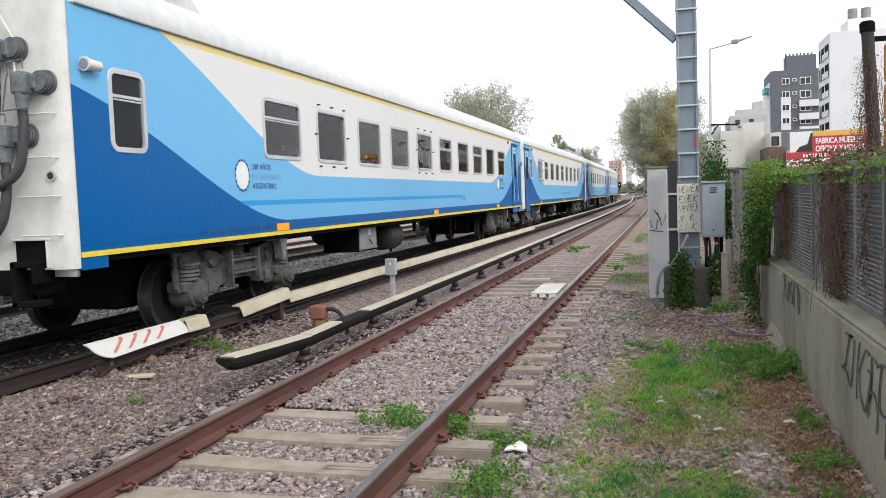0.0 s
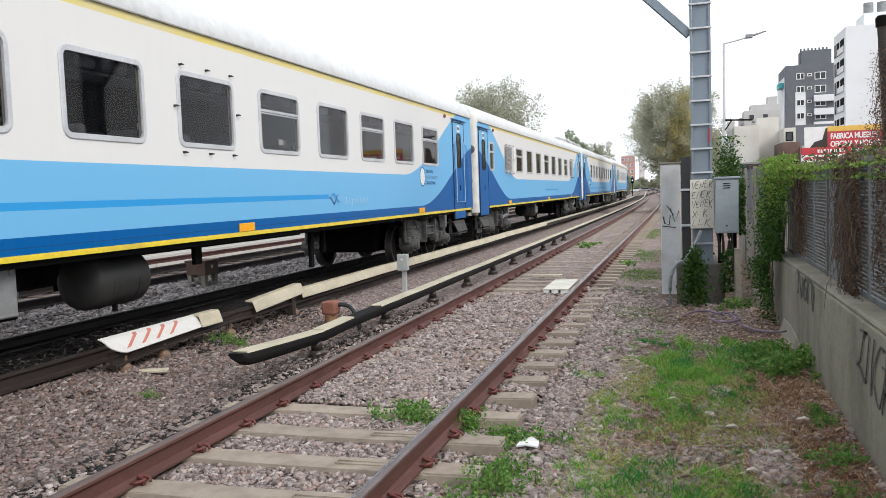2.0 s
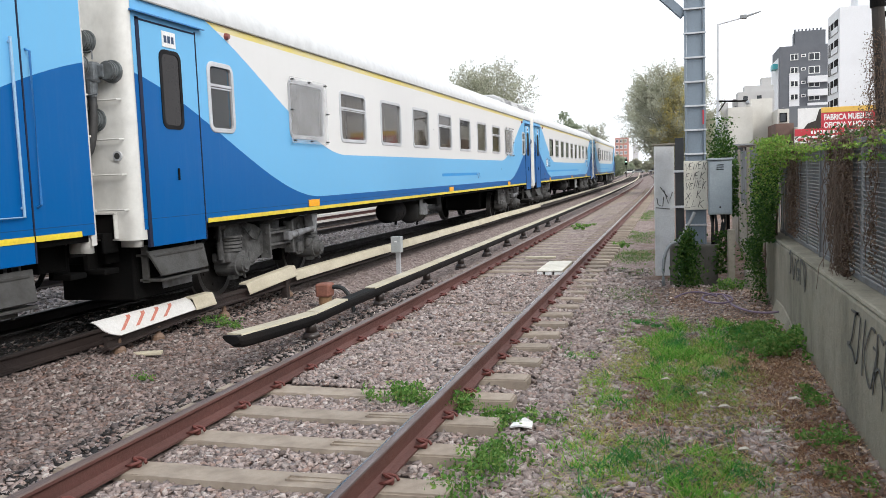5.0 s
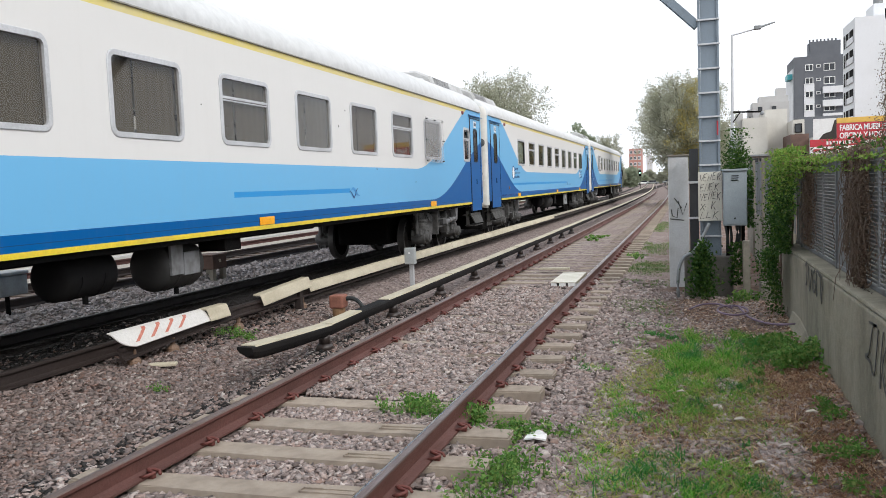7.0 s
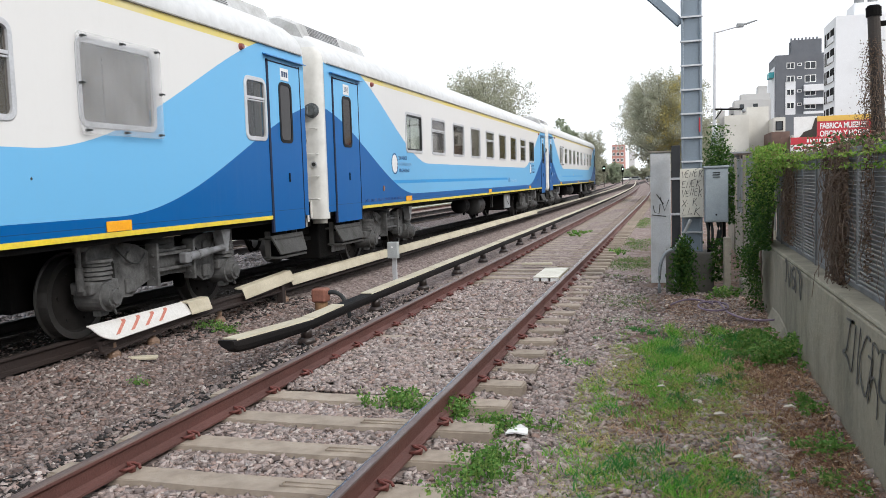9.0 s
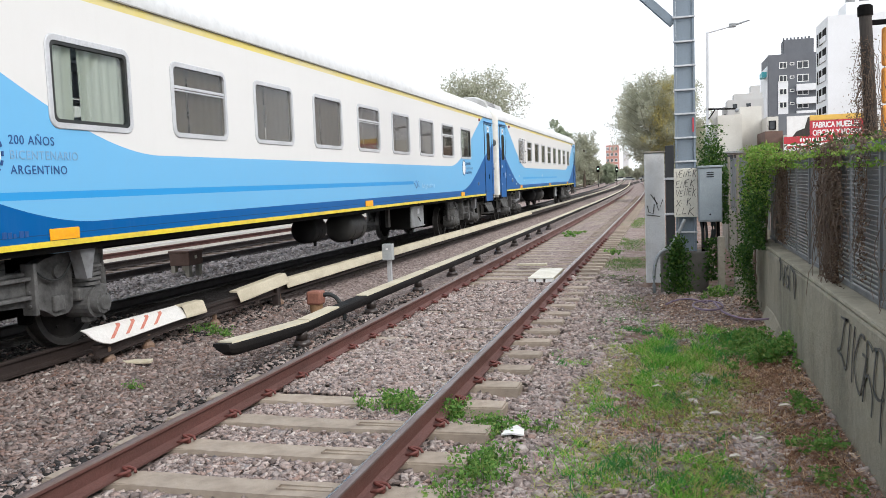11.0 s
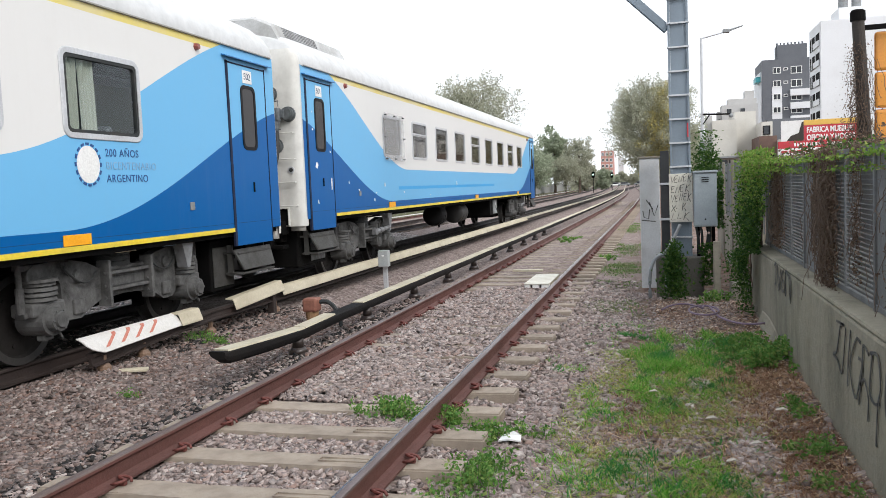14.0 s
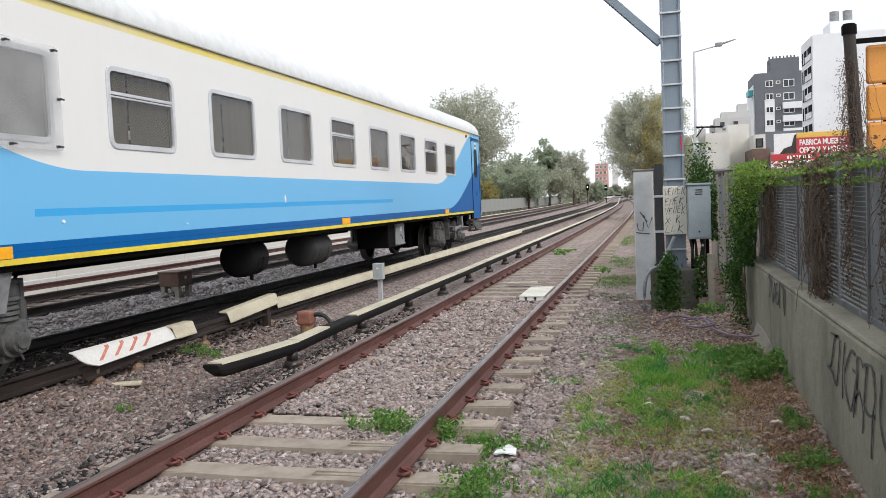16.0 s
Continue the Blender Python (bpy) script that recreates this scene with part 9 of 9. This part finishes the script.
    mass("shrub", "ragged hedge behind the fence", c, 0.08 * rng.uniform(0.5, 1.2, n), IVY, [([(2.9, 13, 0.5), (2.9, 13, 2.0)], 0.02)])


TWIG_LEAF = island_mat("dead_leaf", [(0.10, 0.066, 0.048), (0.17, 0.118, 0.088), (0.07, 0.047, 0.036), (0.25, 0.18, 0.13)], 0.9, 0, 30, 0.2)
creepers()


def tree(x, y, z0, top, rx, seed, words, mats=(HAZED_GREEN_LEAF,), leaf=0.28, count=5200, base=None, ry=None, sprays=220, ragged=0.22, reach=0.34):
    """Tapered trunk, forking limbs, and a crown of leafy sprays that stand out from an uneven outline."""
    rng = np.random.default_rng(seed)
    t = thing("tree", words, "tree", "trees along the line", m=pose(x, y, z0))
    h = top - z0
    lo = (base - z0) if base is not None else h * 0.3
    mid, rz = (h + lo) / 2, (h - lo) / 2
    ry = ry or rx
    # the crown's outline swells and shrinks with direction
    d = rng.normal(size=(sprays, 3))
    d /= np.linalg.norm(d, axis=1)[:, None]
    swell = np.array([1 + ragged * 2.2 * noise.noise((a * 1.9 + seed, b * 1.9, c * 1.9)) for a, b, c in d])
    q = rng.uniform(0.05, 1, sprays) ** 0.42
    root = d * (q * swell)[:, None] * 0.80 * (rx, ry, rz) + (0, 0, mid)
    aim = d * (rx, ry, rz) * 0.9 + (0, 0, 0.35 * rz) + rng.normal(size=(sprays, 3)) * 0.35 * rx
    aim /= np.linalg.norm(aim, axis=1)[:, None]
    length = reach * min(rx, rz) * rng.uniform(0.5, 1.25, sprays)
    bm = bmesh.new()
    r = max(0.10, h * 0.022)
    rod(bm, (0, 0, -0.4), (0.1, 0, lo), r * 1.25, r * 0.85, 9)
    rod(bm, (0.1, 0, lo), (0.0, 0.1, mid + rz * 0.5), r * 0.85, r * 0.25, 8)
    part("trunk", bm, BARK, t)
    bm = bmesh.new()
    for k in range(0, sprays, 3):
        c, tip = Vector(root[k]), Vector(root[k] + aim[k] * length[k])
        s = Vector((0.1 * rng.normal(), 0.1 * rng.normal(), min(max(lo * 0.8, c.z - rx * 0.8), h * 0.8)))
        tube(bm, arc(s, (c + s) / 2 + Vector((0, 0, 0.06 * h)), c, 4) + [tip], r * 0.06, 4)
    part("branchwork", bm, BARK, t)["kind"] = "stuff"
    k = rng.integers(0, sprays, count)
    u = rng.uniform(0, 1.05, count)
    wide = 0.10 * min(rx, rz) * (1.15 - 0.75 * u)
    c = root[k] + aim[k] * (length[k] * u)[:, None] + np.clip(rng.normal(size=(count, 3)), -2, 2) * wide[:, None]
    which = ((np.abs(root[k][:, 0] - 0.12 * rx) < 0.2 * rx) & (root[k][:, 1] < 0.25 * ry) & (np.abs(root[k][:, 2] - mid) < 0.55 * rz) & (k % 5 < 3)).astype(int) if len(mats) > 1 else np.zeros(count, int)
    for j, mt in enumerate(mats):
        sel = which == j
        if not sel.any():
            continue
        v, f = leaves(rng, c[sel], leaf * rng.uniform(0.5, 1.25, sel.sum()))
        o = new("crown", fast_mesh("crown", v, f, mt))
        o.parent = t
        o["kind"] = "stuff"
    return t


def all_trees():
    tree(-0.35, 60, -0.4, 8.9, 3.1, 41, "leafy tree beside the track, grey-green turning yellow", (HAZED_DULL_LEAF, YELLOW_LEAF), 0.125, 74000, base=1.4, sprays=560, reach=0.42)
    tree(1.6, 75, -0.4, 7.0, 2.2, 42, "grey-green tree farther along the track", (HAZED_DULL_LEAF,), 0.2, 8000, base=1.5)
    tree(-25.2, 112, -0.4, 16.6, 6.4, 43, "thin-leaved grey-green tree beyond the tracks", (HAZED_DULL_LEAF,), 0.25, 36000, base=5.0, sprays=420, ragged=0.28, reach=0.42)
    tree(-18.9, 152, -0.4, 12.2, 3.0, 44, "dark round-topped tree beyond the tracks", (HAZED_GREEN_LEAF,), 0.34, 18000, base=0.8)
    tree(-14.2, 150, -0.4, 10.0, 2.9, 45, "thin pale grey-green tree beyond the tracks", (HAZED_DULL_LEAF,), 0.26, 9000, base=2.6, sprays=260, ragged=0.3, reach=0.45)
    tree(-19.2, 128, -0.4, 6.6, 3.6, 53, "dull green bush in front of the far trees", (HAZED_GREEN_LEAF,), 0.26, 11000, base=1.2, sprays=280, reach=0.4)
    tree(-15.4, 138, -0.4, 6.2, 3.0, 54, "brown-green bush in front of the far trees", (HAZED_DULL_LEAF,), 0.26, 8000, base=1.0, sprays=240, reach=0.42)
    tree(-22.5, 140, -0.4, 9.4, 4.0, 46, "broad green tree behind the far fence", (HAZED_GREEN_LEAF,), 0.36, 18000, base=-0.2)
    tree(-27.0, 132, -0.4, 8.2, 5.0, 47, "broad green tree behind the far fence", (HAZED_GREEN_LEAF,), 0.36, 18000, base=-0.2)
    tree(-33.0, 125, -0.4, 8.6, 4.5, 48, "broad green tree behind the far fence", (HAZED_GREEN_LEAF,), 0.36, 15000, base=-0.2)
    tree(-24.5, 118, -0.4, 4.6, 2.6, 49, "yellowing bush behind the far fence", (YELLOW_LEAF,), 0.26, 7000, base=-0.2)
    tree(-15.6, 175, -0.4, 6.2, 2.8, 50, "grey bush beyond the tracks", (HAZED_DULL_LEAF,), 0.4, 9000, base=-0.3)
    tree(-13.5, 200, -0.4, 4.6, 2.4, 51, "green tree near the bend", (HAZED_GREEN_LEAF,), 0.45, 9000, base=-0.3)
    tree(-15.5, 240, -0.4, 5.0, 2.8, 52, "green tree near the bend", (HAZED_GREEN_LEAF,), 0.5, 8000, base=-0.3)
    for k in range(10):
        tree(-22 + 3.1 * k + 4 * (k > 5), 330 + 9 * (k % 4), -0.4, 3.6 + 0.9 * (k * 7 % 3), 3.0, 60 + k, "hazy far tree at the end of the line", (HAZED_GREEN_LEAF if k % 2 else HAZED_DULL_LEAF,), 0.75, 3000, base=-0.3, sprays=70)
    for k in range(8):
        tree(2.5 + 1.4 * (k % 3) - 0.02 * k * k * 4, 95 + 20 * k, -0.4, 6.0 + (k * 5 % 3), 2.6, 80 + k, "street tree along the track", (HAZED_DULL_LEAF if k % 2 else HAZED_GREEN_LEAF,), 0.32, 4000, base=1.6, sprays=90)
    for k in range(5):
        tree(-40 - 5.5 * k, 118 - 12 * k, -0.4, 8.5 + (k % 2) * 2, 5.0, 100 + k, "broad green tree behind the far fence", (HAZED_GREEN_LEAF,), 0.4, 11000, base=-0.2)


all_trees()


def far_side():
    """Slat fence, signals and vehicles beyond the tracks."""
    f = thing("far_fence", "grey slatted fence beyond the far track", "fence")
    bm = bmesh.new()
    box(bm, -0.06, 0.06, -0.06, 0.06, -0.4, 1.75)
    post_me = finish("post", bm, CONCRETE)
    bm = bmesh.new()
    box(bm, -0.03, 0.03, 0.07, 2.93, 0.1, 1.6)
    panel_me = finish("panel", bm, mat("far_fence_grey", (0.30, 0.30, 0.29), 0.8, amount=0.6, scale=0.8, stretch=(1, 6, 0.5)))
    for k in range(50):
        y = 40 + 3 * k
        x = -21.0 + 0.03 * (y - 40) + bend(y)[0]
        shared("post", post_me, f, pose(x, y, 0, 0, 0, -1.7))
        shared("panel", panel_me, f, pose(x, y, 0, 0, 0, -1.7))
    lw = thing("low_wall", "beige rendered low wall beyond the far track", "wall")
    for k in range(16):
        bm = bmesh.new()
        box(bm, -15.4, -15.15, -3 + 3 * k, -0.004 + 3 * k, -0.4, 0.82, 0.015)
        part("panel", bm, BEIGE_WALL, lw)
    green, _, gb = node_mat("green_lamp")
    gb.inputs["Emission Color"].default_value = (0.6, 1.0, 0.85, 1)
    gb.inputs["Emission Strength"].default_value = 3.0
    gb.inputs["Base Color"].default_value = (0.02, 0.3, 0.15, 1)
    for x, y, z in ((-16.8, 150, 3.28), (-11.7, 150, 3.03), (-9.3, 166, 2.95)):
        s = thing("signal", "black railway signal post showing green", "signal", "signals beyond the train")
        bm = bmesh.new()
        rod(bm, (x, y, -0.4), (x, y, z - 0.35), 0.07, 0.06, 10)
        part("post", bm, DARK_STEEL, s)
        bm = bmesh.new()
        box(bm, x - 0.28, x + 0.28, y - 0.12, y + 0.12, z - 0.6, z + 0.5, 0.1)
        part("head", bm, DARK_STEEL, s)
        bm = bmesh.new()
        rod(bm, (x, y - 0.15, z), (x, y - 0.122, z), 0.11, 0.11, 16)
        part("lens", bm, green, s, "lit green lens")
    for k, (x, y, m) in enumerate(((-12.5, 300, BOX_GREY), (-8.0, 330, BOX_GREY), (-16.0, 305, WHITE_PAINT), (-7.4, 318, BOX_GREY))):
        v = thing("car", "small far car crossing the line", "car", "far cars", m=pose(x, y, -0.3))
        bm = bmesh.new()
        box(bm, -2.1, 2.1, -0.85, 0.85, 0.35, 0.95, 0.15)
        part("body", bm, m, v)
        bm = bmesh.new()
        box(bm, -1.2, 1.3, -0.75, 0.75, 0.95, 1.5, 0.2)
        part("cabin", bm, WINDOW_DARK, v)
        for dx in (-1.3, 1.3):
            for dy in (-0.8, 0.8):
                bm = bmesh.new()
                rod(bm, (dx, dy - 0.1, 0.32), (dx, dy + 0.1, 0.32), 0.32, 0.32, 14)
                part("wheel", bm, BLACK_RUBBER, v)


far_side()


motions()
